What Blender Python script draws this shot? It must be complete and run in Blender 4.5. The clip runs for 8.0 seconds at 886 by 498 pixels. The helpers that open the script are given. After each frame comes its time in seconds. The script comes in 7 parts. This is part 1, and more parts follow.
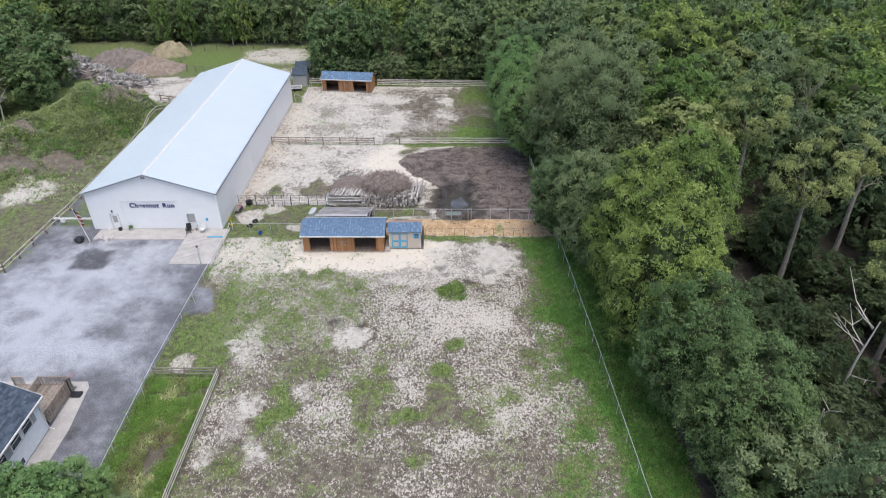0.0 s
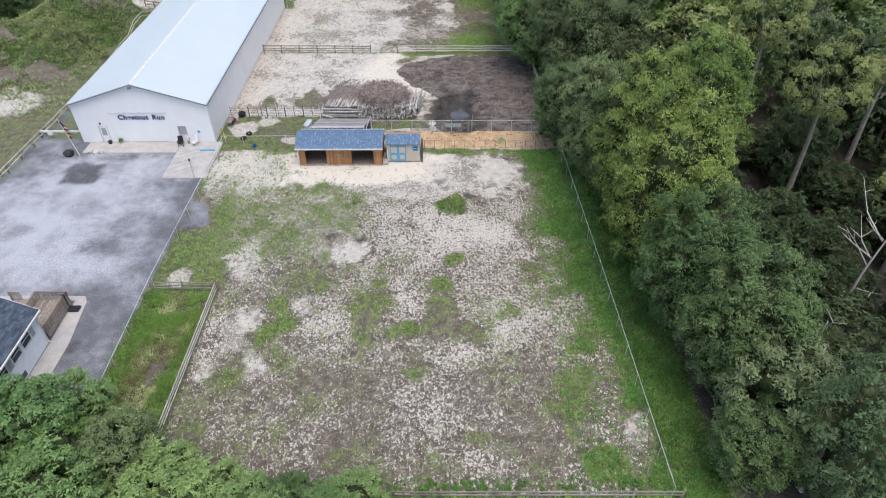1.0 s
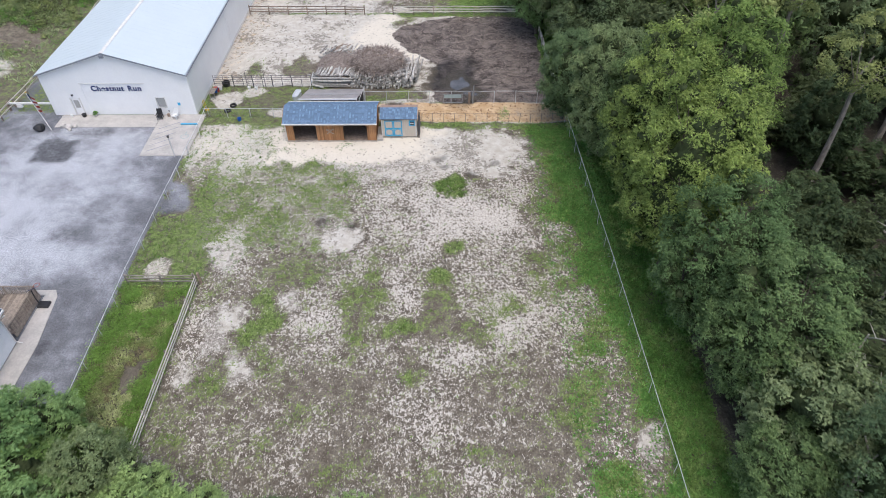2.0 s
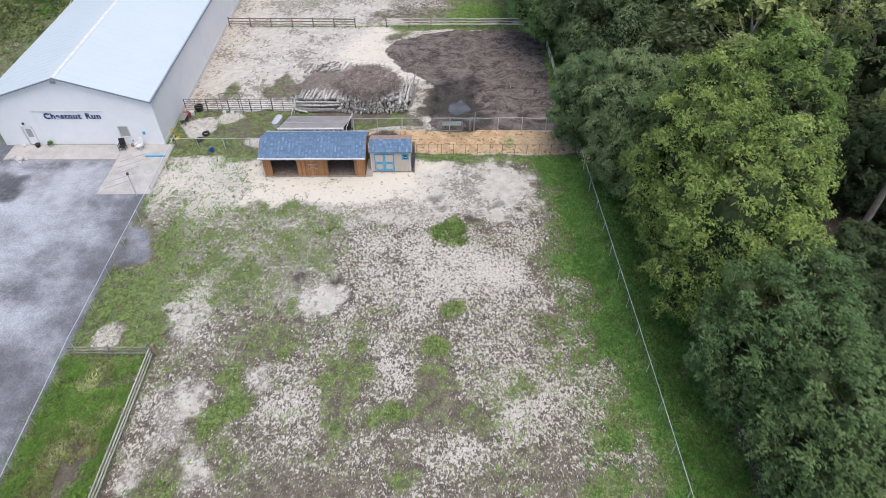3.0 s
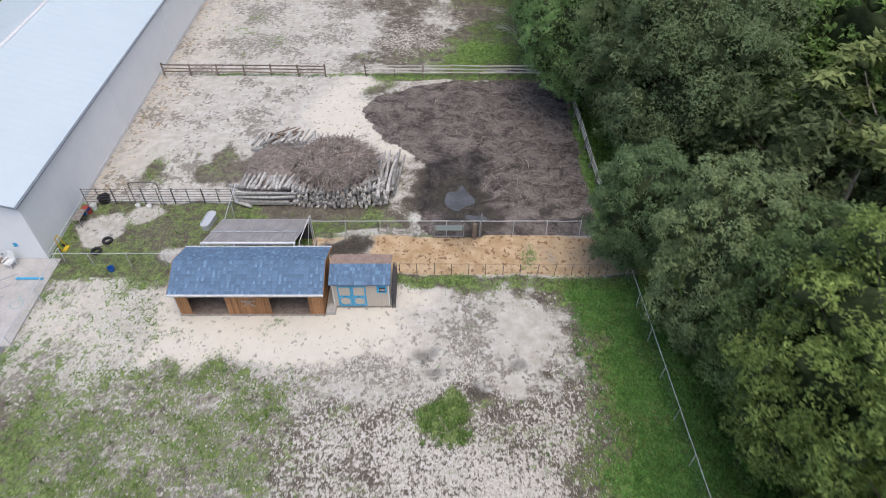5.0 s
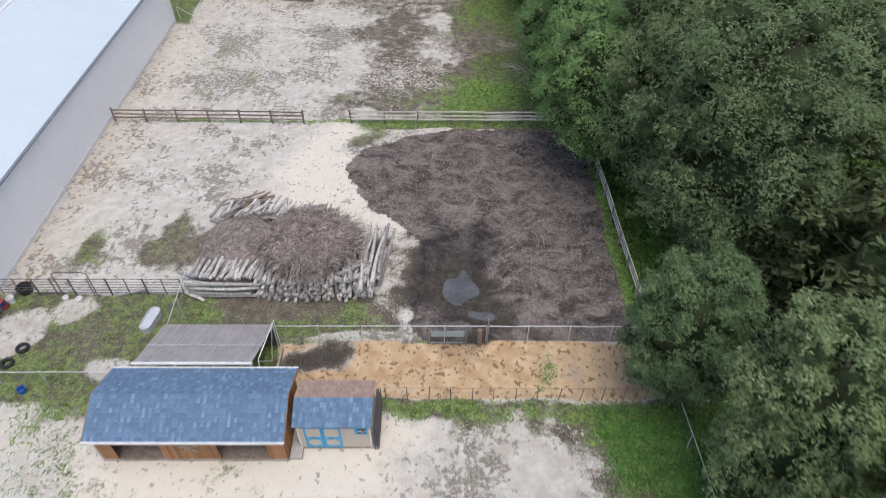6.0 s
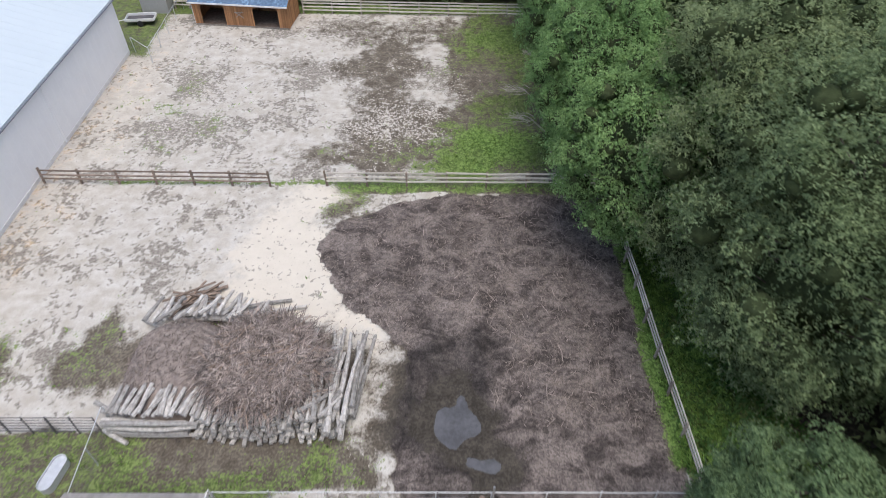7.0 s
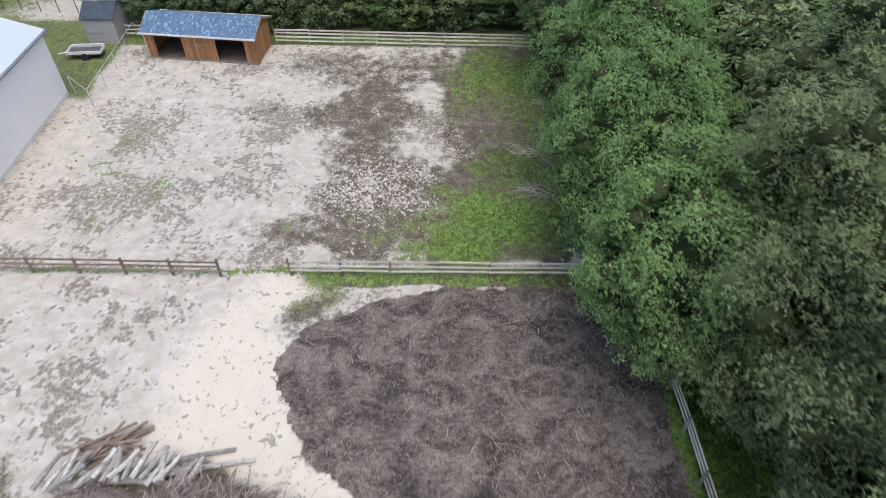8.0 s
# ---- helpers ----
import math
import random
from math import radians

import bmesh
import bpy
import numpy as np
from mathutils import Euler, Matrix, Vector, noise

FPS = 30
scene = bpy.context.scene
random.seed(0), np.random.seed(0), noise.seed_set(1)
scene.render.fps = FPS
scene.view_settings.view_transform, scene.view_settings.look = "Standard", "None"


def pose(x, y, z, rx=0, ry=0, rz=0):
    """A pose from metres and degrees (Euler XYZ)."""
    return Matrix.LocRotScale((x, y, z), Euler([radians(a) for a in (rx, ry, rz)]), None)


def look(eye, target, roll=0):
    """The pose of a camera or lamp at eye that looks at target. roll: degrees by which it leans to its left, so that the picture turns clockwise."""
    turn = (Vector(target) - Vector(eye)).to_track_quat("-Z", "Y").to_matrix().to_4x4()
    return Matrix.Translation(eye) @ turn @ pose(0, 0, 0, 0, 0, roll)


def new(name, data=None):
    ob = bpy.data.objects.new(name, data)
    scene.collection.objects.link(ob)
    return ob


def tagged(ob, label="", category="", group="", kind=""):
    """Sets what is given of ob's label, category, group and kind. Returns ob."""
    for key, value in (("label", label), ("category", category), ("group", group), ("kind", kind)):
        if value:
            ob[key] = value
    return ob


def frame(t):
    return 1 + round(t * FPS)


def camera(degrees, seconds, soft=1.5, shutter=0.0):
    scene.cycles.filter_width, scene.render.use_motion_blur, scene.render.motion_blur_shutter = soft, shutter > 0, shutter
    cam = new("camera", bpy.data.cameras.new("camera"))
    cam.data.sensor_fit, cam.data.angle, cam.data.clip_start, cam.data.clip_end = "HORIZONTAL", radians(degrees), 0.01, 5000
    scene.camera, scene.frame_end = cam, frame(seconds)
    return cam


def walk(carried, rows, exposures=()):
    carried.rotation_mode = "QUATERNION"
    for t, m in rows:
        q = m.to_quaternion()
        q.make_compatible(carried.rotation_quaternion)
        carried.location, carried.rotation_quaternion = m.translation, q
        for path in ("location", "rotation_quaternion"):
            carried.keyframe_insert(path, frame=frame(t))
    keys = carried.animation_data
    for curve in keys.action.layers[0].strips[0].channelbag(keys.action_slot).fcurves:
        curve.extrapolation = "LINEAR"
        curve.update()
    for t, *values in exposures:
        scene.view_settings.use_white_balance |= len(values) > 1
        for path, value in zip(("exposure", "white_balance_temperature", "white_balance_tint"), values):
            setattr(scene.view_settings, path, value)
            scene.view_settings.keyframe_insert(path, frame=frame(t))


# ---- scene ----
cam = camera(69.1, 8.0, 0.92, 0.3)
METRES, EYE, TILT, LEAN, TURN = 72.0, 42.4, -33.13, 0.0, 0.0
ROWS = [
    (0.0, 0.0, 0.0, 0.0, -0.0, 0.0, -0.0),
    (0.5, 0.0005, 0.0053, -0.004, 0.03, -3.65, 0.06),
    (1.0, 0.0018, 0.0197, -0.0065, 0.07, -7.35, 0.13),
    (1.2, 0.0022, 0.0283, -0.0039, 0.075, -8.7, 0.14),
    (2.3, 0.0045, 0.1212, 0.0398, 0.09, -11.54, 0.16),
    (2.5, 0.005, 0.1456, 0.0498, 0.09, -11.62, 0.16),
    (3.0, 0.007, 0.2102, 0.073, 0.08, -11.62, 0.13),
    (3.5, 0.0082, 0.279, 0.0978, 0.06, -11.6, 0.11),
    (4.0, 0.009, 0.3538, 0.1198, 0.02, -11.57, 0.07),
    (4.5, 0.0108, 0.4244, 0.1455, 0.0, -11.59, 0.08),
    (6.0, 0.0129, 0.6425, 0.2389, -0.1, -11.57, -0.11),
    (6.5, 0.0161, 0.7146, 0.2696, -0.1, -11.6, -0.11),
    (7.0, 0.0184, 0.7856, 0.2998, -0.16, -11.61, -0.17),
    (7.5, 0.0206, 0.8568, 0.3289, -0.24, -11.58, -0.25),
    (8.0, 0.0233, 0.9271, 0.3572, -0.25, -11.57, -0.32),
]
walk(cam, [(t, pose(0, 0, EYE, TILT, LEAN, TURN) @ pose(METRES * x, METRES * y, METRES * z, 90 + pitch, roll, yaw)) for t, x, y, z, yaw, pitch, roll in ROWS], [(0.0, 0.2), (3.0, 0.18), (4.5, 0.03), (6.0, 0.06), (6.5, 0.12), (8.0, 0.15)])

# ---- light: a bright overcast sky, with a very soft sun ----
world = bpy.data.worlds.new("overcast_sky")
scene.world = world
world.use_nodes = True
wn = world.node_tree
sky = wn.nodes.new("ShaderNodeTexSky")
sky.sky_type, sky.sun_disc = "NISHITA", False
sky.sun_elevation, sky.sun_rotation = radians(72.4), radians(159)
sky.air_density, sky.dust_density, sky.ozone_density = 1.0, 3.0, 1.0
wn.links.new(sky.outputs["Color"], wn.nodes["Background"].inputs["Color"])
wn.nodes["Background"].inputs["Strength"].default_value = 0.18
sun_data = bpy.data.lights.new("sun", "SUN")
sun_data.energy, sun_data.angle, sun_data.color = 1.45, radians(45), (1.0, 0.98, 0.95)
sun = new("sun", sun_data)
sun.matrix_world = look((10, -26, 88), (0, 0, 0))


# ---- materials ----
class Graph:
    """Short spellings for the nodes of one material."""

    def __init__(self, name, rough=0.85, metal=0.0, spec=0.3):
        self.mat = bpy.data.materials.new(name)
        self.mat.use_nodes = True
        self.nt = self.mat.node_tree
        self.bsdf = self.nt.nodes["Principled BSDF"]
        self.bsdf.inputs["Roughness"].default_value = rough
        self.bsdf.inputs["Metallic"].default_value = metal
        self.bsdf.inputs["Specular IOR Level"].default_value = spec
        self.coord = None

    def put(self, socket, value):
        if isinstance(value, bpy.types.NodeSocket):
            self.nt.links.new(value, socket)
        elif isinstance(value, tuple) and len(value) == 3 and socket.type == "RGBA":
            socket.default_value = (*value, 1)
        else:
            socket.default_value = value

    def where(self):
        if self.coord is None:
            self.coord = self.nt.nodes.new("ShaderNodeTexCoord").outputs["Object"]
        return self.coord

    def stretched(self, sx, sy, sz):
        n = self.nt.nodes.new("ShaderNodeMapping")
        n.inputs["Scale"].default_value = (sx, sy, sz)
        self.put(n.inputs["Vector"], self.where())
        return n.outputs["Vector"]

    def noise(self, scale, detail=4.0, rough=0.55, vector=None, warp=0.0):
        n = self.nt.nodes.new("ShaderNodeTexNoise")
        self.put(n.inputs["Vector"], vector or self.where())
        n.inputs["Scale"].default_value = scale
        n.inputs["Detail"].default_value = detail
        n.inputs["Roughness"].default_value = rough
        n.inputs["Distortion"].default_value = warp
        return n.outputs["Fac"]

    def voronoi(self, scale, vector=None):
        n = self.nt.nodes.new("ShaderNodeTexVoronoi")
        self.put(n.inputs["Vector"], vector or self.where())
        n.inputs["Scale"].default_value = scale
        return n.outputs["Distance"], n.outputs["Color"]

    def math(self, op, a, b=0.0, clamp=False):
        n = self.nt.nodes.new("ShaderNodeMath")
        n.operation, n.use_clamp = op, clamp
        self.put(n.inputs[0], a)
        self.put(n.inputs[1], b)
        return n.outputs[0]

    def ease(self, value, low, high, to_low=0.0, to_high=1.0):
        n = self.nt.nodes.new("ShaderNodeMapRange")
        n.interpolation_type = "SMOOTHSTEP"
        self.put(n.inputs[0], value)
        for i, v in enumerate((low, high, to_low, to_high)):
            self.put(n.inputs[i + 1], v)
        return n.outputs[0]

    def mix(self, fac, a, b, blend="MIX"):
        n = self.nt.nodes.new("ShaderNodeMix")
        n.data_type, n.blend_type = "RGBA", blend
        self.put(n.inputs["Factor"], fac)
        self.put(n.inputs["A"], a)
        self.put(n.inputs["B"], b)
        return n.outputs["Result"]

    def attribute(self, name):
        n = self.nt.nodes.new("ShaderNodeAttribute")
        n.attribute_name = name
        s = self.nt.nodes.new("ShaderNodeSeparateColor")
        self.put(s.inputs[0], n.outputs["Color"])
        return s.outputs[0], s.outputs[1], s.outputs[2]

    def per_object(self):
        return self.nt.nodes.new("ShaderNodeObjectInfo").outputs["Random"]

    def per_island(self):
        return self.nt.nodes.new("ShaderNodeNewGeometry").outputs["Random Per Island"]

    def scaled(self, color, factor):
        n = self.nt.nodes.new("ShaderNodeHueSaturation")
        self.put(n.inputs["Color"], color)
        self.put(n.inputs["Value"], factor)
        return n.outputs["Color"]

    def done(self, color, bump=None, strength=0.4, depth=0.02, rough=None):
        self.put(self.bsdf.inputs["Base Color"], color)
        if rough is not None:
            self.put(self.bsdf.inputs["Roughness"], rough)
        if bump is not None:
            n = self.nt.nodes.new("ShaderNodeBump")
            n.inputs["Strength"].default_value, n.inputs["Distance"].default_value = strength, depth
            self.put(n.inputs["Height"], bump)
            self.put(self.bsdf.inputs["Normal"], n.outputs["Normal"])
        return self.mat


def surface(name, light, dark, scale=3.0, rough=0.8, metal=0.0, spec=0.3, bump=0.3, depth=0.01, stretch=(1, 1, 1), by_object=0.0, by_island=0.0):
    """A worn surface: stains at one scale, grain at a finer one, and a tone of its own for each object or island."""
    g = Graph(name, rough, metal, spec)
    v = g.stretched(*stretch)
    coarse, fine = g.noise(scale, 4, 0.6, v), g.noise(scale * 9, 3, 0.6, v)
    tone = g.math("ADD", g.math("MULTIPLY", coarse, 0.65), g.math("MULTIPLY", fine, 0.35))
    color = g.mix(g.ease(tone, 0.32, 0.68), dark, light)
    if by_object:
        color = g.scaled(color, g.ease(g.per_object(), 0, 1, 1 - by_object, 1 + by_object))
    if by_island:
        color = g.scaled(color, g.ease(g.per_island(), 0, 1, 1 - by_island, 1 + by_island))
    return g.done(color, tone, bump, depth, g.ease(fine, 0.2, 0.8, max(rough - 0.12, 0.02), min(rough + 0.1, 1)))


def leafage(name, light, dark, thin=0.3):
    """Leaves: a tone for each leaf, each tree and each part of the crown, with light passing through."""
    g = Graph(name, 0.65, 0, 0.12)
    crown = g.noise(0.55, 3)
    tone = g.math("ADD", g.math("MULTIPLY", g.per_island(), 0.35), g.math("MULTIPLY", crown, 0.65))
    color = g.mix(g.ease(tone, 0.25, 0.8), dark, light)
    speck = g.noise(7.0, 3, 0.7)
    color = g.scaled(color, g.ease(speck, 0.3, 0.7, 0.75, 1.2))
    hue = g.nt.nodes.new("ShaderNodeHueSaturation")
    g.put(hue.inputs["Color"], color)
    g.put(hue.inputs["Hue"], g.ease(g.per_object(), 0, 1, 0.492, 0.53))
    g.put(hue.inputs["Value"], g.ease(g.per_object(), 0, 1, 1.18, 0.85))
    color = hue.outputs["Color"]
    g.done(color, speck, 0.8, 0.12)
    through_leaf = g.nt.nodes.new("ShaderNodeBsdfTranslucent")
    g.put(through_leaf.inputs["Color"], g.scaled(color, 1.2))
    both = g.nt.nodes.new("ShaderNodeMixShader")
    both.inputs[0].default_value = thin
    g.nt.links.new(g.bsdf.outputs[0], both.inputs[1])
    g.nt.links.new(through_leaf.outputs[0], both.inputs[2])
    g.nt.links.new(both.outputs[0], g.nt.nodes["Material Output"].inputs["Surface"])
    return g.mat


def ground_material():
    """Soil under sand, trampled litter, mulch, gravel and thin grass, each where the cover maps of the ground say."""
    g = Graph("ground_cover", 0.95, 0, 0.15)
    grass, litter, sand = g.attribute("cover_a")
    mulch, gravel, orange = g.attribute("cover_b")
    wet_shade, green, pale = g.attribute("cover_c")

    def plus(*terms):
        total = terms[0]
        for t in terms[1:]:
            total = g.math("ADD", total, t)
        return total

    def swing(value, amount):
        return g.math("MULTIPLY", g.math("SUBTRACT", value, 0.5), amount)

    broad, mid = g.noise(0.22, 4), g.noise(1.1, 4, 0.55)
    clod, fine, grit = g.noise(2.4, 3, 0.55, warp=0.3), g.noise(7.5, 2, 0.5), g.noise(24, 2)
    # bare soil, darker in the hollows
    soil = g.mix(g.ease(mid, 0.3, 0.7), (0.128, 0.109, 0.085), (0.215, 0.186, 0.15))
    soil = g.mix(g.ease(plus(fine, swing(clod, 0.6)), 0.38, 0.62), g.scaled(soil, 0.7), g.scaled(soil, 1.12))
    # pale sand, with hoof marks and droppings
    sandy = g.mix(g.ease(mid, 0.3, 0.72), (0.46, 0.42, 0.362), (0.605, 0.58, 0.535))
    sandy = g.mix(g.ease(grit, 0.3, 0.7), g.scaled(sandy, 0.9), g.scaled(sandy, 1.06))
    print_a = g.noise(1.75, 3, 0.5, g.stretched(1.0, 0.75, 1.0), warp=0.5)
    print_b = g.noise(3.6, 2, 0.5, warp=0.3)
    hoof = plus(g.math("MULTIPLY", print_a, 0.5), g.math("MULTIPLY", print_b, 0.5), swing(broad, 0.85), swing(mid, 0.3), g.math("MULTIPLY", litter, 0.24))
    sandy = g.mix(g.ease(plus(hoof, swing(fine, 0.12)), 0.545, 0.65), sandy, g.mix(g.ease(fine, 0.35, 0.65), (0.19, 0.17, 0.143), (0.34, 0.31, 0.272)))
    color = g.mix(g.ease(plus(sand, swing(mid, 0.8), swing(fine, 0.35)), 0.3, 0.6), soil, sandy)
    # bleached dead grass, in flecks a hand wide
    fleck = g.noise(4.6, 2, 0.5, g.stretched(1.0, 0.8, 1.0), warp=0.7)
    speck = g.noise(9.5, 2, 0.5, warp=0.5)
    spread = plus(g.math("MULTIPLY", fleck, 0.6), g.math("MULTIPLY", speck, 0.4), swing(broad, 0.22), swing(mid, 0.2), g.math("MULTIPLY", litter, 0.3))
    straw = g.ease(spread, 0.655, 0.715)
    bleached = g.mix(g.ease(fine, 0.35, 0.65), (0.44, 0.40, 0.35), (0.66, 0.62, 0.57))
    color = g.mix(g.math("MULTIPLY", straw, g.ease(litter, 0.04, 0.2)), color, bleached)
    # smooth pale sand that has been walked to powder
    powder = g.mix(mid, (0.60, 0.545, 0.465), (0.71, 0.655, 0.565))
    dots = g.ease(plus(print_b, swing(print_a, 0.6)), 0.64, 0.69)
    powder = g.mix(dots, powder, g.scaled(powder, 0.55))
    color = g.mix(g.ease(plus(pale, swing(clod, 0.5), swing(fine, 0.25)), 0.25, 0.6), color, powder)
    ochre = g.mix(g.ease(mid, 0.3, 0.7), (0.43, 0.285, 0.155), (0.58, 0.43, 0.275))
    ochre = g.mix(g.ease(plus(print_b, swing(print_a, 0.6)), 0.58, 0.66), ochre, (0.25, 0.155, 0.09))
    color = g.mix(g.ease(plus(orange, swing(mid, 0.6), swing(fine, 0.3)), 0.35, 0.62), color, ochre)
    # shredded bark
    streak = g.noise(5.5, 3, 0.6, warp=1.4)
    patch = g.noise(0.6, 5, 0.68, g.stretched(1.0, 1.3, 1.0), warp=0.9)
    chips = g.mix(g.ease(patch, 0.36, 0.64), (0.074, 0.062, 0.057), (0.225, 0.19, 0.172))
    chips = g.mix(g.ease(streak, 0.36, 0.64), g.scaled(chips, 0.62), g.scaled(chips, 1.3))
    color = g.mix(g.ease(plus(mulch, swing(clod, 0.5), swing(fine, 0.4)), 0.42, 0.56), color, chips)
    # gravel: washed pale and dark in clouds
    cloudy = plus(swing(broad, 1.3), swing(mid, 0.5))
    stone = g.mix(g.ease(plus(pale, cloudy), -0.1, 0.68), (0.15, 0.153, 0.168), (0.46, 0.475, 0.515))
    pebble = g.noise(7.0, 4, 0.75)
    stone = g.mix(g.ease(grit, 0.3, 0.7), g.scaled(stone, 0.78), g.scaled(stone, 1.16))
    stone = g.mix(g.ease(pebble, 0.36, 0.64), g.scaled(stone, 0.74), g.scaled(stone, 1.18))
    color = g.mix(g.ease(gravel, 0.35, 0.6), color, stone)
    # darker where damp, and on wood floors where tree shade is painted in
    color = g.mix(g.math("MULTIPLY", g.ease(plus(wet_shade, swing(clod, 0.7)), 0.1, 0.9), 0.9), color, g.scaled(color, 0.32))
    # short grass and weeds
    lawn = plus(g.math("MULTIPLY", fine, 0.5), g.math("MULTIPLY", clod, 0.5))
    blade = g.mix(g.ease(lawn, 0.4, 0.62), (0.07, 0.096, 0.031), (0.182, 0.225, 0.084))
    blade = g.mix(g.ease(mid, 0.42, 0.72), blade, g.scaled(blade, 1.25))
    lush = g.mix(g.ease(lawn, 0.4, 0.62), (0.078, 0.142, 0.032), (0.228, 0.362, 0.096))
    blade = g.mix(g.ease(green, 0.1, 0.9), blade, lush)
    sward = plus(g.math("MULTIPLY", clod, 0.4), g.math("MULTIPLY", fine, 0.6), swing(mid, 0.6), swing(speck, 0.5))
    cover = g.math("MULTIPLY", g.ease(plus(sward, g.math("MULTIPLY", grass, 0.62)), 0.735, 0.86), g.ease(grass, 0.02, 0.15))
    color = g.mix(cover, color, blade)
    relief = plus(g.math("MULTIPLY", clod, 0.45), g.math("MULTIPLY", fine, 0.35), g.math("MULTIPLY", straw, 0.12))
    return g.done(color, relief, 0.9, 0.09, g.ease(wet_shade, 0.3, 1.0, 0.95, 0.35))


GROUND = ground_material()
WHITE_STEEL = surface("white_painted_steel", (0.86, 0.865, 0.875), (0.81, 0.815, 0.83), 0.5, 0.45, 0, 0.4, 0.05)
ROOF_STEEL = surface("pale_blue_white_roof_steel", (0.585, 0.65, 0.685), (0.555, 0.62, 0.655), 0.25, 0.4, 0, 0.45, 0.05)
TRIM_GREY = surface("grey_trim_steel", (0.30, 0.32, 0.36), (0.22, 0.24, 0.28), 2, 0.5, 0.2)
TRIM_WHITE = surface("white_trim_paint", (0.78, 0.77, 0.75), (0.62, 0.61, 0.60), 3, 0.6)
NAVY = surface("navy_sign_paint", (0.03, 0.05, 0.16), (0.02, 0.035, 0.12), 3, 0.6)
CONCRETE = surface("weathered_concrete", (0.52, 0.49, 0.46), (0.38, 0.36, 0.34), 0.7, 0.9, 0, 0.2, 0.4)
CEDAR = surface("orange_cedar_board", (0.46, 0.245, 0.115), (0.25, 0.12, 0.06), 1.6, 0.75, 0, 0.25, 0.4, 0.01, (5, 5, 0.7), 0.22)
OLD_WOOD = surface("grey_weathered_wood", (0.40, 0.36, 0.32), (0.22, 0.19, 0.165), 2.0, 0.9, 0, 0.2, 0.5, 0.01, (2, 2, 2), 0.2)
BROWN_WOOD = surface("brown_fence_wood", (0.31, 0.245, 0.2), (0.17, 0.13, 0.105), 2.0, 0.9, 0, 0.2, 0.5, 0.01, (2, 2, 2), 0.2)
PALE_WOOD = surface("pale_weathered_rail_wood", (0.70, 0.655, 0.59), (0.53, 0.485, 0.425), 2.0, 0.9, 0, 0.2, 0.5, 0.01, (2, 2, 2), 0.15)
BLUE_SHINGLE = surface("blue_asphalt_shingle", (0.145, 0.22, 0.325), (0.105, 0.165, 0.255), 5, 0.9, 0, 0.2, 0.5, 0.01, (1, 1, 1), 0.0, 0.14)
BLUE_TAB = surface("blue_asphalt_shingle_tab", (0.145, 0.22, 0.325), (0.105, 0.165, 0.255), 5, 0.9, 0, 0.2, 0.5, 0.01, (1, 1, 1), 0.14)
PALE_TAB = surface("light_blue_shingle_tab", (0.185, 0.29, 0.42), (0.145, 0.235, 0.345), 5, 0.9, 0, 0.2, 0.5, 0.01, (1, 1, 1), 0.2, 0.2)
PINK_SHINGLE = surface("faded_pink_brown_shingle", (0.40, 0.29, 0.24), (0.31, 0.22, 0.18), 4, 0.9, 0, 0.2, 0.4, 0.01, (1, 1, 1), 0.0, 0.12)
DARK_SHINGLE = surface("slate_blue_grey_shingle", (0.10, 0.13, 0.17), (0.055, 0.07, 0.095), 2, 0.9, 0, 0.2, 0.5, 0.01, (1, 1, 1), 0.0, 0.3)
TAN_SIDING = surface("cream_shed_siding", (0.60, 0.53, 0.45), (0.50, 0.44, 0.37), 2, 0.8, 0, 0.25, 0.2, 0.01, (8, 8, 0.5))
SKY_PAINT = surface("bright_sky_blue_paint", (0.06, 0.42, 0.70), (0.045, 0.34, 0.58), 3, 0.6)
VINYL = surface("white_vinyl_siding", (0.80, 0.82, 0.84), (0.72, 0.74, 0.77), 2, 0.55)
GLASS = surface("dark_window_glass", (0.06, 0.07, 0.085), (0.03, 0.035, 0.045), 1, 0.12, 0, 0.6, 0.02)
TAUPE_STEEL = surface("taupe_corrugated_steel", (0.60, 0.565, 0.56), (0.47, 0.44, 0.435), 1.2, 0.6, 0.0, 0.4, 0.2, 0.005)
GALVANISED = surface("galvanised_steel", (0.66, 0.68, 0.70), (0.50, 0.52, 0.54), 4, 0.5, 0.25, 0.5, 0.1)
DARK_STEEL = surface("dark_grey_pipe_steel", (0.17, 0.16, 0.165), (0.09, 0.085, 0.09), 3, 0.6, 0.3)
WIRE = surface("dull_fence_wire", (0.36, 0.37, 0.38), (0.24, 0.25, 0.26), 3, 0.6, 0.5)
LOG_WOOD = surface("silvery_dead_log_wood", (0.55, 0.53, 0.50), (0.27, 0.25, 0.23), 1.5, 0.9, 0, 0.2, 0.7, 0.02, (3, 3, 3), 0.28)
TWIG_WOOD = surface("grey_brown_brushwood", (0.37, 0.315, 0.285), (0.15, 0.12, 0.105), 2, 0.9, 0, 0.2, 0.5, 0.01, (1, 1, 1), 0.0, 0.45)
CHIP_WOOD = surface("brown_wood_chips", (0.265, 0.225, 0.2), (0.14, 0.115, 0.102), 3, 0.95, 0, 0.15, 0.9, 0.03, (1, 1, 1), 0.0, 0.4)
RED_LOG = surface("reddish_split_plank", (0.36, 0.28, 0.225), (0.2, 0.148, 0.115), 2, 0.9, 0, 0.2, 0.5, 0.01, (2, 2, 2), 0.25)
BARK = surface("grey_brown_bark", (0.17, 0.14, 0.115), (0.08, 0.065, 0.052), 2, 0.95, 0, 0.15, 0.8, 0.03, (3, 3, 0.8))
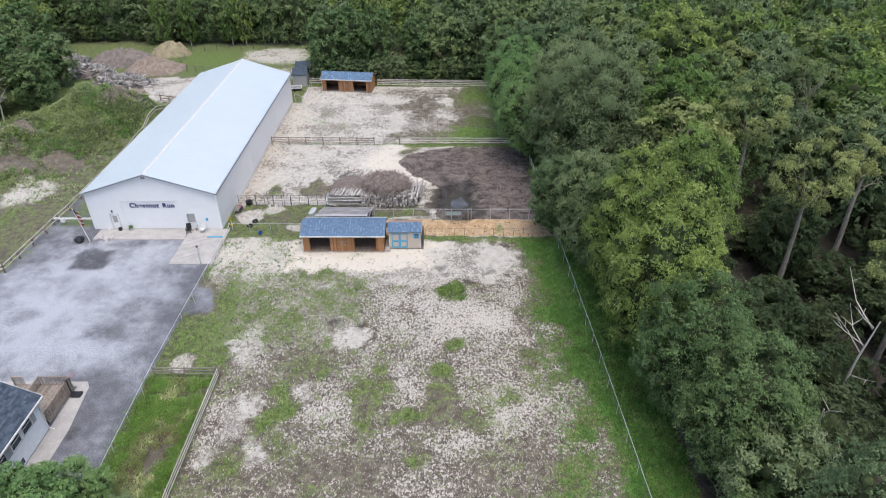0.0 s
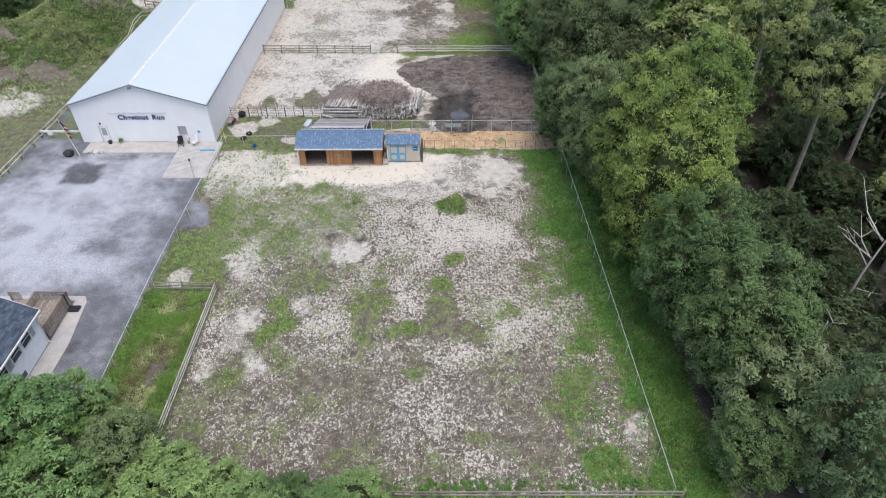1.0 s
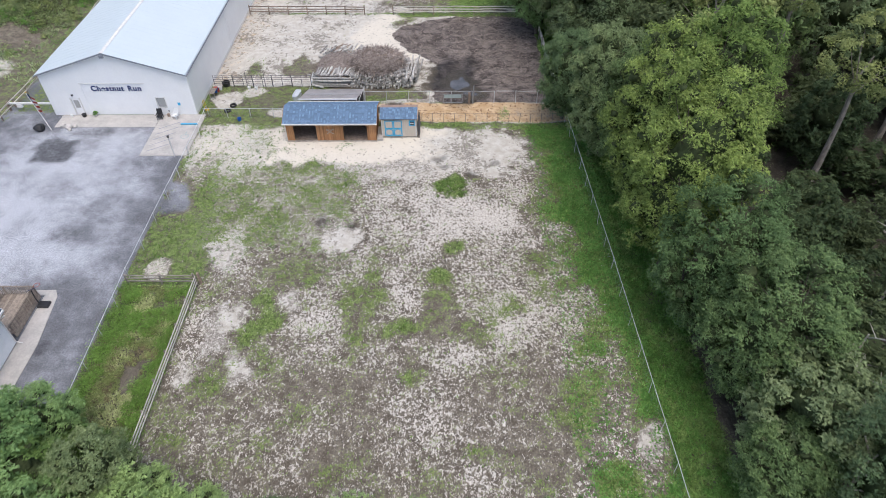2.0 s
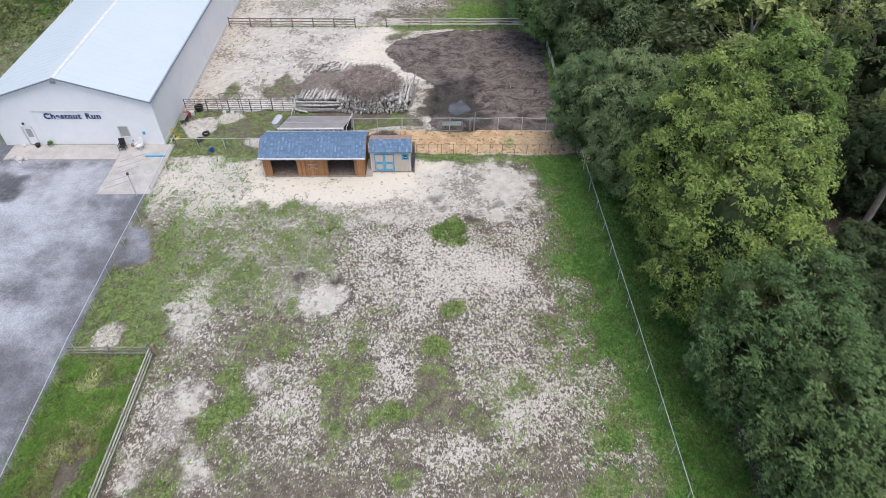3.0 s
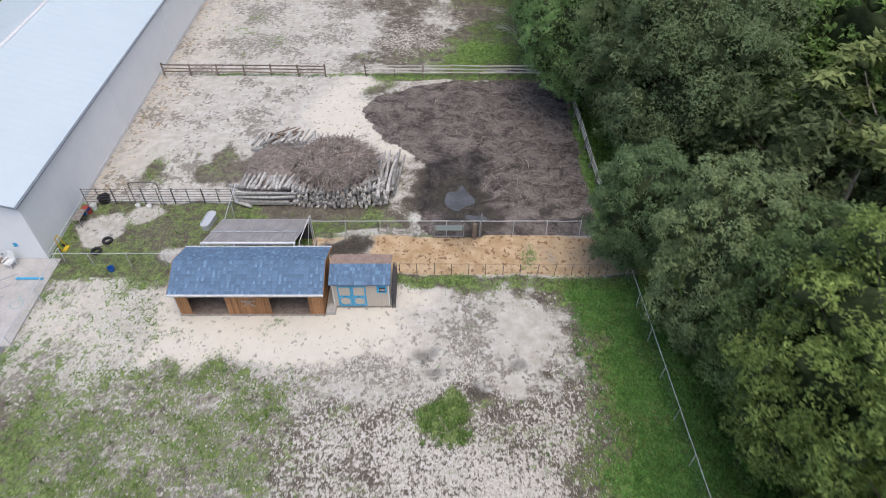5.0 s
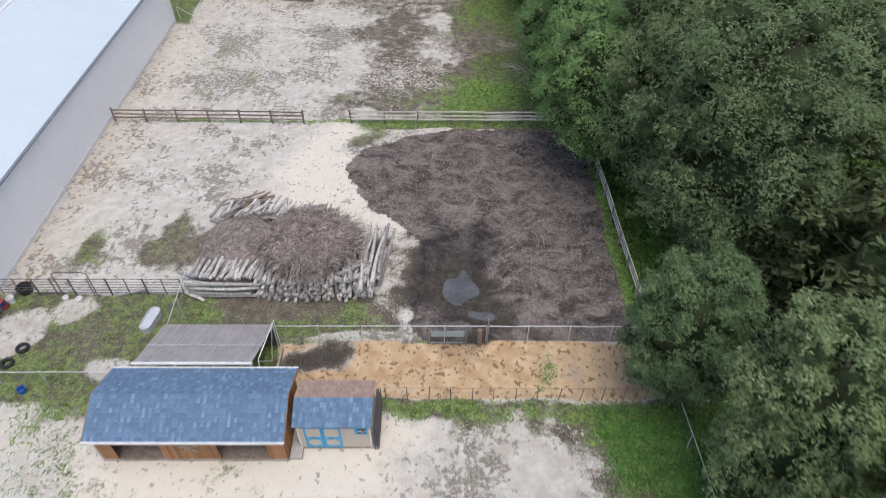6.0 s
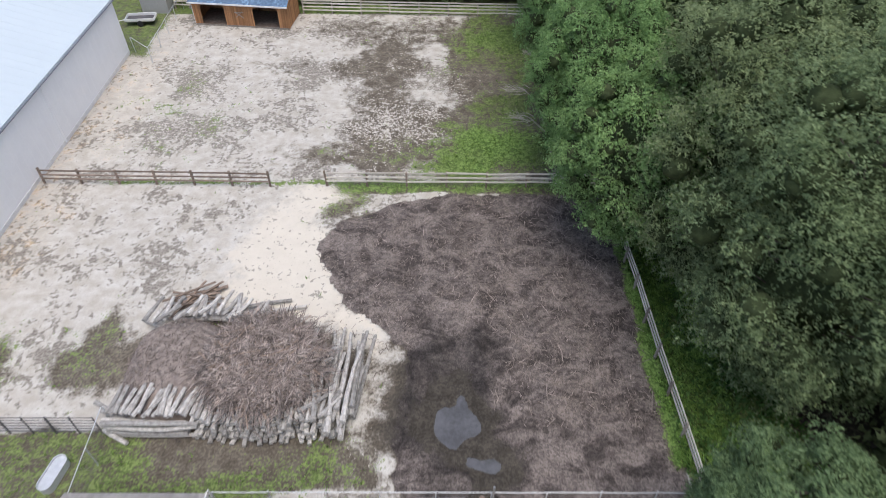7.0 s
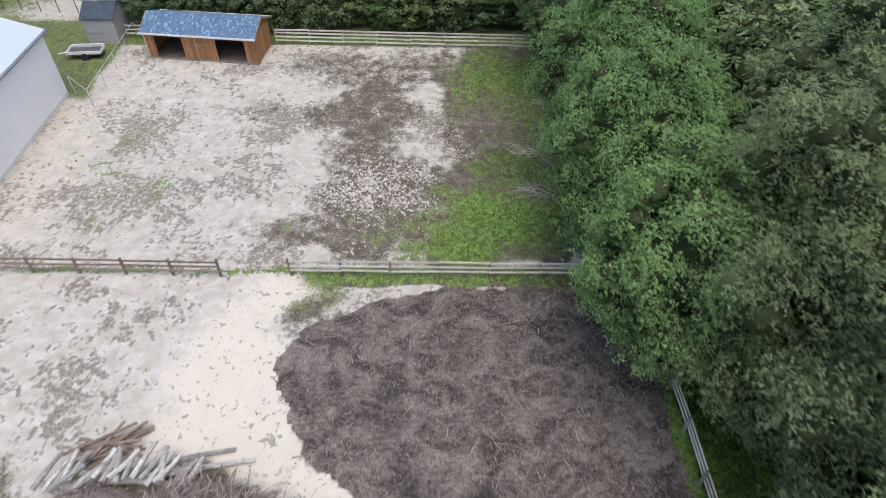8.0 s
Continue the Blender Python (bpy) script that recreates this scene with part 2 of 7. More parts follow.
PINE_BARK = surface("pale_grey_pine_bark", (0.36, 0.32, 0.28), (0.2, 0.175, 0.15), 2, 0.95, 0, 0.15, 0.8, 0.03, (3, 3, 0.8))
DEAD_BARK = surface("bleached_dead_wood", (0.56, 0.52, 0.47), (0.36, 0.33, 0.29), 2, 0.9, 0, 0.2, 0.5, 0.01, (3, 3, 0.8))
STRAW_TUFT = surface("bleached_straw", (0.62, 0.58, 0.52), (0.45, 0.41, 0.36), 2, 0.9, 0, 0.15, 0.2, 0.01, (1, 1, 1), 0.0, 0.25)
ROCK = surface("pale_grey_rubble", (0.46, 0.44, 0.42), (0.25, 0.235, 0.22), 1.5, 0.95, 0, 0.2, 0.7, 0.03, (1, 1, 1), 0.0, 0.45)
TAN_HEAP = surface("tan_bark_mulch_heap", (0.37, 0.30, 0.24), (0.19, 0.15, 0.125), 1.2, 0.95, 0, 0.15, 0.9, 0.12)
GREY_HEAP = surface("grey_brown_soil_heap", (0.29, 0.25, 0.225), (0.14, 0.12, 0.105), 1.2, 0.95, 0, 0.15, 0.9, 0.12)
SAND_HEAP = surface("golden_straw_heap", (0.40, 0.345, 0.225), (0.23, 0.20, 0.125), 1.2, 0.95, 0, 0.15, 0.9, 0.12)
BLACK_PLASTIC = surface("black_plastic", (0.03, 0.03, 0.033), (0.018, 0.018, 0.02), 3, 0.5, 0, 0.4)
WHITE_PLASTIC = surface("white_plastic", (0.78, 0.78, 0.77), (0.68, 0.68, 0.67), 3, 0.4, 0, 0.4)
BLUE_PLASTIC = surface("blue_plastic", (0.03, 0.13, 0.45), (0.02, 0.09, 0.33), 3, 0.4, 0, 0.4)
RED_PAINT = surface("faded_red_paint", (0.42, 0.07, 0.05), (0.28, 0.045, 0.035), 3, 0.6)
YELLOW_PAINT = surface("yellow_paint", (0.65, 0.45, 0.03), (0.5, 0.33, 0.02), 3, 0.6)
SKY_MIST = surface("pale_grey_green_sheet", (0.36, 0.44, 0.44), (0.28, 0.35, 0.35), 3, 0.6)
GREY_SIDING = surface("grey_painted_siding", (0.42, 0.42, 0.41), (0.35, 0.35, 0.345), 2, 0.8, 0, 0.2, 0.2, 0.01, (8, 8, 0.5))
RUBBER = surface("black_rubber", (0.035, 0.035, 0.037), (0.02, 0.02, 0.022), 3, 0.85)
DECK_WOOD = surface("brown_grey_deck_wood", (0.37, 0.31, 0.26), (0.22, 0.18, 0.148), 2, 0.85, 0, 0.2, 0.4, 0.01, (2, 2, 2), 0.2)
WATER = surface("muddy_puddle_water", (0.125, 0.125, 0.13), (0.08, 0.078, 0.08), 0.6, 0.1, 0, 0.6, 0.02)
LEAF = {
    "green": leafage("mid_green_leaves", (0.265, 0.35, 0.145), (0.12, 0.17, 0.068)),
    "yellow": leafage("yellow_green_leaves", (0.34, 0.435, 0.13), (0.138, 0.198, 0.056)),
    "dark": leafage("dark_green_leaves", (0.29, 0.36, 0.185), (0.14, 0.188, 0.09)),
    # dark foliage, lowered further to hold the shade of taller trees
    "deep": leafage("deep_green_shaded_leaves", (0.15, 0.19, 0.09), (0.06, 0.08, 0.036)),
    "silver": leafage("grey_green_leaves", (0.29, 0.37, 0.18), (0.135, 0.185, 0.085)),
    "bright": leafage("bright_green_leaves", (0.40, 0.54, 0.22), (0.195, 0.285, 0.1)),
    "pine": leafage("yellowish_pine_needles", (0.38, 0.43, 0.17), (0.18, 0.215, 0.08)),
}
# dark green colour that stands for the shade between a crown's leaves
CROWN_SHADE = surface("painted_crown_shade", (0.085, 0.11, 0.05), (0.04, 0.052, 0.024), 2.5, 0.95, 0, 0.1, 0.9, 0.1)
GRASS_LEAF = leafage("meadow_grass_blades", (0.25, 0.36, 0.11), (0.115, 0.185, 0.048), 0.3)
LUSH_LEAF = leafage("lush_weed_leaves", (0.28, 0.45, 0.115), (0.13, 0.23, 0.052), 0.35)
RUSSET_LEAF = leafage("dry_russet_weeds", (0.30, 0.27, 0.15), (0.16, 0.135, 0.075), 0.25)
OLIVE_LEAF = leafage("olive_rank_weeds", (0.48, 0.50, 0.21), (0.24, 0.265, 0.1), 0.3)
DRY_LEAF = leafage("dry_hill_weeds", (0.60, 0.62, 0.36), (0.34, 0.39, 0.19), 0.45)


# ---- builders ----
rng = random.Random(7)
nrng = np.random.default_rng(7)


def part(name, bm, material, parent, label="", smooth=False):
    """Links a bmesh as one mesh object under a thing, under a part, or (parent None) at top level."""
    data = bpy.data.meshes.new(name)
    bm.to_mesh(data)
    bm.free()
    data.materials.append(material)
    if smooth:
        data.shade_smooth()
    ob = new(name, data)
    ob.parent = parent
    return tagged(ob, label)


def piece(name, data, parent, m):
    """One more object on a shared mesh."""
    ob = new(name, data)
    ob.parent = parent
    ob.matrix_local = m
    return ob


def shared(name, bm, material):
    """A mesh for several alike pieces."""
    data = bpy.data.meshes.new(name)
    bm.to_mesh(data)
    bm.free()
    data.materials.append(material)
    return data


def thing(name, x, y, z, label, category, group="", kind="", turn=0.0):
    ob = new(name)
    ob.empty_display_size = 0.3
    ob.matrix_world = pose(x, y, z, 0, 0, turn)
    return tagged(ob, label, category, group, kind)


def box(bm, x0, x1, y0, y1, z0, z1):
    v = [bm.verts.new(p) for p in ((x0, y0, z0), (x1, y0, z0), (x1, y1, z0), (x0, y1, z0), (x0, y0, z1), (x1, y0, z1), (x1, y1, z1), (x0, y1, z1))]
    for f in ((3, 2, 1, 0), (4, 5, 6, 7), (0, 1, 5, 4), (1, 2, 6, 5), (2, 3, 7, 6), (3, 0, 4, 7)):
        bm.faces.new([v[i] for i in f])
    return bm


def soft_box(x0, x1, y0, y1, z0, z1, r=0.01):
    bm = box(bmesh.new(), x0, x1, y0, y1, z0, z1)
    bmesh.ops.bevel(bm, geom=bm.edges[:], offset=r, segments=1, affect="EDGES")
    return bm


def prism(bm, outline, axis, a, b):
    """Pushes a closed outline along an axis: 'x' takes (y, z), 'y' takes (x, z), 'z' takes (x, y)."""
    def at(p, d):
        return {"x": (d, p[0], p[1]), "y": (p[0], d, p[1]), "z": (p[0], p[1], d)}[axis]
    lo, hi = [bm.verts.new(at(p, a)) for p in outline], [bm.verts.new(at(p, b)) for p in outline]
    n = len(outline)
    bm.faces.new(lo[::-1])
    bm.faces.new(hi)
    for i in range(n):
        bm.faces.new((lo[i], lo[(i + 1) % n], hi[(i + 1) % n], hi[i]))
    bmesh.ops.recalc_face_normals(bm, faces=bm.faces[:])
    return bm


def tube(bm, a, b, ra, rb, n=6, caps=True):
    """A tapered stick from a to b."""
    a, b = Vector(a), Vector(b)
    q = (b - a).to_track_quat("Z", "Y")
    ring = [Vector((math.cos(2 * math.pi * i / n), math.sin(2 * math.pi * i / n), 0)) for i in range(n)]
    lo, hi = [bm.verts.new(a + q @ (v * ra)) for v in ring], [bm.verts.new(b + q @ (v * rb)) for v in ring]
    for i in range(n):
        bm.faces.new((lo[i], lo[(i + 1) % n], hi[(i + 1) % n], hi[i]))
    if caps:
        bm.faces.new(lo[::-1])
        bm.faces.new(hi)
    return bm


def bent(bm, points, radii, n=6):
    for i in range(len(points) - 1):
        tube(bm, points[i], points[i + 1], radii[i], radii[i + 1], n)
    return bm


def mesh_from(name, verts, faces, material, smooth=False):
    """A mesh from arrays: verts (n, 3), faces (m, 3) or (m, 4)."""
    data = bpy.data.meshes.new(name)
    k = faces.shape[1]
    data.vertices.add(len(verts))
    data.vertices.foreach_set("co", np.ascontiguousarray(verts, dtype=np.float32).ravel())
    data.loops.add(faces.size)
    data.loops.foreach_set("vertex_index", np.ascontiguousarray(faces, dtype=np.int32).ravel())
    data.polygons.add(len(faces))
    data.polygons.foreach_set("loop_start", np.arange(0, faces.size, k, dtype=np.int32))
    data.update(calc_edges=True)
    data.materials.append(material)
    if smooth:
        data.shade_smooth()
    return data


def wave(x, y, size, seed):
    """Smooth random values from 0 to 1 over the plan, about size metres across."""
    r = np.random.default_rng(seed).random((64, 64))
    u, v = np.asarray(x) / size + 1000.3, np.asarray(y) / size + 1000.7
    i, j = np.floor(u).astype(int), np.floor(v).astype(int)
    a, b = u - i, v - j
    a, b = a * a * (3 - 2 * a), b * b * (3 - 2 * b)
    i0, i1, j0, j1 = i % 64, (i + 1) % 64, j % 64, (j + 1) % 64
    return r[i0, j0] * (1 - a) * (1 - b) + r[i1, j0] * a * (1 - b) + r[i0, j1] * (1 - a) * b + r[i1, j1] * a * b


# ---- the ground ----
BARE = [(-65.8, 92.6, 3.2, 2.2), (-57.5, 87.2, 3.6, 2.4), (-64.0, 85.0, 5.0, 3.0), (-54.0, 105.5, 2.2, 4.5)]
HILLS = [(-56.8, 104, 7.2, 6, 4.6), (-64, 99.5, 6, 7, 3.2), (-57, 95, 5, 5, 2.6), (-66, 90, 6, 5, 2.4), (-74, 92, 7, 6, 2.0), (-53, 104, 3.5, 5, 1.6), (-62, 84, 5, 3, 1.2)]


def height(x, y):
    x, y = np.asarray(x, float), np.asarray(y, float)
    z = np.zeros(np.broadcast(x, y).shape)
    for cx, cy, rx, ry, h in HILLS:
        z = z + h * np.exp(-(((x - cx) / rx) ** 2 + ((y - cy) / ry) ** 2)) * (0.6 + 0.8 * wave(x, y, 2.8, 5))
    east = np.clip((x - 16.5) / 4, 0, 1)
    field = ((x > -20) & (x < 13.5) & (y > 24) & (y < 122)).astype(float)
    z = z + field * 0.07 * (wave(x, y, 1.1, 6) - 0.5) + east * 0.5 * (wave(x, y, 4, 8) - 0.5)
    mulch = spot(x, y, 3.6, 85.5, 9.6, 8.6, 0.12)
    mulch = mulch * (1 - spot(x, y, 3.0, 75.6, 3.4, 3.6, 0.3))
    z = z - 0.08 * spot(x, y, 2.9, 75.8, 1.5, 2.0, 0.6)
    z = z + mulch * (0.06 + 0.3 * wave(x, y, 1.3, 9) + 0.12 * wave(x, y, 0.5, 12))
    return z


def spot(x, y, cx, cy, rx, ry, soft=0.4):
    k = min(1, (rx + ry) / 5)
    wx = x + k * (2.2 * (wave(x, y, 2.6, 21) - 0.5) + 1.2 * (wave(x, y, 0.9, 25) - 0.5) + 1.6 * (wave(x, y, 5.0, 27) - 0.5))
    wy = y + k * (2.2 * (wave(x, y, 2.6, 22) - 0.5) + 1.2 * (wave(x, y, 0.9, 26) - 0.5) + 1.6 * (wave(x, y, 5.0, 28) - 0.5))
    d = np.sqrt(((wx - cx) / rx) ** 2 + ((wy - cy) / ry) ** 2)
    return np.clip((1 + soft - d) / (2 * soft), 0, 1)


def field_of(x, y, x0, x1, y0, y1, soft=0.5, rag=1.0):
    wx, wy = x + rag * (wave(x, y, 1.8, 23) - 0.5), y + rag * (wave(x, y, 1.8, 24) - 0.5)
    def edge(v):
        return np.clip(v / soft + 0.5, 0, 1)
    return edge(wx - x0) * edge(x1 - wx) * edge(wy - y0) * edge(y1 - wy)


def covers(x, y):
    """How much grass, litter, sand and so on lies at each place of the plan."""
    c = {k: np.zeros(x.shape) for k in ("grass", "litter", "sand", "mulch", "gravel", "orange", "wet_shade", "green", "pale")}

    def lay(mask, **to):
        for k, v in to.items():
            c[k] = c[k] * (1 - mask) + v * mask

    one = np.ones(x.shape)
    lay(one, grass=0.8, green=0.35)
    lay(field_of(x, y, -100, -45, 60, 160, 3), grass=0.62, green=0.25)
    # the near paddock
    paddock = field_of(x, y, -20.8, 15.6, 23.3, 66.5, 0.5, 0.6)
    lay(paddock, grass=0.3, litter=0.52, green=0.1)
    lay(field_of(x, y, -24.5, -7, 46, 64, 5, 3), grass=0.42, sand=0.5, litter=0.45)
    lay(field_of(x, y, -26, -13, 45, 57, 4, 4), grass=0.5, green=0.15)
    lay(field_of(x, y, -20.5, -12, 24, 46, 5, 3), grass=0.34)
    lay(field_of(x, y, -27, -20.5, 43.5, 60.5, 3.0, 4), grass=0.52, litter=0.45, green=0.25)
    lay(field_of(x, y, -20, 13, 23, 34, 4, 3), litter=0.38, grass=0.22)
    lay(spot(x, y, -13.9, 28.4, 5.5, 4.5, 0.5), litter=0.36, grass=0.3)
    lay(spot(x, y, -4.2, 31.0, 9.2, 2.4, 0.5), litter=0.4)
    lay(spot(x, y, 0.6, 51.5, 8.0, 6.0, 0.7), litter=0.64, grass=0.15)
    lay(spot(x, y, -2, 60.5, 9, 2.8, 0.4), litter=0.75, sand=0.5, grass=0.04)
    for cx, cy, rx, ry, much in ((0.9, 56.1, 1.9, 1.5, 0.95), (-10.8, 56.4, 2.6, 3.4, 0.52), (-16.3, 54.5, 1.6, 4.1, 0.44), (-22.0, 54.5, 1.5, 2.8, 0.62), (-23.5, 49.1, 2.2, 4.6, 0.64), (-18.8, 50.0, 1.8, 3.1, 0.46),
                                 (-14.4, 39.3, 1.5, 3.4, 0.85), (-3.1, 38.2, 1.7, 1.4, 0.78), (0.0, 44.4, 1.0, 0.9, 0.85), (11.9, 36.9, 1.3, 1.2, 0.75), (6.2, 41.3, 1.1, 0.9, 0.55), (1.0, 47.7, 0.8, 0.9, 0.7),
                                 (-2.0, 34.1, 1.0, 0.9, 0.6), (-14.7, 35.1, 1.4, 1.2, 0.55), (-7.2, 59.2, 1.3, 0.8, 0.5), (10.8, 43.6, 1.1, 0.8, 0.6), (8.1, 44.8, 0.8, 0.6, 0.55), (-6.6, 41.5, 1.6, 4.4, 0.5),
                                 (-17.5, 33.5, 2.0, 2.6, 0.55), (10.2, 31.0, 2.2, 2.8, 0.5), (12.0, 25.6, 2.0, 1.5, 0.9), (9.0, 52.5, 1.5, 2.6, 0.45), (8.6, 47.0, 1.2, 1.4, 0.45), (-12.5, 44.5, 2.0, 2.4, 0.45),
                                 (-18.9, 29.5, 1.5, 3.0, 0.45), (-6.0, 26.0, 2.5, 1.6, 0.45), (5.0, 27.0, 3.0, 1.6, 0.38), (4.6, 57.6, 1.6, 0.7, 0.42), (-14.0, 60.0, 2.4, 1.2, 0.5), (7.0, 59.0, 1.0, 0.8, 0.45)):
        lay(spot(x, y, cx, cy, rx, ry, 0.35), grass=much, green=0.3 if much > 0.6 else 0.15, litter=0.35)
    lay(spot(x, y, 0.3, 40.9, 1.4, 3.0, 0.4), litter=0.1, grass=0.45, green=0)
    lay(spot(x, y, 2.4, 37.9, 1.5, 1.2, 0.4), litter=0.2, grass=0.46, green=0)
    strip = np.interp(y, [24, 31, 36, 41, 46, 52, 58, 66], [14.6, 14.4, 13.9, 12.9, 11.5, 10.6, 10.1, 9.2])
    into = x - strip + 2.6 * (wave(x, y, 2.6, 71) - 0.5) + 1.8 * (wave(x, y, 0.9, 72) - 0.5)
    lay(np.clip(into / 2.4 + 0.8, 0, 1) * paddock, grass=0.5, litter=0.4)
    lay(np.clip(into / 1.8, 0, 1) * paddock, grass=0.84, green=0.78, litter=0.1)
    lay(spot(x, y, -8.9, 33.2, 4.6, 1.6, 0.5), litter=0.3, grass=0.12)
    lay(spot(x, y, 5.7, 40.0, 1.6, 2.8, 0.6), litter=0.75)
    lay(spot(x, y, 0.2, 51.8, 4.7, 2.8, 0.6), litter=0.82, grass=0.06)
    lay(spot(x, y, -10.1, 38.5, 2.0, 1.6, 0.6), litter=0.72)
    lay(spot(x, y, 15.0, 28.0, 0.9, 1.8), sand=0.9, grass=0.05, litter=0.3)
    lay(field_of(x, y, -19.0, 1.0, 60.2, 67.0, 1.4, 1.8), pale=0.85, sand=1, grass=0, litter=0.05)
    lay(spot(x, y, -24.7, 64.0, 1.7, 6.0, 0.6), sand=0.9, grass=0.25, litter=0.35, pale=0.3)
    lay(spot(x, y, -21.4, 63.5, 4.5, 3.6, 0.7), sand=1, pale=0.5, grass=0.3, litter=0.1)
    lay(spot(x, y, -21.0, 64.0, 2.6, 1.6, 0.6), sand=0.9, grass=0.3, pale=0.3)
    lay(spot(x, y, 3.2, 63.6, 5.6, 3.2, 0.5), sand=1, litter=0.12, grass=0.1, pale=0.22)
    lay(spot(x, y, -2.5, 59.6, 4.6, 2.0, 0.6), sand=0.9, litter=0.45, grass=0.05, pale=0.25)
    lay(spot(x, y, 5.9, 60.8, 2.6, 2.2, 0.4), sand=0.95, litter=0.1, grass=0.02)
    lay(spot(x, y, -9.3, 49.0, 1.6, 1.6), sand=0.95, litter=0.25, grass=0)
    for cx, cy, rx, ry in ((-0.4, 61.2, 1.1, 0.5), (0.2, 59.7, 0.9, 0.45), (3.2, 58.3, 0.7, 0.8), (5.6, 60.2, 0.8, 0.5), (-11.3, 51.4, 0.6, 0.9), (-8.2, 50.6, 0.5, 0.5)):
        lay(spot(x, y, cx, cy, rx, ry, 0.4), wet_shade=0.7, grass=0.15, litter=0)
    for cx, cy, rx, ry in ((-19.2, 46.6, 1.5, 3.4), (-17.4, 38.2, 1.4, 2.6), (-19.6, 34.6, 0.9, 1.6), (-15.4, 34.4, 1.3, 1.8), (-12.4, 41.2, 1.0, 1.8)):
        lay(spot(x, y, cx, cy, rx, ry, 0.7), sand=0.7, litter=0.4, grass=0.12)
    lay(spot(x, y, -24.4, 45.2, 0.9, 1.4, 0.3), grass=0.05, sand=1, pale=0.4)
    uneven = wave(x, y, 5.0, 41) - 0.5
    small = wave(x, y, 1.6, 42) - 0.5
    c["litter"] = np.clip(c["litter"] + paddock * (c["litter"] > 0.25) * (0.16 * uneven + 0.18 * small), 0, 1)
    c["grass"] = np.clip(c["grass"] + paddock * (0.26 * (wave(x, y, 3.0, 43) - 0.5) + 0.3 * (wave(x, y, 1.1, 44) - 0.5)), 0, 1)
    c["green"] = np.clip(c["green"] + paddock * (c["green"] > 0.3) * 0.9 * (wave(x, y, 1.4, 45) - 0.5), 0, 1)
    # the strip of rough weeds and the bank behind the south fence
    lay(field_of(x, y, -27.2, -20.9, 18, 43.3, 0.3, 0.2), grass=0.5, green=0.1, litter=0.1, sand=0, wet_shade=0.35)
    lay(spot(x, y, -23.8, 33.5, 1.1, 5.0, 0.6), grass=0.2, green=0.0, wet_shade=0.4)
    lay(spot(x, y, -22.6, 39.0, 1.0, 2.4, 0.6), grass=0.45, green=0.0)
    lay(field_of(x, y, -50, 17, 5, 23.2, 0.6, 0.4), grass=0.9, green=0.6, litter=0)
    lay(field_of(x, y, 15.8, 19.5, 20, 72, 1.0, 1.0), grass=0.75, green=0.55, litter=0, sand=0.1)
    lay(field_of(x, y, 17.0, 18.2, 24, 60, 0.8, 1.4), grass=0.3, sand=0.3, green=0.2)
    # the gravel lot
    lay(field_of(x, y, -50.2, -27.2, -20, 69.6, 0.25, 0.25), gravel=1, grass=0, litter=0, sand=0)
    lay(field_of(x, y, -110, -48, -20, 55, 2, 1), gravel=1, grass=0, litter=0, sand=0)
    lay(spot(x, y, -41, 53, 8, 11, 0.8), pale=0.62)
    lay(spot(x, y, -36, 62, 5, 3.5, 0.8), pale=0.55)
    lay(spot(x, y, -33.5, 46.5, 3.5, 2.5, 0.8), pale=0.42)
    lay(spot(x, y, -46, 45, 6, 7, 0.8), pale=0.5)
    lay(field_of(x, y, -50, -44.2, 69, 82, 1.2, 1), gravel=0.8, grass=0.1)
    lay(field_of(x, y, -43.2, -39.2, 60.8, 64.8, 0.7, 1.0), wet_shade=0.6, pale=0.1)
    for cx, cy, rx, ry in ((-38.2, 66.2, 2.4, 1.0), (-25.8, 51.5, 1.2, 2.2), (-34, 50, 2.2, 1.1), (-44, 52, 1.8, 1.2), (-31.5, 36.6, 1.0, 0.7)):
        lay(spot(x, y, cx, cy, rx, ry, 0.5), wet_shade=0.55)
    lay(spot(x, y, -25.6, 55.0, 1.5, 2.6, 0.5), gravel=0.75, grass=0.15, litter=0, sand=0, pale=0.1)
    # the strip of ochre sand between the wire fences
    lay(field_of(x, y, -9.0, 14.5, 68.0, 71.9, 0.4, 0.5), orange=0.85, grass=0, sand=0.8, litter=0)
    lay(field_of(x, y, 5.6, 14.5, 68.0, 71.9, 2.4, 1.0), orange=0.58, sand=1, pale=0.15, grass=0.1)
    lay(spot(x, y, 6.8, 69.7, 0.6, 1.0, 0.5), grass=0.6)
    lay(spot(x, y, -6.3, 70.6, 2.4, 1.1, 0.5), orange=0, sand=0.1, wet_shade=0.8)
    # the middle paddock
    lay(field_of(x, y, -27.3, 13.4, 72.1, 95.6, 0.5, 0.25), grass=0.06, litter=0.06, sand=0.95)
    lay(spot(x, y, -15, 89, 11, 6.5, 0.5), sand=1, litter=0.03, pale=0.3)
    lay(spot(x, y, -20, 86, 4, 6, 0.6), sand=1, litter=0.12, pale=0.05)
    lay(spot(x, y, -8.0, 86.5, 3.6, 4.6, 0.4), pale=1, litter=0, sand=1)
    lay(spot(x, y, -8.6, 93.6, 2.6, 3.2, 0.6), pale=0.6, sand=1)
    lay(spot(x, y, -3.6, 81.6, 1.5, 3.0, 0.5), pale=0.8, sand=1, litter=0)
    lay(field_of(x, y, -27.6, -23.8, 76, 97, 2.2, 2.4), orange=0.38, sand=1, pale=0.1, grass=0.1, litter=0.2)
    lay(spot(x, y, -17.8, 80.6, 1.8, 3.2, 0.5), sand=0.1, grass=0.4, litter=0.1, pale=0)
    lay(spot(x, y, -23.0, 80.6, 1.4, 2.2, 0.6), sand=0.3, grass=0.45, pale=0)
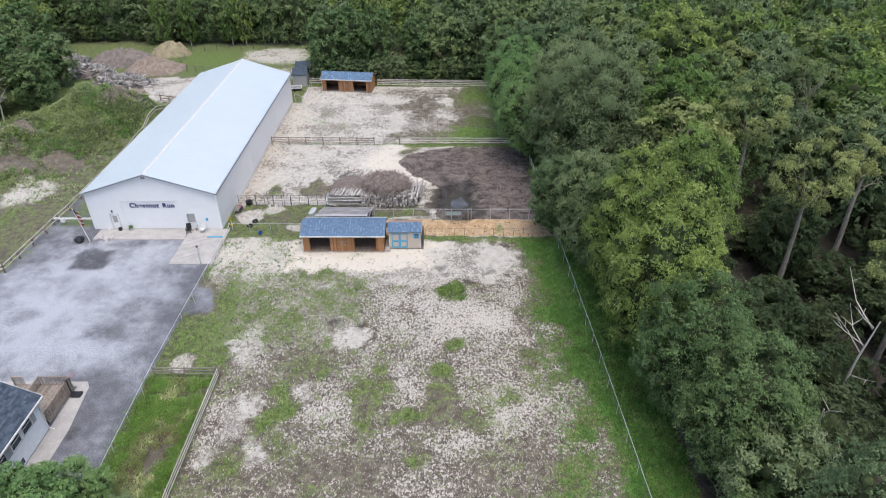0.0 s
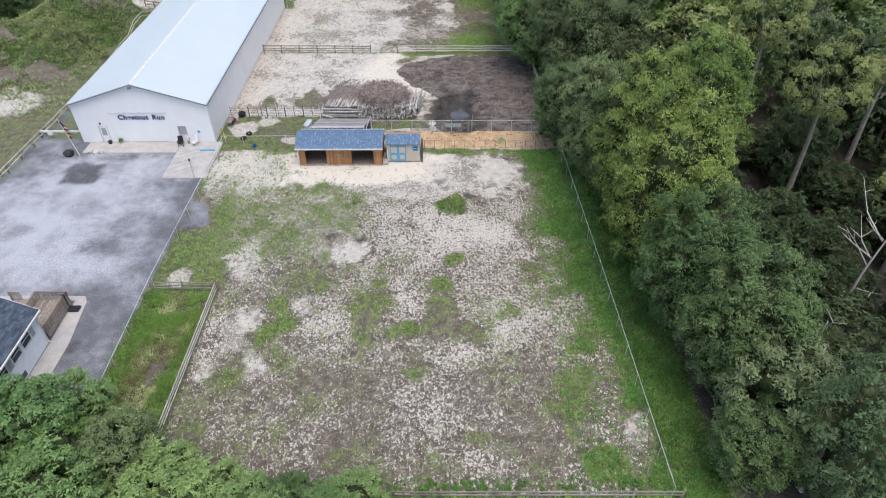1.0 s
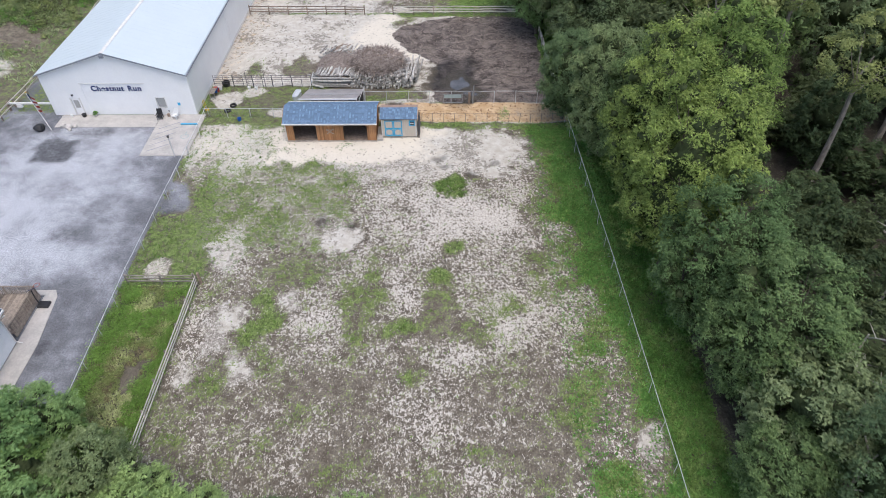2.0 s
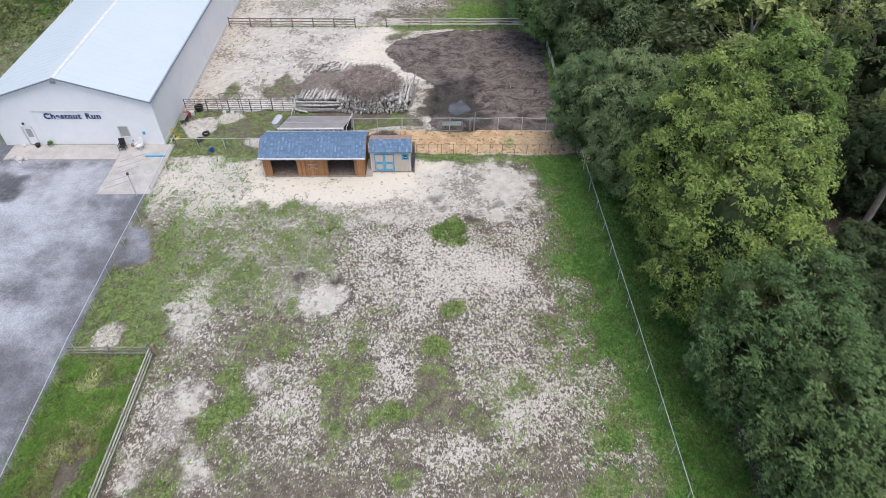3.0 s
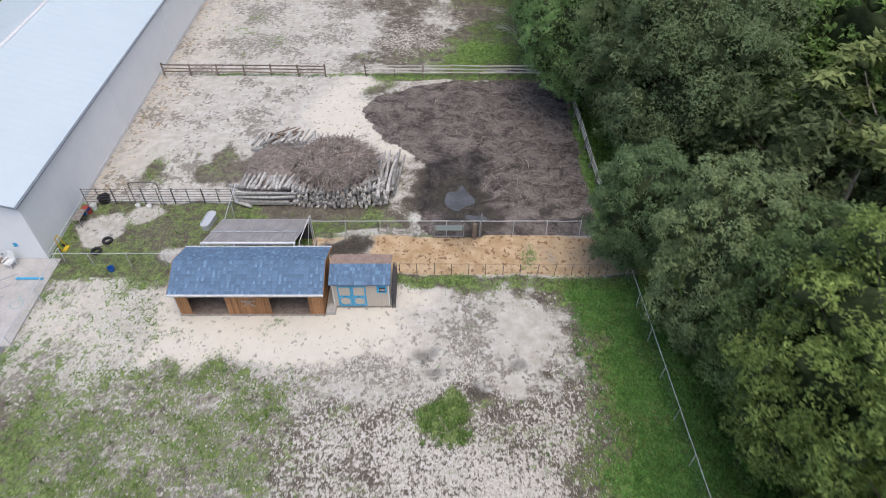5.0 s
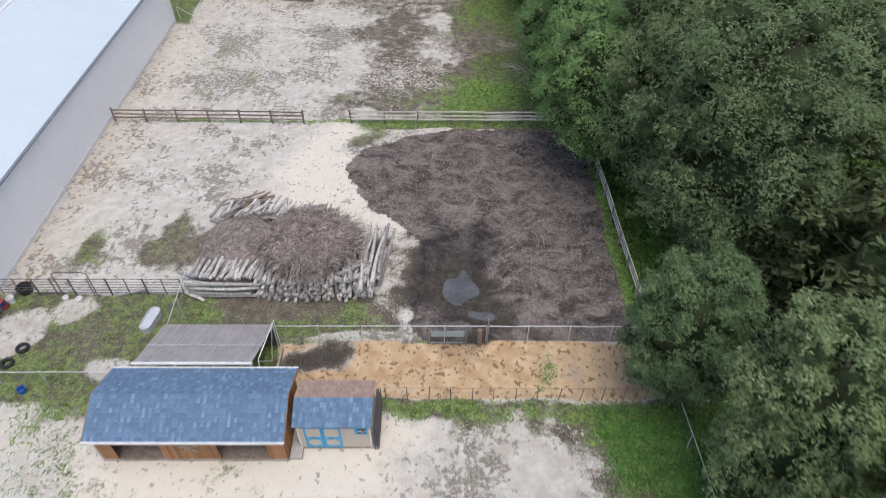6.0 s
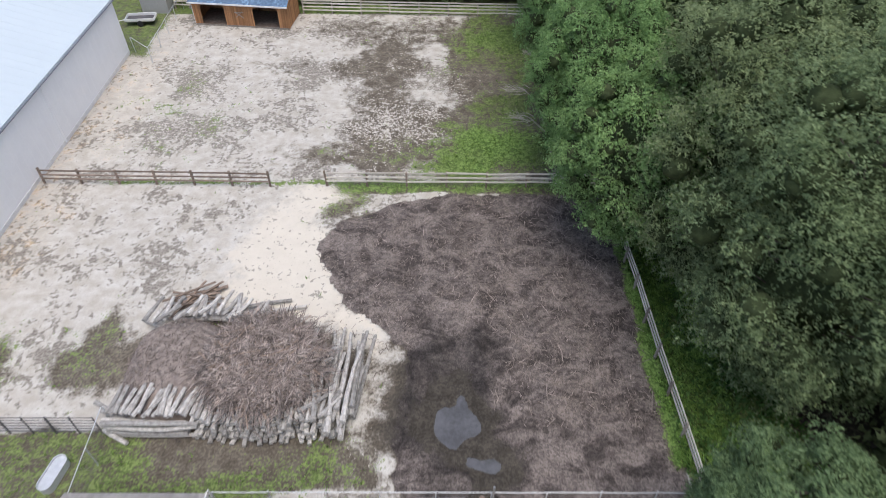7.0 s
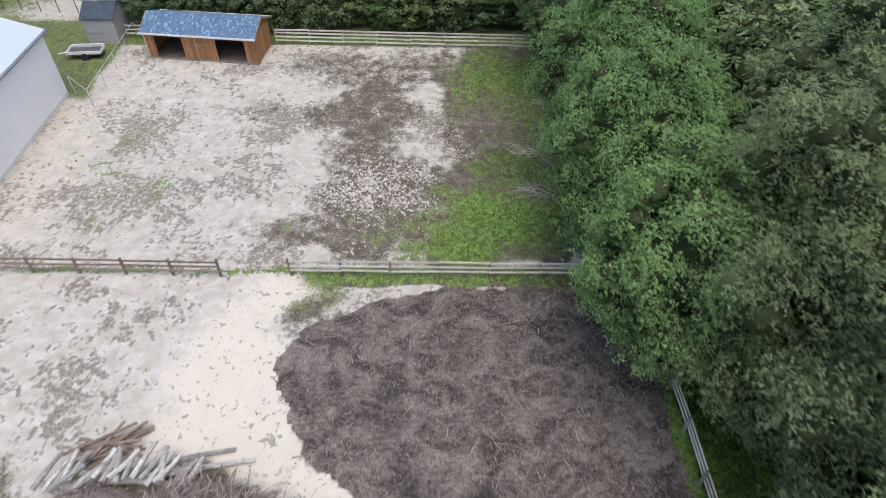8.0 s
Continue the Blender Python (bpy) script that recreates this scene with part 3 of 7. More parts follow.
    lay(field_of(x, y, -16.5, -1.5, 72.4, 76.0, 0.6, 0.8), grass=0.6, green=0.3, sand=0.1, pale=0, wet_shade=0.3)
    lay(spot(x, y, -10.5, 74.2, 3.0, 1.0, 0.6), grass=0.2, wet_shade=0.3)
    lay(spot(x, y, -9.6, 79.0, 7.0, 4.4, 0.3), mulch=0.55, sand=0, grass=0.1, pale=0)
    lay(spot(x, y, -1.6, 77.2, 1.9, 4.6, 0.7), sand=0.5, litter=0.26, grass=0.12, wet_shade=0.1)
    west = np.interp(y, [72, 76, 80, 81.7, 83.3, 86, 89, 91.8, 93.0], [-0.3, -1.0, -0.5, -1.6, -3.3, -5.7, -6.8, -5.6, -3.8])
    north = np.interp(x, [-6.5, -4, 2, 10, 13], [91.5, 92.6, 94.5, 94.4, 93.8])
    ragged = 0.9 * (wave(x, y, 1.7, 73) - 0.5) + 0.6 * (wave(x, y, 0.6, 74) - 0.5)
    bark = np.clip((x - west + ragged) / 0.5 + 0.5, 0, 1) * np.clip((north - y + 0.6 * ragged) / 0.5 + 0.5, 0, 1) * np.clip((13.2 - x) / 0.5 + 0.5, 0, 1) * (y > 72)
    lay(bark, mulch=1, grass=0, sand=0, pale=0, litter=0)
    lay(spot(x, y, -5.4, 93.4, 1.4, 1.6, 0.6), mulch=0, grass=0.4, green=0, sand=0.3)
    lay(field_of(x, y, -6.5, 13.2, 94.6, 96.0, 0.5, 0.5), grass=0.66, green=0.45, mulch=0, sand=0)
    lay(field_of(x, y, 12.6, 13.6, 74, 96, 0.4, 0.5), grass=0.8, green=0.7, mulch=0)
    lay(spot(x, y, 1.9, 77.2, 3.0, 5.0, 0.4), mulch=0.6, wet_shade=1, sand=0, grass=0, litter=0, pale=0)
    lay(spot(x, y, 3.0, 75.6, 2.6, 2.2, 0.4), mulch=0.2, wet_shade=1, sand=0, grass=0, litter=0, pale=0)
    # the pen beside the barn
    lay(field_of(x, y, -27.4, -15.3, 67.6, 75.9, 0.5, 0.5), grass=0.52, green=0.15, litter=0.1, sand=0.15, pale=0, wet_shade=0.3)
    lay(spot(x, y, -20.5, 72.2, 2.4, 1.2, 0.6), grass=0.4, sand=0.1)
    lay(spot(x, y, -24.0, 69.6, 2.2, 1.2, 0.6), grass=0.62)
    lay(spot(x, y, -25.2, 72.8, 1.3, 1.6, 0.4), sand=1, grass=0.05)
    lay(spot(x, y, -18.6, 70.2, 1.5, 1.0, 0.4), sand=1, grass=0.1, pale=0.3)
    lay(spot(x, y, -22.2, 74.2, 1.5, 0.8, 0.4), sand=1, grass=0.25)
    # the far paddock
    lay(field_of(x, y, -26.6, 12.0, 96.0, 123.4, 0.6, 0.4), grass=0.08, litter=0.2, sand=0.9)
    lay(spot(x, y, -12, 108, 8, 9, 0.5), sand=0.95, litter=0.2, pale=0.0)
    lay(spot(x, y, -20.5, 105.0, 4.4, 6.2, 0.6), sand=0.8, litter=0.36, grass=0.25)
    lay(field_of(x, y, -27, -22.5, 98, 121, 1.6, 1.4), sand=1, pale=0.3, litter=0.08, orange=0.36)
    lay(spot(x, y, -18.5, 116.0, 5.5, 3.4, 0.6), sand=1, pale=0.25, litter=0.1)
    lay(spot(x, y, -3.9, 113.0, 3.8, 6.0, 0.7), sand=0.05, litter=0.2, grass=0.1)
    lay(spot(x, y, -12.0, 112.5, 3.0, 2.0, 0.7), sand=0.45, litter=0.25, grass=0.1)
    lay(spot(x, y, -9.0, 99.8, 4.0, 1.8, 0.7), sand=0.5, litter=0.3)
    lay(spot(x, y, -1.8, 104.0, 4.2, 3.6, 0.5), sand=0.1, litter=0.55, grass=0.1)
    lay(spot(x, y, -3.5, 99.5, 4.0, 2.2, 0.5), sand=0.1, litter=0.3, grass=0.25)
    lay(field_of(x, y, 1.4, 12.5, 96.2, 123, 2.8, 3.0), grass=0.5, green=0.1, sand=0.1, litter=0.12)
    lay(spot(x, y, 5.8, 100.3, 4.2, 3.0, 0.6), grass=0.8, green=0.7)
    lay(spot(x, y, 7.0, 118.0, 3.6, 4.0, 0.6), grass=0.7, green=0.45)
    lay(spot(x, y, 3.6, 110.0, 2.6, 3.2, 0.6), grass=0.25, litter=0.3)
    lay(spot(x, y, -5.0, 119.8, 9.0, 2.6, 0.7), sand=0.4, litter=0.25, grass=0.15)
    lay(field_of(x, y, -28.4, -26.4, 76.3, 115, 0.6, 0.8), orange=0.4, sand=0.9, grass=0.12, green=0, litter=0.15)
    far = field_of(x, y, -26.6, 12.0, 96.0, 123.4, 0.6, 0.4)
    c["grass"] = np.clip(c["grass"] + far * (c["grass"] > 0.15) * (0.4 * (wave(x, y, 3.2, 46) - 0.5) + 0.3 * (wave(x, y, 1.2, 47) - 0.5)), 0, 1)
    c["litter"] = np.clip(c["litter"] + far * (0.22 * (wave(x, y, 4.0, 48) - 0.5) + 0.16 * (wave(x, y, 1.4, 49) - 0.5)), 0, 1)
    # behind and left of the barn
    lay(field_of(x, y, -49.0, -44.3, 70, 116, 0.8, 0.6), grass=0.55, sand=0.3)
    lay(field_of(x, y, -56, -49.4, 60, 98, 2.5, 2), grass=0.42, sand=0.25, litter=0.15)
    lay(spot(x, y, -58.5, 79.5, 2.6, 3.2, 0.6), grass=0.12, sand=1, pale=0.3)
    lay(spot(x, y, -61.5, 73.5, 3.4, 3.2, 0.6), grass=0.3, sand=0.6)
    for cx, cy, rx, ry in BARE:
        lay(spot(x, y, cx, cy, rx, ry, 0.3), grass=0.12, sand=0.05, litter=0)
    lay(field_of(x, y, -59, -40, 114.5, 129, 2.5, 2), grass=0.1, sand=0.85, litter=0.2)
    lay(field_of(x, y, -58, -30, 130, 153, 2.5, 2), grass=0.62, green=0.2, sand=0.3, litter=0.2)
    lay(spot(x, y, -50, 141, 7, 5, 0.7), grass=0.8, green=0.4, sand=0.1)
    lay(spot(x, y, -37, 144, 7.5, 5.5, 0.4), grass=0.25, sand=1)
    lay(spot(x, y, -34.0, 131.0, 5.0, 4.0, 0.5), grass=0.3, sand=0.9)
    lay(field_of(x, y, -40, -26.2, 114, 128, 1.2, 1), grass=0.6, green=0.1, sand=0.4)
    # wood floors: dark leaf litter, with the trees' shade put into its colour
    lay(field_of(x, y, -130, 140, 153, 260, 3, 2), grass=0.45, green=0.1, wet_shade=0.6)
    lay(field_of(x, y, -25, 140, 126, 160, 3, 2), grass=0.45, green=0.1, wet_shade=0.6)
    lay(field_of(x, y, 20, 140, 20, 160, 4, 2), grass=0.4, green=0.15, wet_shade=0.4)
    lay(field_of(x, y, 19.6, 160, -40, 170, 1.6, 2.0), grass=0.12, green=0, wet_shade=0.75, sand=0, litter=0.05)
    return c


def spread_lines(stops, steps):
    """Grid lines over stretches, with the given step in each."""
    out = []
    for (a, b), s in zip(zip(stops, stops[1:]), steps):
        out += list(np.linspace(a, b, max(1, round((b - a) / s)), endpoint=False))
    return np.array(out + [stops[-1]])


def build_ground():
    gx = spread_lines([-1600, -300, -100, -80, -50, -28, 17, 26, 120, 300, 1600], [325, 50, 4, 0.9, 0.6, 0.31, 0.9, 5, 45, 325])
    gy = spread_lines([-1600, -200, 5, 22, 124, 160, 220, 400, 1700], [350, 40, 1.5, 0.31, 0.9, 6, 45, 325])
    x, y = np.meshgrid(gx, gy)
    z = height(x, y)
    n, m = x.shape
    idx = np.arange(n * m).reshape(n, m)
    quads = np.stack([idx[:-1, :-1], idx[:-1, 1:], idx[1:, 1:], idx[1:, :-1]], -1).reshape(-1, 4)
    data = mesh_from("ground", np.stack([x, y, z], -1).reshape(-1, 3), quads, GROUND, True)
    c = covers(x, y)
    for name, keys in (("cover_a", ("grass", "litter", "sand")), ("cover_b", ("mulch", "gravel", "orange")), ("cover_c", ("wet_shade", "green", "pale"))):
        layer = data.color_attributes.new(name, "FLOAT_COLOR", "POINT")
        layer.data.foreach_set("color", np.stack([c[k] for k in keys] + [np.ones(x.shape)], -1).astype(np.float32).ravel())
    return tagged(new("ground", data), "patchy sandy paddock soil with grass, gravel and mulch", "ground", "", "structure")


ground = build_ground()


def z_at(x, y):
    return float(height(np.array([x]), np.array([y]))[0])


# ---- the white barn ----
def barn():
    x0, x1, y0, y1, eave, ridge = -44.05, -27.85, 69.6, 115.0, 5.2, 7.75
    w, depth, mid = x1 - x0, y1 - y0, (x1 - x0) / 2
    b = thing("barn", x0, y0, 0, "long white metal barn with a pale blue roof", "barn")
    t = 0.2
    # front wall with its openings
    door_a, door_b, door_top = 4.2, 11.2, 3.95
    panels = []
    holes = [(2.45, 3.45, 0.0, 2.15), (door_a, door_b, 0.0, door_top), (12.05, 13.0, 1.0, 2.2)]
    xs = [0.0]
    for a, c, lo, hi in holes:
        panels += [(xs[-1], a, 0, eave), (a, c, hi, eave)] + ([(a, c, 0, lo)] if lo > 0 else [])
        xs.append(c)
    for a, c, lo, hi in panels + [(xs[-1], w, 0, eave)]:
        part("wall_panel", box(bmesh.new(), a, c, 0, t, lo, hi), WHITE_STEEL, b)
    part("gable", prism(bmesh.new(), [(0, eave), (w, eave), (mid, ridge - 0.12)], "y", 0, t), WHITE_STEEL, b)
    bm = box(bmesh.new(), 0, w, depth - t, depth, 0, eave)
    prism(bm, [(0, eave), (w, eave), (mid, ridge - 0.12)], "y", depth - t, depth)
    part("back_wall", bm, WHITE_STEEL, b)
    for name, a in (("side_wall", 0.0), ("side_wall", w - t)):
        side = part(name, box(bmesh.new(), a, a + t, t, depth - t, 0, eave), WHITE_STEEL, b)
        out = -0.004 if a == 0 else t
        rib = shared("wall_rib", box(bmesh.new(), 0, 0.004, 0, 0.05, 0.35, eave - 0.05), WHITE_STEEL)
        for i in range(49):
            piece("wall_rib", rib, side, pose(a + out, t + 0.6 + i * 0.9, 0))
    # roof: two ribbed slopes, with an overhang
    slope = (ridge - eave) / mid
    for name, sgn in (("roof_slope", -1), ("roof_slope", 1)):
        bm = bmesh.new()
        over = 0.12
        e = mid + over
        ze = ridge - slope * e
        prism(bm, [(mid, ridge), (mid + sgn * e, ze), (mid + sgn * e, ze + 0.1), (mid, ridge + 0.1)], "y", -0.4, depth + 0.4)
        sheet = part(name, bm, ROOF_STEEL, b)
        rib = shared("roof_rib", prism(bmesh.new(), [(mid + sgn * 0.2, ridge + 0.1 - slope * 0.2), (mid + sgn * e, ze + 0.1), (mid + sgn * e, ze + 0.109), (mid + sgn * 0.2, ridge + 0.109 - slope * 0.2)], "y", 0, 0.045), ROOF_STEEL)
        for i in range(51):
            piece("roof_rib", rib, sheet, pose(0, -0.35 + i * 0.9, 0))
    bm = prism(bmesh.new(), [(mid - 0.2, ridge + 0.05), (mid, ridge + 0.115), (mid + 0.2, ridge + 0.05), (mid + 0.2, ridge + 0.09), (mid, ridge + 0.16), (mid - 0.2, ridge + 0.09)], "y", -0.42, depth + 0.42)
    part("ridge_cap", bm, TRIM_WHITE, b, "bright white ridge cap")
    for sgn in (-1, 1):
        bm = bmesh.new()
        e = mid + 0.13
        prism(bm, [(mid, ridge - 0.06), (mid + sgn * e, ridge - 0.06 - slope * e), (mid + sgn * e, ridge + 0.09 - slope * e), (mid, ridge + 0.09)], "y", -0.46, -0.41)
        part("gable_trim", bm, TRIM_GREY, b, "thin grey gable trim")
        g = mid + sgn * (mid + 0.13)
        bm = box(bmesh.new(), min(g, g + sgn * 0.1), max(g, g + sgn * 0.1), -0.4, depth + 0.4, 5.06, 5.17)
        part("gutter", bm, TRIM_GREY, b, "dark grey gutter along the eave")
    for y in (16.5, 31.0):
        bm = tube(bmesh.new(), (w + 0.2, y, 5.05), (w + 0.06, y, 4.6), 0.045, 0.045)
        tube(bm, (w + 0.06, y, 4.6), (w + 0.06, y, 0.15), 0.045, 0.045)
        part("downspout", bm, WHITE_STEEL, b)
    bm = box(bmesh.new(), w, w + 0.03, t, depth - t, 0.0, 0.32)
    part("base_board", bm, TRIM_WHITE, b)
    # the big sliding door, with the farm's sign
    bm = box(bmesh.new(), door_a, door_b, 0.07, 0.13, 0.02, door_top)
    door = part("sliding_door", bm, WHITE_STEEL, b)
    bm = box(bmesh.new(), door_a - 0.1, door_b + 0.1, -0.03, 0, door_top + 0.02, door_top + 0.1)
    part("door_track", bm, TRIM_WHITE, b)
    words = []
    for word in ("Chestnut", "Run"):
        curve = bpy.data.curves.new("sign_word", "FONT")
        curve.body, curve.size, curve.extrude, curve.offset, curve.space_character = word, 0.86, 0.015, 0.028, 1.14
        text = bpy.data.objects.new("sign_word", curve)
        scene.collection.objects.link(text)
        bpy.context.view_layer.update()
        data = bpy.data.meshes.new_from_object(text.evaluated_get(bpy.context.evaluated_depsgraph_get()))
        bpy.data.objects.remove(text)
        data.materials.append(NAVY)
        words.append((word, data, max(v.co.x for v in data.vertices)))
    gap = 0.42
    start = (door_a + door_b) / 2 + 0.3 - (words[0][2] + gap + words[1][2]) / 2
    for word, data, wide in words:
        ob = new("sign_word", data)
        ob.parent = door
        ob.matrix_local = pose(start, 0.03, 3.1, 90, 0, 0)
        tagged(ob, "dark blue lettering reading " + word)
        start += wide + gap
    # a side door, a window, a vent and small lamps
    bm = box(bmesh.new(), 2.5, 3.4, 0.06, 0.11, 0.03, 2.1)
    side = part("side_door", bm, WHITE_STEEL, b)
    part("glass", box(bmesh.new(), 2.68, 3.22, 0.045, 0.06, 0.95, 1.9), GREY_SIDING, side, "pale grey door pane")
    for a, c, lo, hi in ((2.35, 2.5, 0, 2.25), (3.4, 3.55, 0, 2.25)):
        part("door_casing", box(bmesh.new(), a, c, -0.03, 0, lo, hi), TRIM_WHITE, b)
    part("window_pane", box(bmesh.new(), 12.1, 12.95, 0.06, 0.09, 1.05, 2.15), GREY_SIDING, b, "grey window pane")
    bm = bmesh.new()
    for a, c, lo, hi in ((11.97, 13.08, 0.92, 1.0), (11.97, 13.08, 2.2, 2.28), (11.97, 12.05, 1.0, 2.2), (13.0, 13.08, 1.0, 2.2)):
        box(bm, a, c, -0.03, 0, lo, hi)
    part("window_frame", bm, TRIM_WHITE, b)
    part("notice", box(bmesh.new(), 14.3, 14.6, -0.02, 0, 1.25, 1.6), SKY_PAINT, b, "small pale blue notice")
    part("vent", box(bmesh.new(), mid - 0.22, mid + 0.22, -0.62, -0.47, ridge - 0.42, ridge - 0.08), TRIM_GREY, b, "small grey box at the gable top")
    part("lamp", soft_box(2.75, 2.95, -0.14, 0, 2.5, 2.7, 0.03), BLACK_PLASTIC, b, "black wall lamp over the side door")
    part("hose_bib", soft_box(mid + 4.9, mid + 5.05, -0.08, 0, 0.45, 0.6, 0.02), TRIM_GREY, b)


barn()


def slab(name, x0, x1, y0, y1, top, label):
    ob = part(name, soft_box(x0, x1, y0, y1, -0.2, top, 0.015), CONCRETE, None)
    return tagged(ob, label, "pavement", "", "structure")


apron = slab("pavement_apron", -43.2, -31.95, 67.1, 69.58, 0.06, "weathered concrete apron along the barn front")
pad = slab("pavement_pad", -31.9, -26.9, 61.7, 69.58, 0.07, "weathered concrete parking pad by the barn")
for i in range(5):
    bm = prism(bmesh.new(), [(-31.4, 62.4 + i * 1.05), (-31.4, 62.5 + i * 1.05), (-29.3, 63.9 + i * 1.05), (-29.3, 63.8 + i * 1.05)], "z", 0.072, 0.0755)
    tagged(part("paint_stripe", bm, TRIM_GREY, None, "faded dark diagonal stripe painted on the concrete pad"), "", "marking", "stripes on the pad")
bm = bmesh.new()
for i in range(12):
    a0, a1 = 2 * math.pi * i / 12, 2 * math.pi * (i + 1) / 12
    if i != 3:
        prism(bm, [(0.36 * math.cos(a0), 0.36 * math.sin(a0)), (0.45 * math.cos(a0), 0.45 * math.sin(a0)), (0.45 * math.cos(a1), 0.45 * math.sin(a1)), (0.36 * math.cos(a1), 0.36 * math.sin(a1))], "z", 0, 0.004)
prism(bm, [(-0.05, 0.2), (0.05, 0.2), (0.05, 0.85), (-0.05, 0.85)], "z", 0.005, 0.008)
mark = part("ground_symbol", bm, SKY_MIST, None, "faded pale grey-blue symbol painted on the concrete pad")
mark.location = (-28.1, 65.2, 0.072)
tagged(mark, "", "marking")


def wheel_stop():
    b = thing("wheel_stop", -29.2, 67.45, 0.07, "bright blue wheel stop lying on the concrete pad", "wheel stop")
    bm = soft_box(0, 1.95, 0, 0.16, 0, 0.13, 0.03)
    part("bar", bm, SKY_PAINT, b)


wheel_stop()


def garden_chair(x, y, z, turn, material, label):
    c = thing("garden_chair", x, y, z, label, "chair", "chairs by the barn", "", turn)
    part("seat", soft_box(-0.3, 0.3, -0.3, 0.28, 0.36, 0.42, 0.015), material, c)
    bm = soft_box(-0.3, 0.3, -0.02, 0.03, 0, 0.7, 0.02)
    bmesh.ops.transform(bm, matrix=pose(0, 0.27, 0.4, -14), verts=bm.verts[:])
    part("backrest", bm, material, c)
    for sx in (-0.3, 0.3):
        for sy in (-0.27, 0.25):
            part("leg", tube(bmesh.new(), (sx, sy, 0), (sx * 0.95, sy, 0.4), 0.03, 0.03), material, c)
        part("armrest", soft_box(sx - 0.05, sx + 0.05, -0.3, 0.3, 0.6, 0.64, 0.01), material, c)
        part("arm_post", tube(bmesh.new(), (sx, -0.26, 0.4), (sx, -0.26, 0.6), 0.025, 0.025), material, c)


garden_chair(-31.8, 68.7, 0.07, 8, BLACK_PLASTIC, "black slatted garden chair standing on the barn apron")
garden_chair(-30.1, 68.8, 0.07, -18, WHITE_PLASTIC, "white plastic garden chair standing on the barn apron")


def planter(x, y, z, r, h, label, material, leaf=True):
    p = thing("flower_pot", x, y, z, label, "flower pot", "pots by the barn wall")
    bm = tube(bmesh.new(), (0, 0, 0), (0, 0, h), r * 0.75, r, 10)
    part("pot", bm, material, p)
    if leaf:
        part("plant", clump_mesh(0.28, 60, 0.12, (0, 0, h + 0.12)), LUSH_LEAF, p)


def clump_mesh(radius, count, size, at=(0, 0, 0), flat=0.8):
    bm = bmesh.new()
    for _ in range(count):
        d = Vector((rng.gauss(0, 1), rng.gauss(0, 1), rng.gauss(0, 1))).normalized() * radius * rng.uniform(0.5, 1)
        c = Vector(at) + Vector((d.x, d.y, d.z * flat))
        a = Vector((rng.gauss(0, 1), rng.gauss(0, 1), rng.gauss(0, 0.5))).normalized() * size
        b = a.cross(Vector((rng.gauss(0, 1), rng.gauss(0, 1), rng.gauss(0, 1)))).normalized() * size * 0.6
        bm.faces.new([bm.verts.new(c - a), bm.verts.new(c + b), bm.verts.new(c + a), bm.verts.new(c - b)])
    return bm


planter(-40.6, 69.2, 0.06, 0.26, 0.35, "dark empty plant pot by the side door", BLACK_PLASTIC, False)
planter(-39.3, 69.25, 0.06, 0.2, 0.3, "small grey pot with a plant beside the big door", ROCK)
planter(-31.0, 69.2, 0.07, 0.18, 0.3, "small brown pot standing between the chairs", RED_LOG, False)
planter(-42.0, 69.2, 0.06, 0.14, 0.25, "small pale pot at the foot of the barn wall", WHITE_PLASTIC, False)


def boulder(x, y, r, label, group=""):
    bm = bmesh.new()
    bmesh.ops.create_icosphere(bm, subdivisions=2, radius=r)
    for v in bm.verts:
        v.co *= rng.uniform(0.85, 1.12)
        v.co.z *= 0.6
        v.co.z += r * 0.45
    ob = part("boulder", bm, ROCK, None, label)
    ob.location = (x, y, 0)
    tagged(ob, "", "boulder", group)


for x, y, r in ((-42.3, 67.3, 0.32), (-41.5, 67.0, 0.4), (-40.9, 67.2, 0.28), (-41.2, 66.5, 0.22)):
    boulder(x, y, r, "pale rounded landscaping boulder on the gravel by the barn", "boulders by the barn")


def flagpole():
    f = thing("flagpole", -43.3, 66.6, 0, "leaning white flagpole with a striped flag by the barn", "flagpole")
    top = Vector((-0.9, 0.2, 4.6))
    part("pole", tube(bmesh.new(), (0, 0, 0), top, 0.06, 0.045, 8), TRIM_WHITE, f)
    bm = bmesh.new()
    bmesh.ops.create_icosphere(bm, subdivisions=1, radius=0.09, matrix=Matrix.Translation(top))
    part("finial", bm, YELLOW_PAINT, f)
    # a limp flag: thirteen stripes and a blue canton, hanging in folds beside the pole
    def fold(u, v):
        along = top * (0.96 - 0.42 * v)
        return (along.x + 0.06 + 0.62 * u, along.y - 0.1 + 0.12 * math.sin(9 * u + 2 * v), along.z - 0.75 * u * u)
    for i in range(7):
        for half, (u0, u1) in enumerate(((0.0, 0.42), (0.42, 1.0))):
            bm = bmesh.new()
            v0, v1 = i / 7, (i + 1) / 7
            n = 5
            rows = [[bm.verts.new(fold(u0 + (u1 - u0) * k / n, v)) for k in range(n + 1)] for v in (v0, v1)]
            for k in range(n):
                bm.faces.new((rows[0][k], rows[0][k + 1], rows[1][k + 1], rows[1][k]))
            bmesh.ops.solidify(bm, geom=bm.faces[:], thickness=0.008)
            m = NAVY if half == 0 and i < 4 else (RED_PAINT if i % 2 == 0 else TRIM_WHITE)
            part("flag_stripe", bm, m, f)


flagpole()


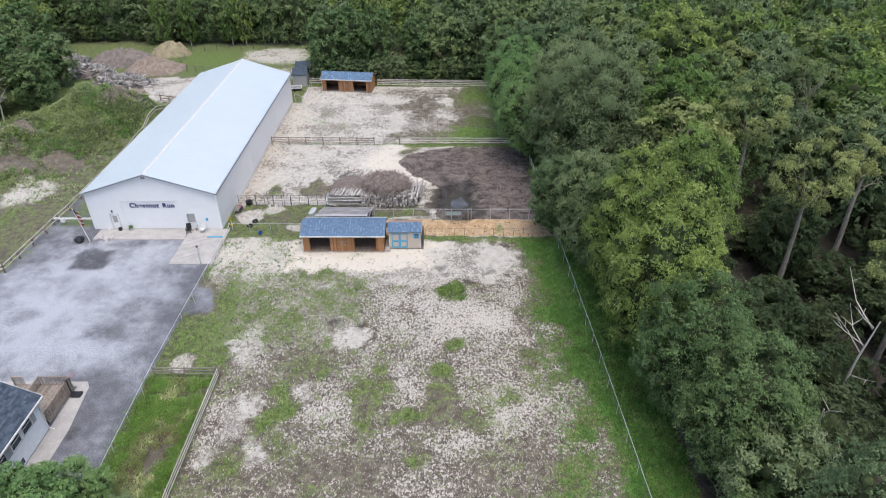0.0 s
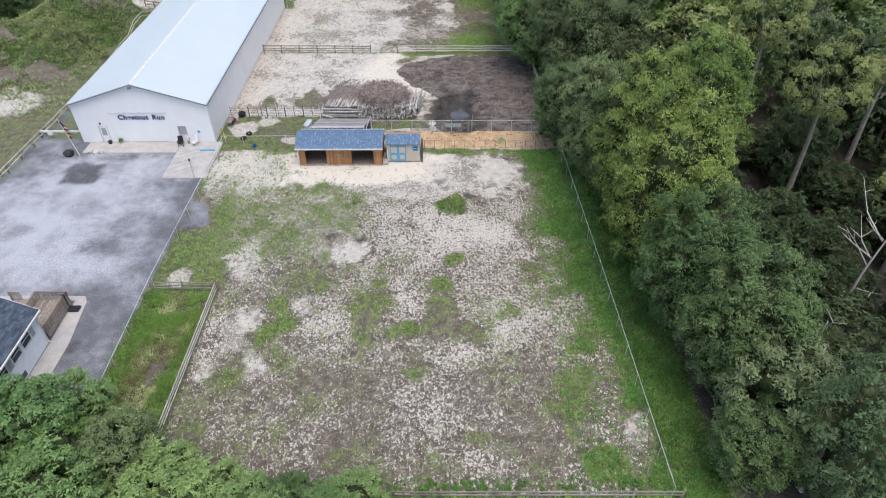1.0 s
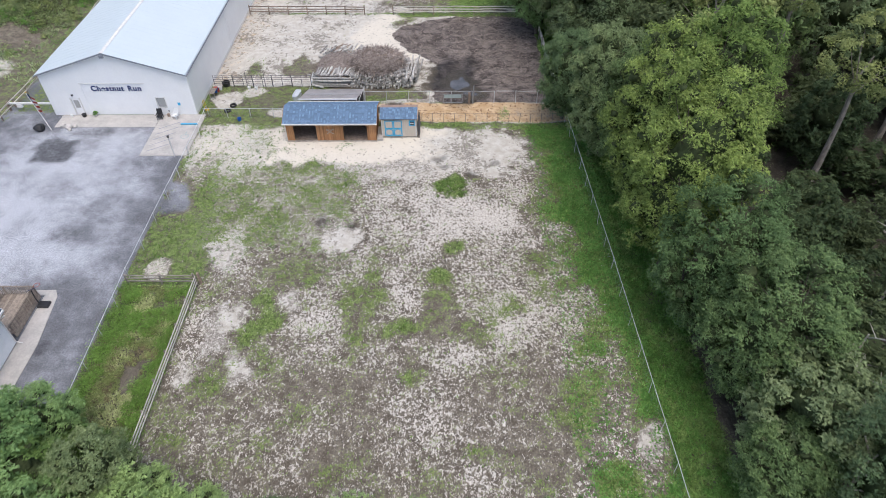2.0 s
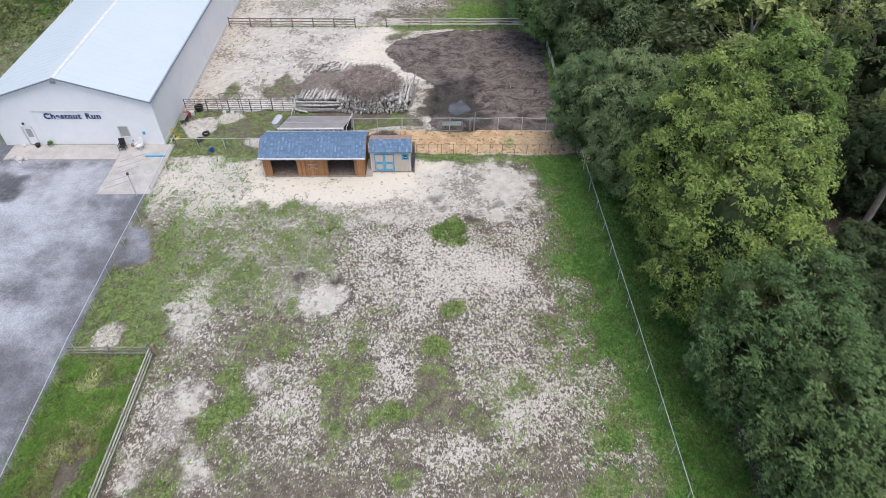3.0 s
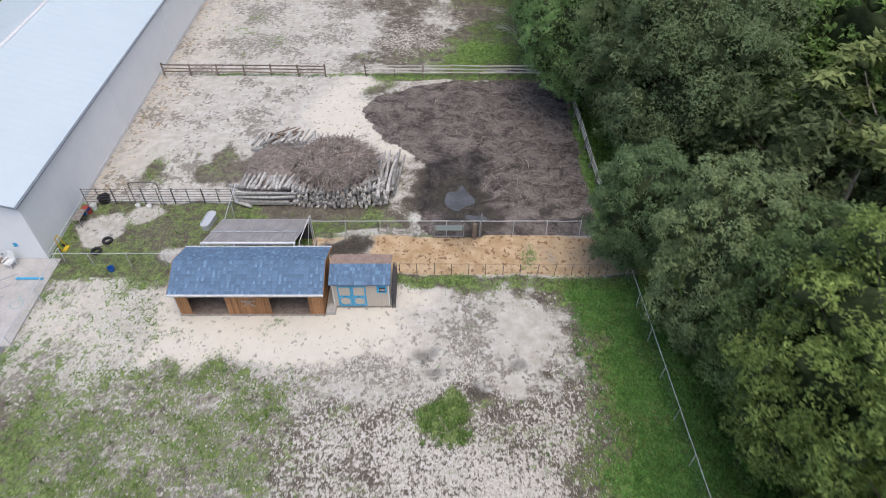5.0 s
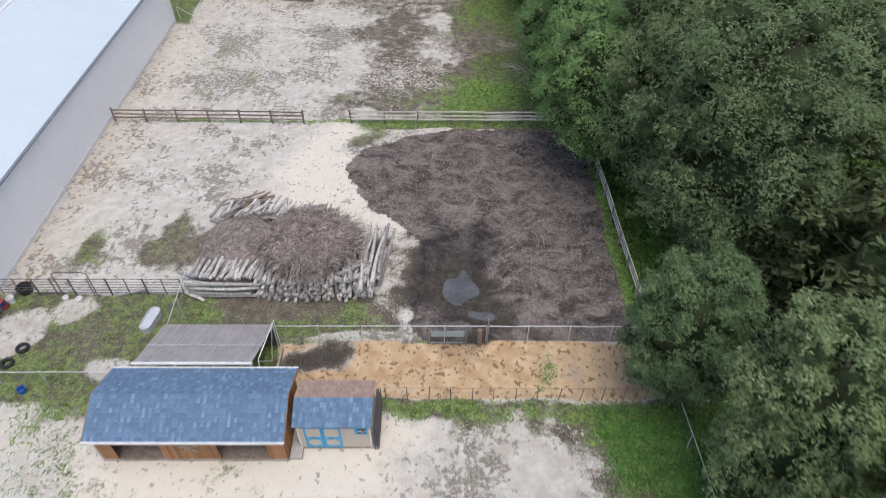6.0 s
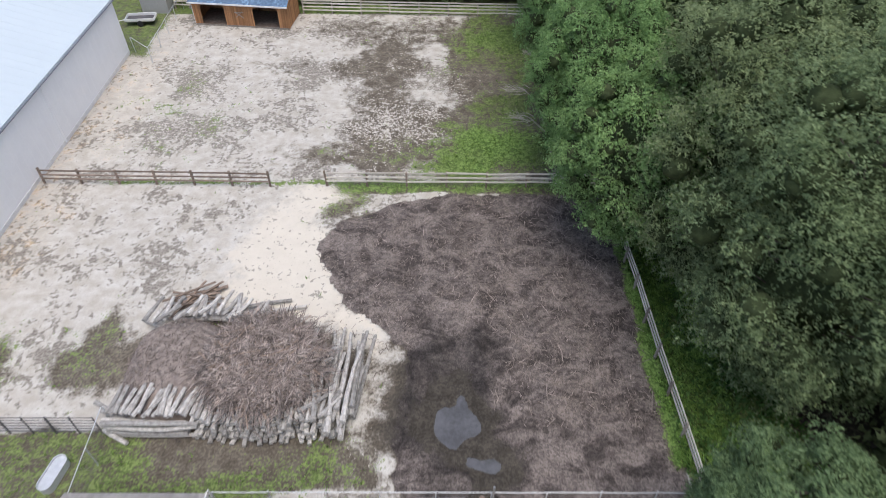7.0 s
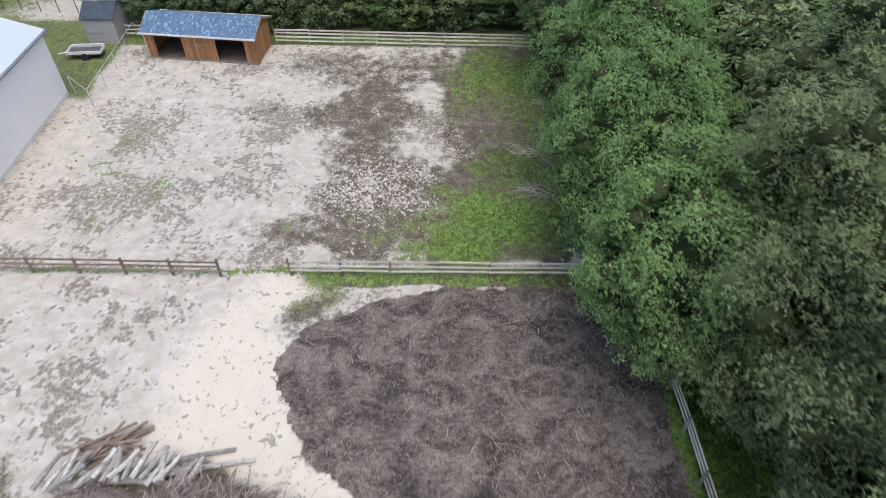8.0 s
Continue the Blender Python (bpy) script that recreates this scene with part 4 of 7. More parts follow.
def barrow(x, y):
    b = thing("trash_sack", x, y, 0, "black filled plastic sack slumped on the gravel", "sack")
    bm = bmesh.new()
    bmesh.ops.create_icosphere(bm, subdivisions=3, radius=0.62)
    for v in bm.verts:
        v.co *= 0.9 + 0.25 * noise.noise(v.co * 2.2)
        v.co.z = max(v.co.z * 0.75, -0.3) + 0.3
    part("sack", bm, BLACK_PLASTIC, b, "", True)


barrow(-44.5, 66.6)


def barrier():
    b = thing("barrier_gate", -49.6, 70.6, 0, "white steel barrier pole across the track beside the barn", "gate")
    part("beam", soft_box(0, 5.2, -0.09, 0.09, 0.85, 1.05, 0.02), TRIM_WHITE, b)
    part("post", soft_box(-0.2, 0.0, -0.12, 0.12, 0, 1.2, 0.02), BROWN_WOOD, b)
    part("counterweight", soft_box(0.9, 1.5, -0.14, 0.14, 0.45, 0.84, 0.02), TRIM_WHITE, b)
    part("rest", soft_box(5.2, 5.32, -0.1, 0.1, 0, 1.08, 0.02), TRIM_WHITE, b)


barrier()


# ---- run-in sheds ----
def board_wall(parent, data, x0, x1, width, place):
    n = max(1, round((x1 - x0) / width))
    for i in range(n):
        ob = piece("board", data, parent, place(x0 + (i + 0.5) * (x1 - x0) / n))
        ob.scale = ((x1 - x0) / n / width, 1, 1)


def run_in_shed(x, y, turn, split):
    """A timber run-in shed 9.6 m long: two open stalls with a boarded tack room between, under a shingled gable roof."""
    s = thing("run_in_shed", x, y, 0, "cedar run-in shed with two open stalls and a blue shingled roof", "shed", "run-in sheds", "", turn)
    w, d, hf, hb, ridge = 9.6, 3.75, 2.42, 2.42, 3.2
    pitch_y = d / 2
    part("floor", box(bmesh.new(), 0.05, w - 0.05, 0.05, d - 0.05, -0.1, 0.06), BROWN_WOOD, s)
    part("back_wall", box(bmesh.new(), 0, w, d - 0.08, d, 0, hb), CEDAR, s)
    for a in (0.0, w - 0.08):
        bm = prism(bmesh.new(), [(0, 0), (d - 0.08, 0), (d - 0.08, hb), (pitch_y, ridge - 0.05), (0, hf)], "x", a, a + 0.08)
        part("end_wall", bm, CEDAR, s)
    # boards: shared meshes, butted along the front and on the end walls
    tall = bpy.data.meshes.new("board")
    box_bm = soft_box(-0.095, 0.095, -0.022, 0.0, 0.05, hf - 0.05, 0.008)
    box_bm.to_mesh(tall)
    box_bm.free()
    tall.materials.append(CEDAR)
    openings = [(0.75, 3.35), (6.1, 8.75)]
    for a, c in ((0.0, 0.75), (3.35, 6.1), (8.75, 9.6)):
        front = part("front_wall", box(bmesh.new(), a, c, 0, 0.08, 0, hf), CEDAR, s)
        board_wall(front, tall, a, c, 0.2, lambda u: pose(u, -0.001, 0))
    end = part("end_boarding", box(bmesh.new(), w, w + 0.012, 0.05, d - 0.05, 0.05, hf - 0.05), CEDAR, s)
    board_wall(end, tall, 0.05, d - 0.05, 0.2, lambda u: pose(w + 0.013, u, 0, 0, 0, 90))
    # headers with cut corners over the stalls, corner posts and sill
    for a, c in openings:
        bm = prism(bmesh.new(), [(a, hf), (a, 1.75), (a + 0.32, 2.12), (c - 0.32, 2.12), (c, 1.75), (c, hf)], "y", 0, 0.07)
        part("stall_header", bm, CEDAR, s)
    part("sill", box(bmesh.new(), -0.03, w + 0.03, -0.07, -0.025, 0.0, 0.16), OLD_WOOD, s, "grey skirting plank")
    for a, c in ((0.7, 0.85), (3.27, 3.42), (6.02, 6.17), (8.68, 8.83)):
        part("post", soft_box(a, c, -0.045, -0.024, 0, 2.2, 0.006), CEDAR, s)
    # a bracket star on the tack room's front
    bm = bmesh.new()
    tube(bm, (4.35, -0.06, 1.55), (5.15, -0.06, 0.95), 0.035, 0.035)
    tube(bm, (4.4, -0.06, 1.0), (5.1, -0.06, 1.6), 0.035, 0.035)
    tube(bm, (4.3, -0.06, 1.5), (5.2, -0.06, 1.5), 0.03, 0.03)
    part("cross_brace", bm, OLD_WOOD, s, "grey crossed battens on the boards")
    # roof
    over = 0.3
    fy, by = -over, d + over
    rise = (ridge - hf) / pitch_y
    zf, zb = hf - rise * over + 0.06, hb - rise * over + 0.06
    for name, ya, za in (("roof_slope", fy, zf), ("roof_slope", by, zb)):
        bm = prism(bmesh.new(), [(ya, za), (pitch_y, ridge + 0.06), (pitch_y, ridge + 0.12), (ya, za + 0.06)], "x", -0.2, w + 0.2)
        slope = part(name, bm, BLUE_SHINGLE, s)
        shingles(slope, -0.2, w + 0.2, ya, za + 0.06, pitch_y, ridge + 0.12, split and ya == fy)
        part("eave_trim", box(bmesh.new(), -0.22, w + 0.22, min(ya, ya - math.copysign(0.1, pitch_y - ya)), max(ya, ya - math.copysign(0.1, pitch_y - ya)), za - 0.06, za + 0.07), TRIM_WHITE, s, "white gutter along the eave")
        for a in (-0.235, w + 0.205):
            bm = prism(bmesh.new(), [(ya, za - 0.09), (pitch_y, ridge - 0.03), (pitch_y, ridge + 0.115), (ya, za + 0.055)], "x", a, a + 0.03)
            part("rake_board", bm, CEDAR, s)
    bm = tube(bmesh.new(), (0.03, -over - 0.05, zf), (0.03, -0.06, zf - 0.4), 0.035, 0.035)
    tube(bm, (0.03, -0.06, zf - 0.4), (0.03, -0.06, 0.1), 0.035, 0.035)
    part("downspout", bm, TRIM_WHITE, s, "white downspout at the corner")
    return s


def shingles(slope, x0, x1, ya, za, yb, zb, single):
    """Rows of lapped tabs: objects of their own where single, else one joined part."""
    along = Vector((0, yb - ya, zb - za))
    length = along.length
    tilt = math.atan2(zb - za, abs(yb - ya)) * (1 if yb > ya else -1)
    rows, cols = 10, 30
    rh, cw = length / rows, (x1 - x0) / cols
    def tab(bm, m, width):
        v = [bm.verts.new(m @ Vector(p)) for p in ((-width / 2, -rh * 0.52, 0.016), (width / 2, -rh * 0.52, 0.016), (width / 2, rh * 0.5, 0.003), (-width / 2, rh * 0.5, 0.003), (-width / 2, -rh * 0.52, 0), (width / 2, -rh * 0.52, 0))]
        bm.faces.new((v[0], v[1], v[2], v[3]))
        bm.faces.new((v[4], v[5], v[1], v[0]))
        bm.faces.new((v[3], v[4], v[0]))
        bm.faces.new((v[1], v[5], v[2]))
    kinds = []
    if single:
        for m in (BLUE_TAB, PALE_TAB):
            bm = bmesh.new()
            tab(bm, Matrix.Identity(4), (cw - 0.012) * (0.5 if m is PALE_TAB else 1.0))
            bmesh.ops.recalc_face_normals(bm, faces=bm.faces[:])
            data = bpy.data.meshes.new("shingle")
            bm.to_mesh(data)
            bm.free()
            data.materials.append(m)
            kinds.append(data)
    joined, light = bmesh.new(), bmesh.new()
    for r in range(rows):
        for c in range(cols):
            u = (r + 0.5) / rows
            p = Vector((0, ya, za)) + along * u
            flip = 0 if yb > ya else 180
            m = Matrix.Translation((x0 + (c + 0.5) * cw, p.y, p.z)) @ pose(0, 0, 0, 0, 0, flip) @ Matrix.Rotation(abs(tilt), 4, "X")
            bright = rng.random() < 0.3
            if single:
                piece("shingle", kinds[bright], slope, m)
            else:
                for half in (-0.25, 0.25):
                    tab(light if rng.random() < 0.2 else joined, m @ Matrix.Translation((half * cw, 0, 0)), cw / 2 - 0.008)
    if single:
        joined.free()
        light.free()
    else:
        for bm, m in ((joined, BLUE_SHINGLE), (light, PALE_TAB)):
            bmesh.ops.recalc_face_normals(bm, faces=bm.faces[:])
            tagged(part("shingles", bm, m, slope), kind="stuff")


run_in_shed(-16.65, 64.3, 0, True)
run_in_shed(-23.3, 121.0, -6.5, False)


def garden_shed():
    s = thing("garden_shed", -6.45, 64.95, 0, "cream garden shed with sky blue trim and gambrel roof", "shed")
    w, d, eave, ridge = 3.75, 2.35, 2.5, 3.0
    part("skid_floor", box(bmesh.new(), 0, w, 0, d, 0.0, 0.18), OLD_WOOD, s)
    part("front_wall", box(bmesh.new(), 0, w, 0, 0.06, 0.18, eave), TAN_SIDING, s)
    part("back_wall", box(bmesh.new(), 0, w, d - 0.06, d, 0.18, eave), TAN_SIDING, s)
    for a in (0.0, w - 0.06):
        bm = prism(bmesh.new(), [(0.06, 0.18), (d - 0.06, 0.18), (d - 0.06, eave), (d / 2, ridge - 0.04), (0.06, eave)], "x", a, a + 0.06)
        part("end_wall", bm, TAN_SIDING, s)
    for name, ya, m in (("roof_slope", -0.22, BLUE_SHINGLE), ("roof_slope", d + 0.22, PINK_SHINGLE)):
        za = eave - 0.05
        bm = prism(bmesh.new(), [(ya, za), (d / 2, ridge), (d / 2, ridge + 0.07), (ya, za + 0.07)], "x", -0.14, w + 0.14)
        slope = part(name, bm, m, s, "faded pink-brown back slope" if ya > 0 else "blue shingled front slope")
        bm, light = bmesh.new(), bmesh.new()
        for r in range(6):
            for c in range(24):
                u = (r + 0.5) / 6
                p = Vector((0, ya, za + 0.07)).lerp(Vector((0, d / 2, ridge + 0.07)), u)
                t = math.atan2(ridge - za, abs(d / 2 - ya))
                m4 = Matrix.Translation((-0.14 + (c + 0.5) * (w + 0.28) / 24, p.y, p.z)) @ pose(0, 0, 0, 0, 0, 0 if ya < 0 else 180) @ Matrix.Rotation(t, 4, "X")
                hw, hh = (w + 0.28) / 48 - 0.005, 0.125
                target = light if ya < 0 and rng.random() < 0.2 else bm
                v = [target.verts.new(m4 @ Vector(q)) for q in ((-hw, -hh, 0.016), (hw, -hh, 0.016), (hw, hh, 0.003), (-hw, hh, 0.003), (-hw, -hh, 0), (hw, -hh, 0))]
                target.faces.new((v[0], v[1], v[2], v[3]))
                target.faces.new((v[4], v[5], v[1], v[0]))
        tagged(part("shingles", bm, m, slope), kind="stuff")
        tagged(part("shingles", light, PALE_TAB, slope), kind="stuff")
    # double doors with blue cross battens
    for x0 in (0.35, 1.3):
        leaf = part("door", box(bmesh.new(), x0, x0 + 0.92, -0.04, -0.002, 0.25, 2.2), TAN_SIDING, s)
        bm = bmesh.new()
        for a, c, lo, hi in ((x0, x0 + 0.09, 0.25, 2.2), (x0 + 0.83, x0 + 0.92, 0.25, 2.2), (x0 + 0.09, x0 + 0.83, 2.1, 2.2), (x0 + 0.09, x0 + 0.83, 0.25, 0.35), (x0 + 0.09, x0 + 0.83, 1.12, 1.28)):
            box(bm, a, c, -0.06, -0.041, lo, hi)
        cx, cz = x0 + 0.46, 0.74
        for k in range(14):
            a0, a1 = 2 * math.pi * k / 14, 2 * math.pi * (k + 1) / 14
            prism(bm, [(cx + 0.36 * math.cos(a0), cz + 0.36 * math.sin(a0)), (cx + 0.43 * math.cos(a0), cz + 0.43 * math.sin(a0)), (cx + 0.43 * math.cos(a1), cz + 0.43 * math.sin(a1)), (cx + 0.36 * math.cos(a1), cz + 0.36 * math.sin(a1))], "y", -0.066, -0.045)
        part("door_trim", bm, SKY_PAINT, leaf, "sky blue door trim")
        part("hinge", box(bmesh.new(), x0 + 0.35, x0 + 0.55, -0.075, -0.061, 1.16, 1.2), BLACK_PLASTIC, leaf)
    win = part("window_frame", box(bmesh.new(), 2.95, 3.6, -0.05, -0.002, 1.55, 2.2), SKY_PAINT, s, "sky blue window frame")
    part("pane", box(bmesh.new(), 3.1, 3.5, -0.062, -0.051, 1.65, 2.08), GLASS, win)
    part("shutter_bar", box(bmesh.new(), 3.1, 3.5, -0.07, -0.063, 1.84, 1.89), TRIM_WHITE, win)
    part("corner_trim", box(bmesh.new(), w - 0.07, w + 0.012, -0.03, -0.002, 0.18, eave), TRIM_WHITE, s)
    part("corner_trim", box(bmesh.new(), -0.012, 0.07, -0.03, -0.002, 0.18, eave), TRIM_WHITE, s)
    return s


garden_shed()


def stored_panels(x, y):
    p = thing("stacked_panels", x, y, 0, "stack of grey metal gate panels leaning on the shed wall", "gate panel")
    for k in range(3):
        bm = bmesh.new()
        o = 0.09 * k
        for z in (0.1, 0.5, 0.9, 1.3, 1.7):
            tube(bm, (o, 0, z), (o, 2.6, z), 0.022, 0.022)
        for v in (0, 1.3, 2.6):
            tube(bm, (o, v, 0.0), (o, v, 1.75), 0.025, 0.025)
        part("panel", bm, DARK_STEEL, p)


stored_panels(-2.55, 64.9)


def flat_stone():
    b = thing("mounting_step", -6.95, 64.3, 0, "grey concrete step between the two sheds", "step")
    part("tread", soft_box(0, 0.62, 0, 0.9, 0, 0.28, 0.02), CONCRETE, b)


flat_stone()


def lean_to():
    """An open metal shelter behind the near run-in shed, with a corrugated roof falling away to the north."""
    s = thing("metal_shelter", -15.75, 68.75, 0, "open metal shelter with a taupe corrugated roof", "shelter")
    w, d, zn, zf = 6.4, 2.95, 2.6, 1.95
    bm = bmesh.new()
    n = 96
    lo, hi = [], []
    for i in range(n + 1):
        x, h = w * i / n, 0.012 * math.sin(i * math.pi / 2)
        lo.append(bm.verts.new((x, -0.15, zn + 0.05 + h)))
        hi.append(bm.verts.new((x + 0.55, d, zf + 0.05 + h)))
    for i in range(n):
        bm.faces.new((lo[i], lo[i + 1], hi[i + 1], hi[i]))
    bmesh.ops.solidify(bm, geom=bm.faces[:], thickness=0.02)
    part("corrugated_roof", bm, TAUPE_STEEL, s)
    part("front_beam", soft_box(-0.1, w + 0.05, -0.3, -0.16, zn - 0.04, zn + 0.08, 0.01), TRIM_WHITE, s, "white front beam")
    for y, z in ((1.1, zn - 0.12),):
        part("purlin", soft_box(0.2, w + 0.3, y - 0.03, y + 0.03, z - 0.17, z - 0.1, 0.005), OLD_WOOD, s)
        part("roof_strip", box(bmesh.new(), 0.25, w + 0.25, y - 0.03, y + 0.03, zn - 0.135, zn - 0.105), GALVANISED, s, "pale strip across the roof")
    for x in (0.05, 2.2, 4.3, w - 0.05):
        part("front_post", tube(bmesh.new(), (x, -0.22, 0), (x, -0.22, zn - 0.04), 0.045, 0.045, 8), GALVANISED, s)
        part("back_post", tube(bmesh.new(), (x + 0.5, d - 0.08, 0), (x + 0.5, d - 0.08, zf), 0.045, 0.045, 8), GALVANISED, s)
    for i in range(14):
        x = 0.3 + i * 0.46
        part("hook", tube(bmesh.new(), (x, -0.2, zn + 0.14), (x + 0.1, -0.42, zn - 0.22), 0.012, 0.012, 4), TRIM_WHITE, s)
    bm = bmesh.new()
    bent(bm, [(w + 0.55, d, 0), (w + 0.55, d, 2.35), (w + 0.2, 0.3, 2.3), (w + 0.1, -0.2, 0)], [0.03] * 4)
    bent(bm, [(w + 0.45, d - 0.1, 2.3), (w + 0.35, 1.6, 0.3), (w + 0.15, 0.2, 2.2)], [0.02] * 3)
    part("end_brace", bm, TRIM_WHITE, s, "white pipe bracing at the end")
    part("side_plank", soft_box(w + 0.7, w + 0.82, -0.2, 2.6, 0, 0.35, 0.01), OLD_WOOD, s)
    part("back_panel", box(bmesh.new(), 0.5, w + 0.5, d - 0.05, d - 0.02, 0.0, 1.6), DARK_STEEL, s)


lean_to()


# ---- fences ----
def rail_fence(label, corners, bay, post_h, heights, post_m, rail_m, post_w=0.14, rail=(0.05, 0.13), group="", skip_rails=0):
    """A post-and-rail fence along a line of corners."""
    f = thing("rail_fence", corners[0][0], corners[0][1], z_at(*corners[0]), label, "fence", group)
    base = Vector(corners[0]).to_3d()
    base.z = z_at(*corners[0])
    bm = soft_box(-post_w / 2, post_w / 2, -post_w / 2, post_w / 2, -0.3, post_h, 0.015)
    post = bpy.data.meshes.new("post")
    bm.to_mesh(post)
    bm.free()
    post.materials.append(post_m)
    bm = soft_box(0, 1, -rail[0] / 2, rail[0] / 2, -rail[1] / 2, rail[1] / 2, 0.008)
    bar = bpy.data.meshes.new("rail")
    bm.to_mesh(bar)
    bm.free()
    bar.materials.append(rail_m)
    for k, (a, b) in enumerate(zip(corners, corners[1:])):
        a, b = Vector(a), Vector(b)
        n = max(1, round((b - a).length / bay))
        pts = [a.lerp(b, i / n) for i in range(n + 1)]
        pts = [Vector((p.x, p.y, z_at(p.x, p.y))) for p in pts]
        turn = math.degrees(math.atan2(b.y - a.y, b.x - a.x))
        for i, p in enumerate(pts):
            if i or not k:
                piece("post", post, f, Matrix.Translation(p - base) @ pose(0, 0, rng.uniform(-0.05, 0.03), rng.gauss(0, 1.2), rng.gauss(0, 1.2), turn + rng.gauss(0, 3)))
        for p, q in zip(pts, pts[1:]):
            for h in heights:
                u, v = p + Vector((0, 0, h + rng.gauss(0, 0.018))), q + Vector((0, 0, h + rng.gauss(0, 0.018)))
                d = v - u
                out = Vector((-d.y, d.x, 0)).normalized() * (post_w / 2 + rail[0] / 2 - 0.01) * (-1)
                m = Matrix.Translation(u + out - base) @ d.to_track_quat("X", "Z").to_matrix().to_4x4() @ Matrix.Diagonal((d.length * 1.01, 1, 1, 1))
                piece("rail", bar, f, m)
    return f


def wire_fence(label, corners, bay, high, post_m=GALVANISED, top=True, cell=0.22, post_r=0.03, top_r=0.026, weave=0.0035, group="wire fences"):
    """Pipe posts, a top rail and woven wire."""
    f = thing("wire_fence", corners[0][0], corners[0][1], z_at(*corners[0]), label, "fence", group)
    base = Vector((corners[0][0], corners[0][1], z_at(*corners[0])))
    data = bpy.data.meshes.new("post")
    bm = tube(bmesh.new(), (0, 0, -0.2), (0, 0, high), post_r, post_r, 6)
    bm.to_mesh(data)
    bm.free()
    data.materials.append(post_m)
    for k, (a, b) in enumerate(zip(corners, corners[1:])):
        a, b = Vector((*a, z_at(*a))) - base, Vector((*b, z_at(*b))) - base
        n = max(1, round((b - a).length / bay))
        pts = [a.lerp(b, i / n) for i in range(n + 1)]
        for i, p in enumerate(pts):
            if i or not k:
                piece("post", data, f, Matrix.Translation(p) @ pose(0, 0, rng.uniform(0, 0.06), rng.gauss(0, 1.5), rng.gauss(0, 1.5)))
        if top:
            for p, q in zip(pts, pts[1:]):
                sag = Vector((0, 0, -rng.uniform(0.0, 0.05)))
                bm = bent(bmesh.new(), [p + Vector((0, 0, high)), (p + q) / 2 + Vector((0, 0, high)) + sag, q + Vector((0, 0, high))], [top_r] * 3, 5)
                part("top_rail", bm, post_m, f)
        d = (b - a)
        length = d.length
        d.normalize()
        m = int(length / cell)
        verts, faces = [], []
        up = Vector((0, 0, high - 0.08))
        rise = high - 0.08
        side = Vector((weave, weave, 0))
        for i in range(-int(rise / cell), m + 1):
            for sgn in (1, -1):
                s0, s1 = i * cell, i * cell + rise
                z0, z1 = (0.05, rise) if sgn > 0 else (rise, 0.05)
                c0, c1 = max(s0, 0), min(s1, length)
                if c1 - c0 < 0.05:
                    continue
                za, zb = z0 + (z1 - z0) * (c0 - s0) / (s1 - s0), z0 + (z1 - z0) * (c1 - s0) / (s1 - s0)
                pa, pb = a + d * c0 + Vector((0, 0, za)), a + d * c1 + Vector((0, 0, zb))
                o = Vector((0, 0, weave))
                j = len(verts)
                verts += [pa - o, pb - o, pb + o, pa + o]
                faces.append((j, j + 1, j + 2, j + 3))
        if faces:
            ob = new("wire_mesh", mesh_from("wire_mesh", np.array(verts), np.array(faces), WIRE))
            ob.parent = f
            tagged(ob, kind="stuff")
    return f


rail_fence("weathered grey three-rail fence along the weedy strip", [(-20.8, 22.6), (-20.7, 43.2)], 2.45, 1.3, (0.45, 0.8, 1.15), OLD_WOOD, PALE_WOOD, group="rail fences")
rail_fence("weathered grey three-rail fence at the lot corner", [(-26.6, 43.4), (-20.9, 43.4)], 3.0, 1.25, (0.45, 0.8, 1.12), OLD_WOOD, OLD_WOOD, group="rail fences")
rail_fence("weathered grey rail fence along the field's near end", [(-19.5, 23.1), (16.1, 23.1)], 3.2, 1.25, (0.7, 1.1), OLD_WOOD, OLD_WOOD, group="rail fences")
red = part("corner_post", soft_box(-0.1, 0.1, -0.1, 0.1, -0.2, 1.3, 0.02), RED_LOG, None, "reddish brown wooden corner post at the rail fence")
red.location = (-20.45, 43.45, 0)
tagged(red, "", "post")
rail_fence("brown wooden three-rail fence between the paddocks", [(-27.4, 95.7), (-11.0, 95.4)], 2.75, 1.35, (0.5, 0.85, 1.22), BROWN_WOOD, BROWN_WOOD, group="rail fences")
rail_fence("wooden three-rail fence between mulch and far paddock", [(-6.9, 95.5), (13.2, 95.3)], 2.9, 1.35, (0.5, 0.85, 1.22), BROWN_WOOD, PALE_WOOD, group="rail fences")
wire_fence("wire mesh on the rail fence behind the mulch", [(-6.8, 95.62), (13.2, 95.42)], 6, 1.15, WIRE, False, 0.2, 0.015)
rail_fence("pale weathered rail fence along the wood's edge", [(13.5, 73.0), (12.8, 95.2)], 2.6, 1.35, (0.6, 0.9, 1.22), OLD_WOOD, PALE_WOOD, group="rail fences")
rail_fence("grey four-rail fence at the far paddock's end", [(-12.9, 123.6), (14.0, 122.6)], 2.9, 1.45, (0.4, 0.75, 1.1, 1.38), OLD_WOOD, PALE_WOOD, group="rail fences")
rail_fence("short grey rail fence beside the far run-in shed", [(-26.4, 124.6), (-23.4, 124.6)], 1.6, 1.3, (0.45, 0.85, 1.2), OLD_WOOD, PALE_WOOD, group="rail fences")
rail_fence("brown wooden two-rail fence along the barn's far side", [(-49.9, 60.0), (-49.4, 74.2), (-48.8, 114.0)], 3.0, 1.25, (0.6, 1.12), BROWN_WOOD, PALE_WOOD, group="rail fences")
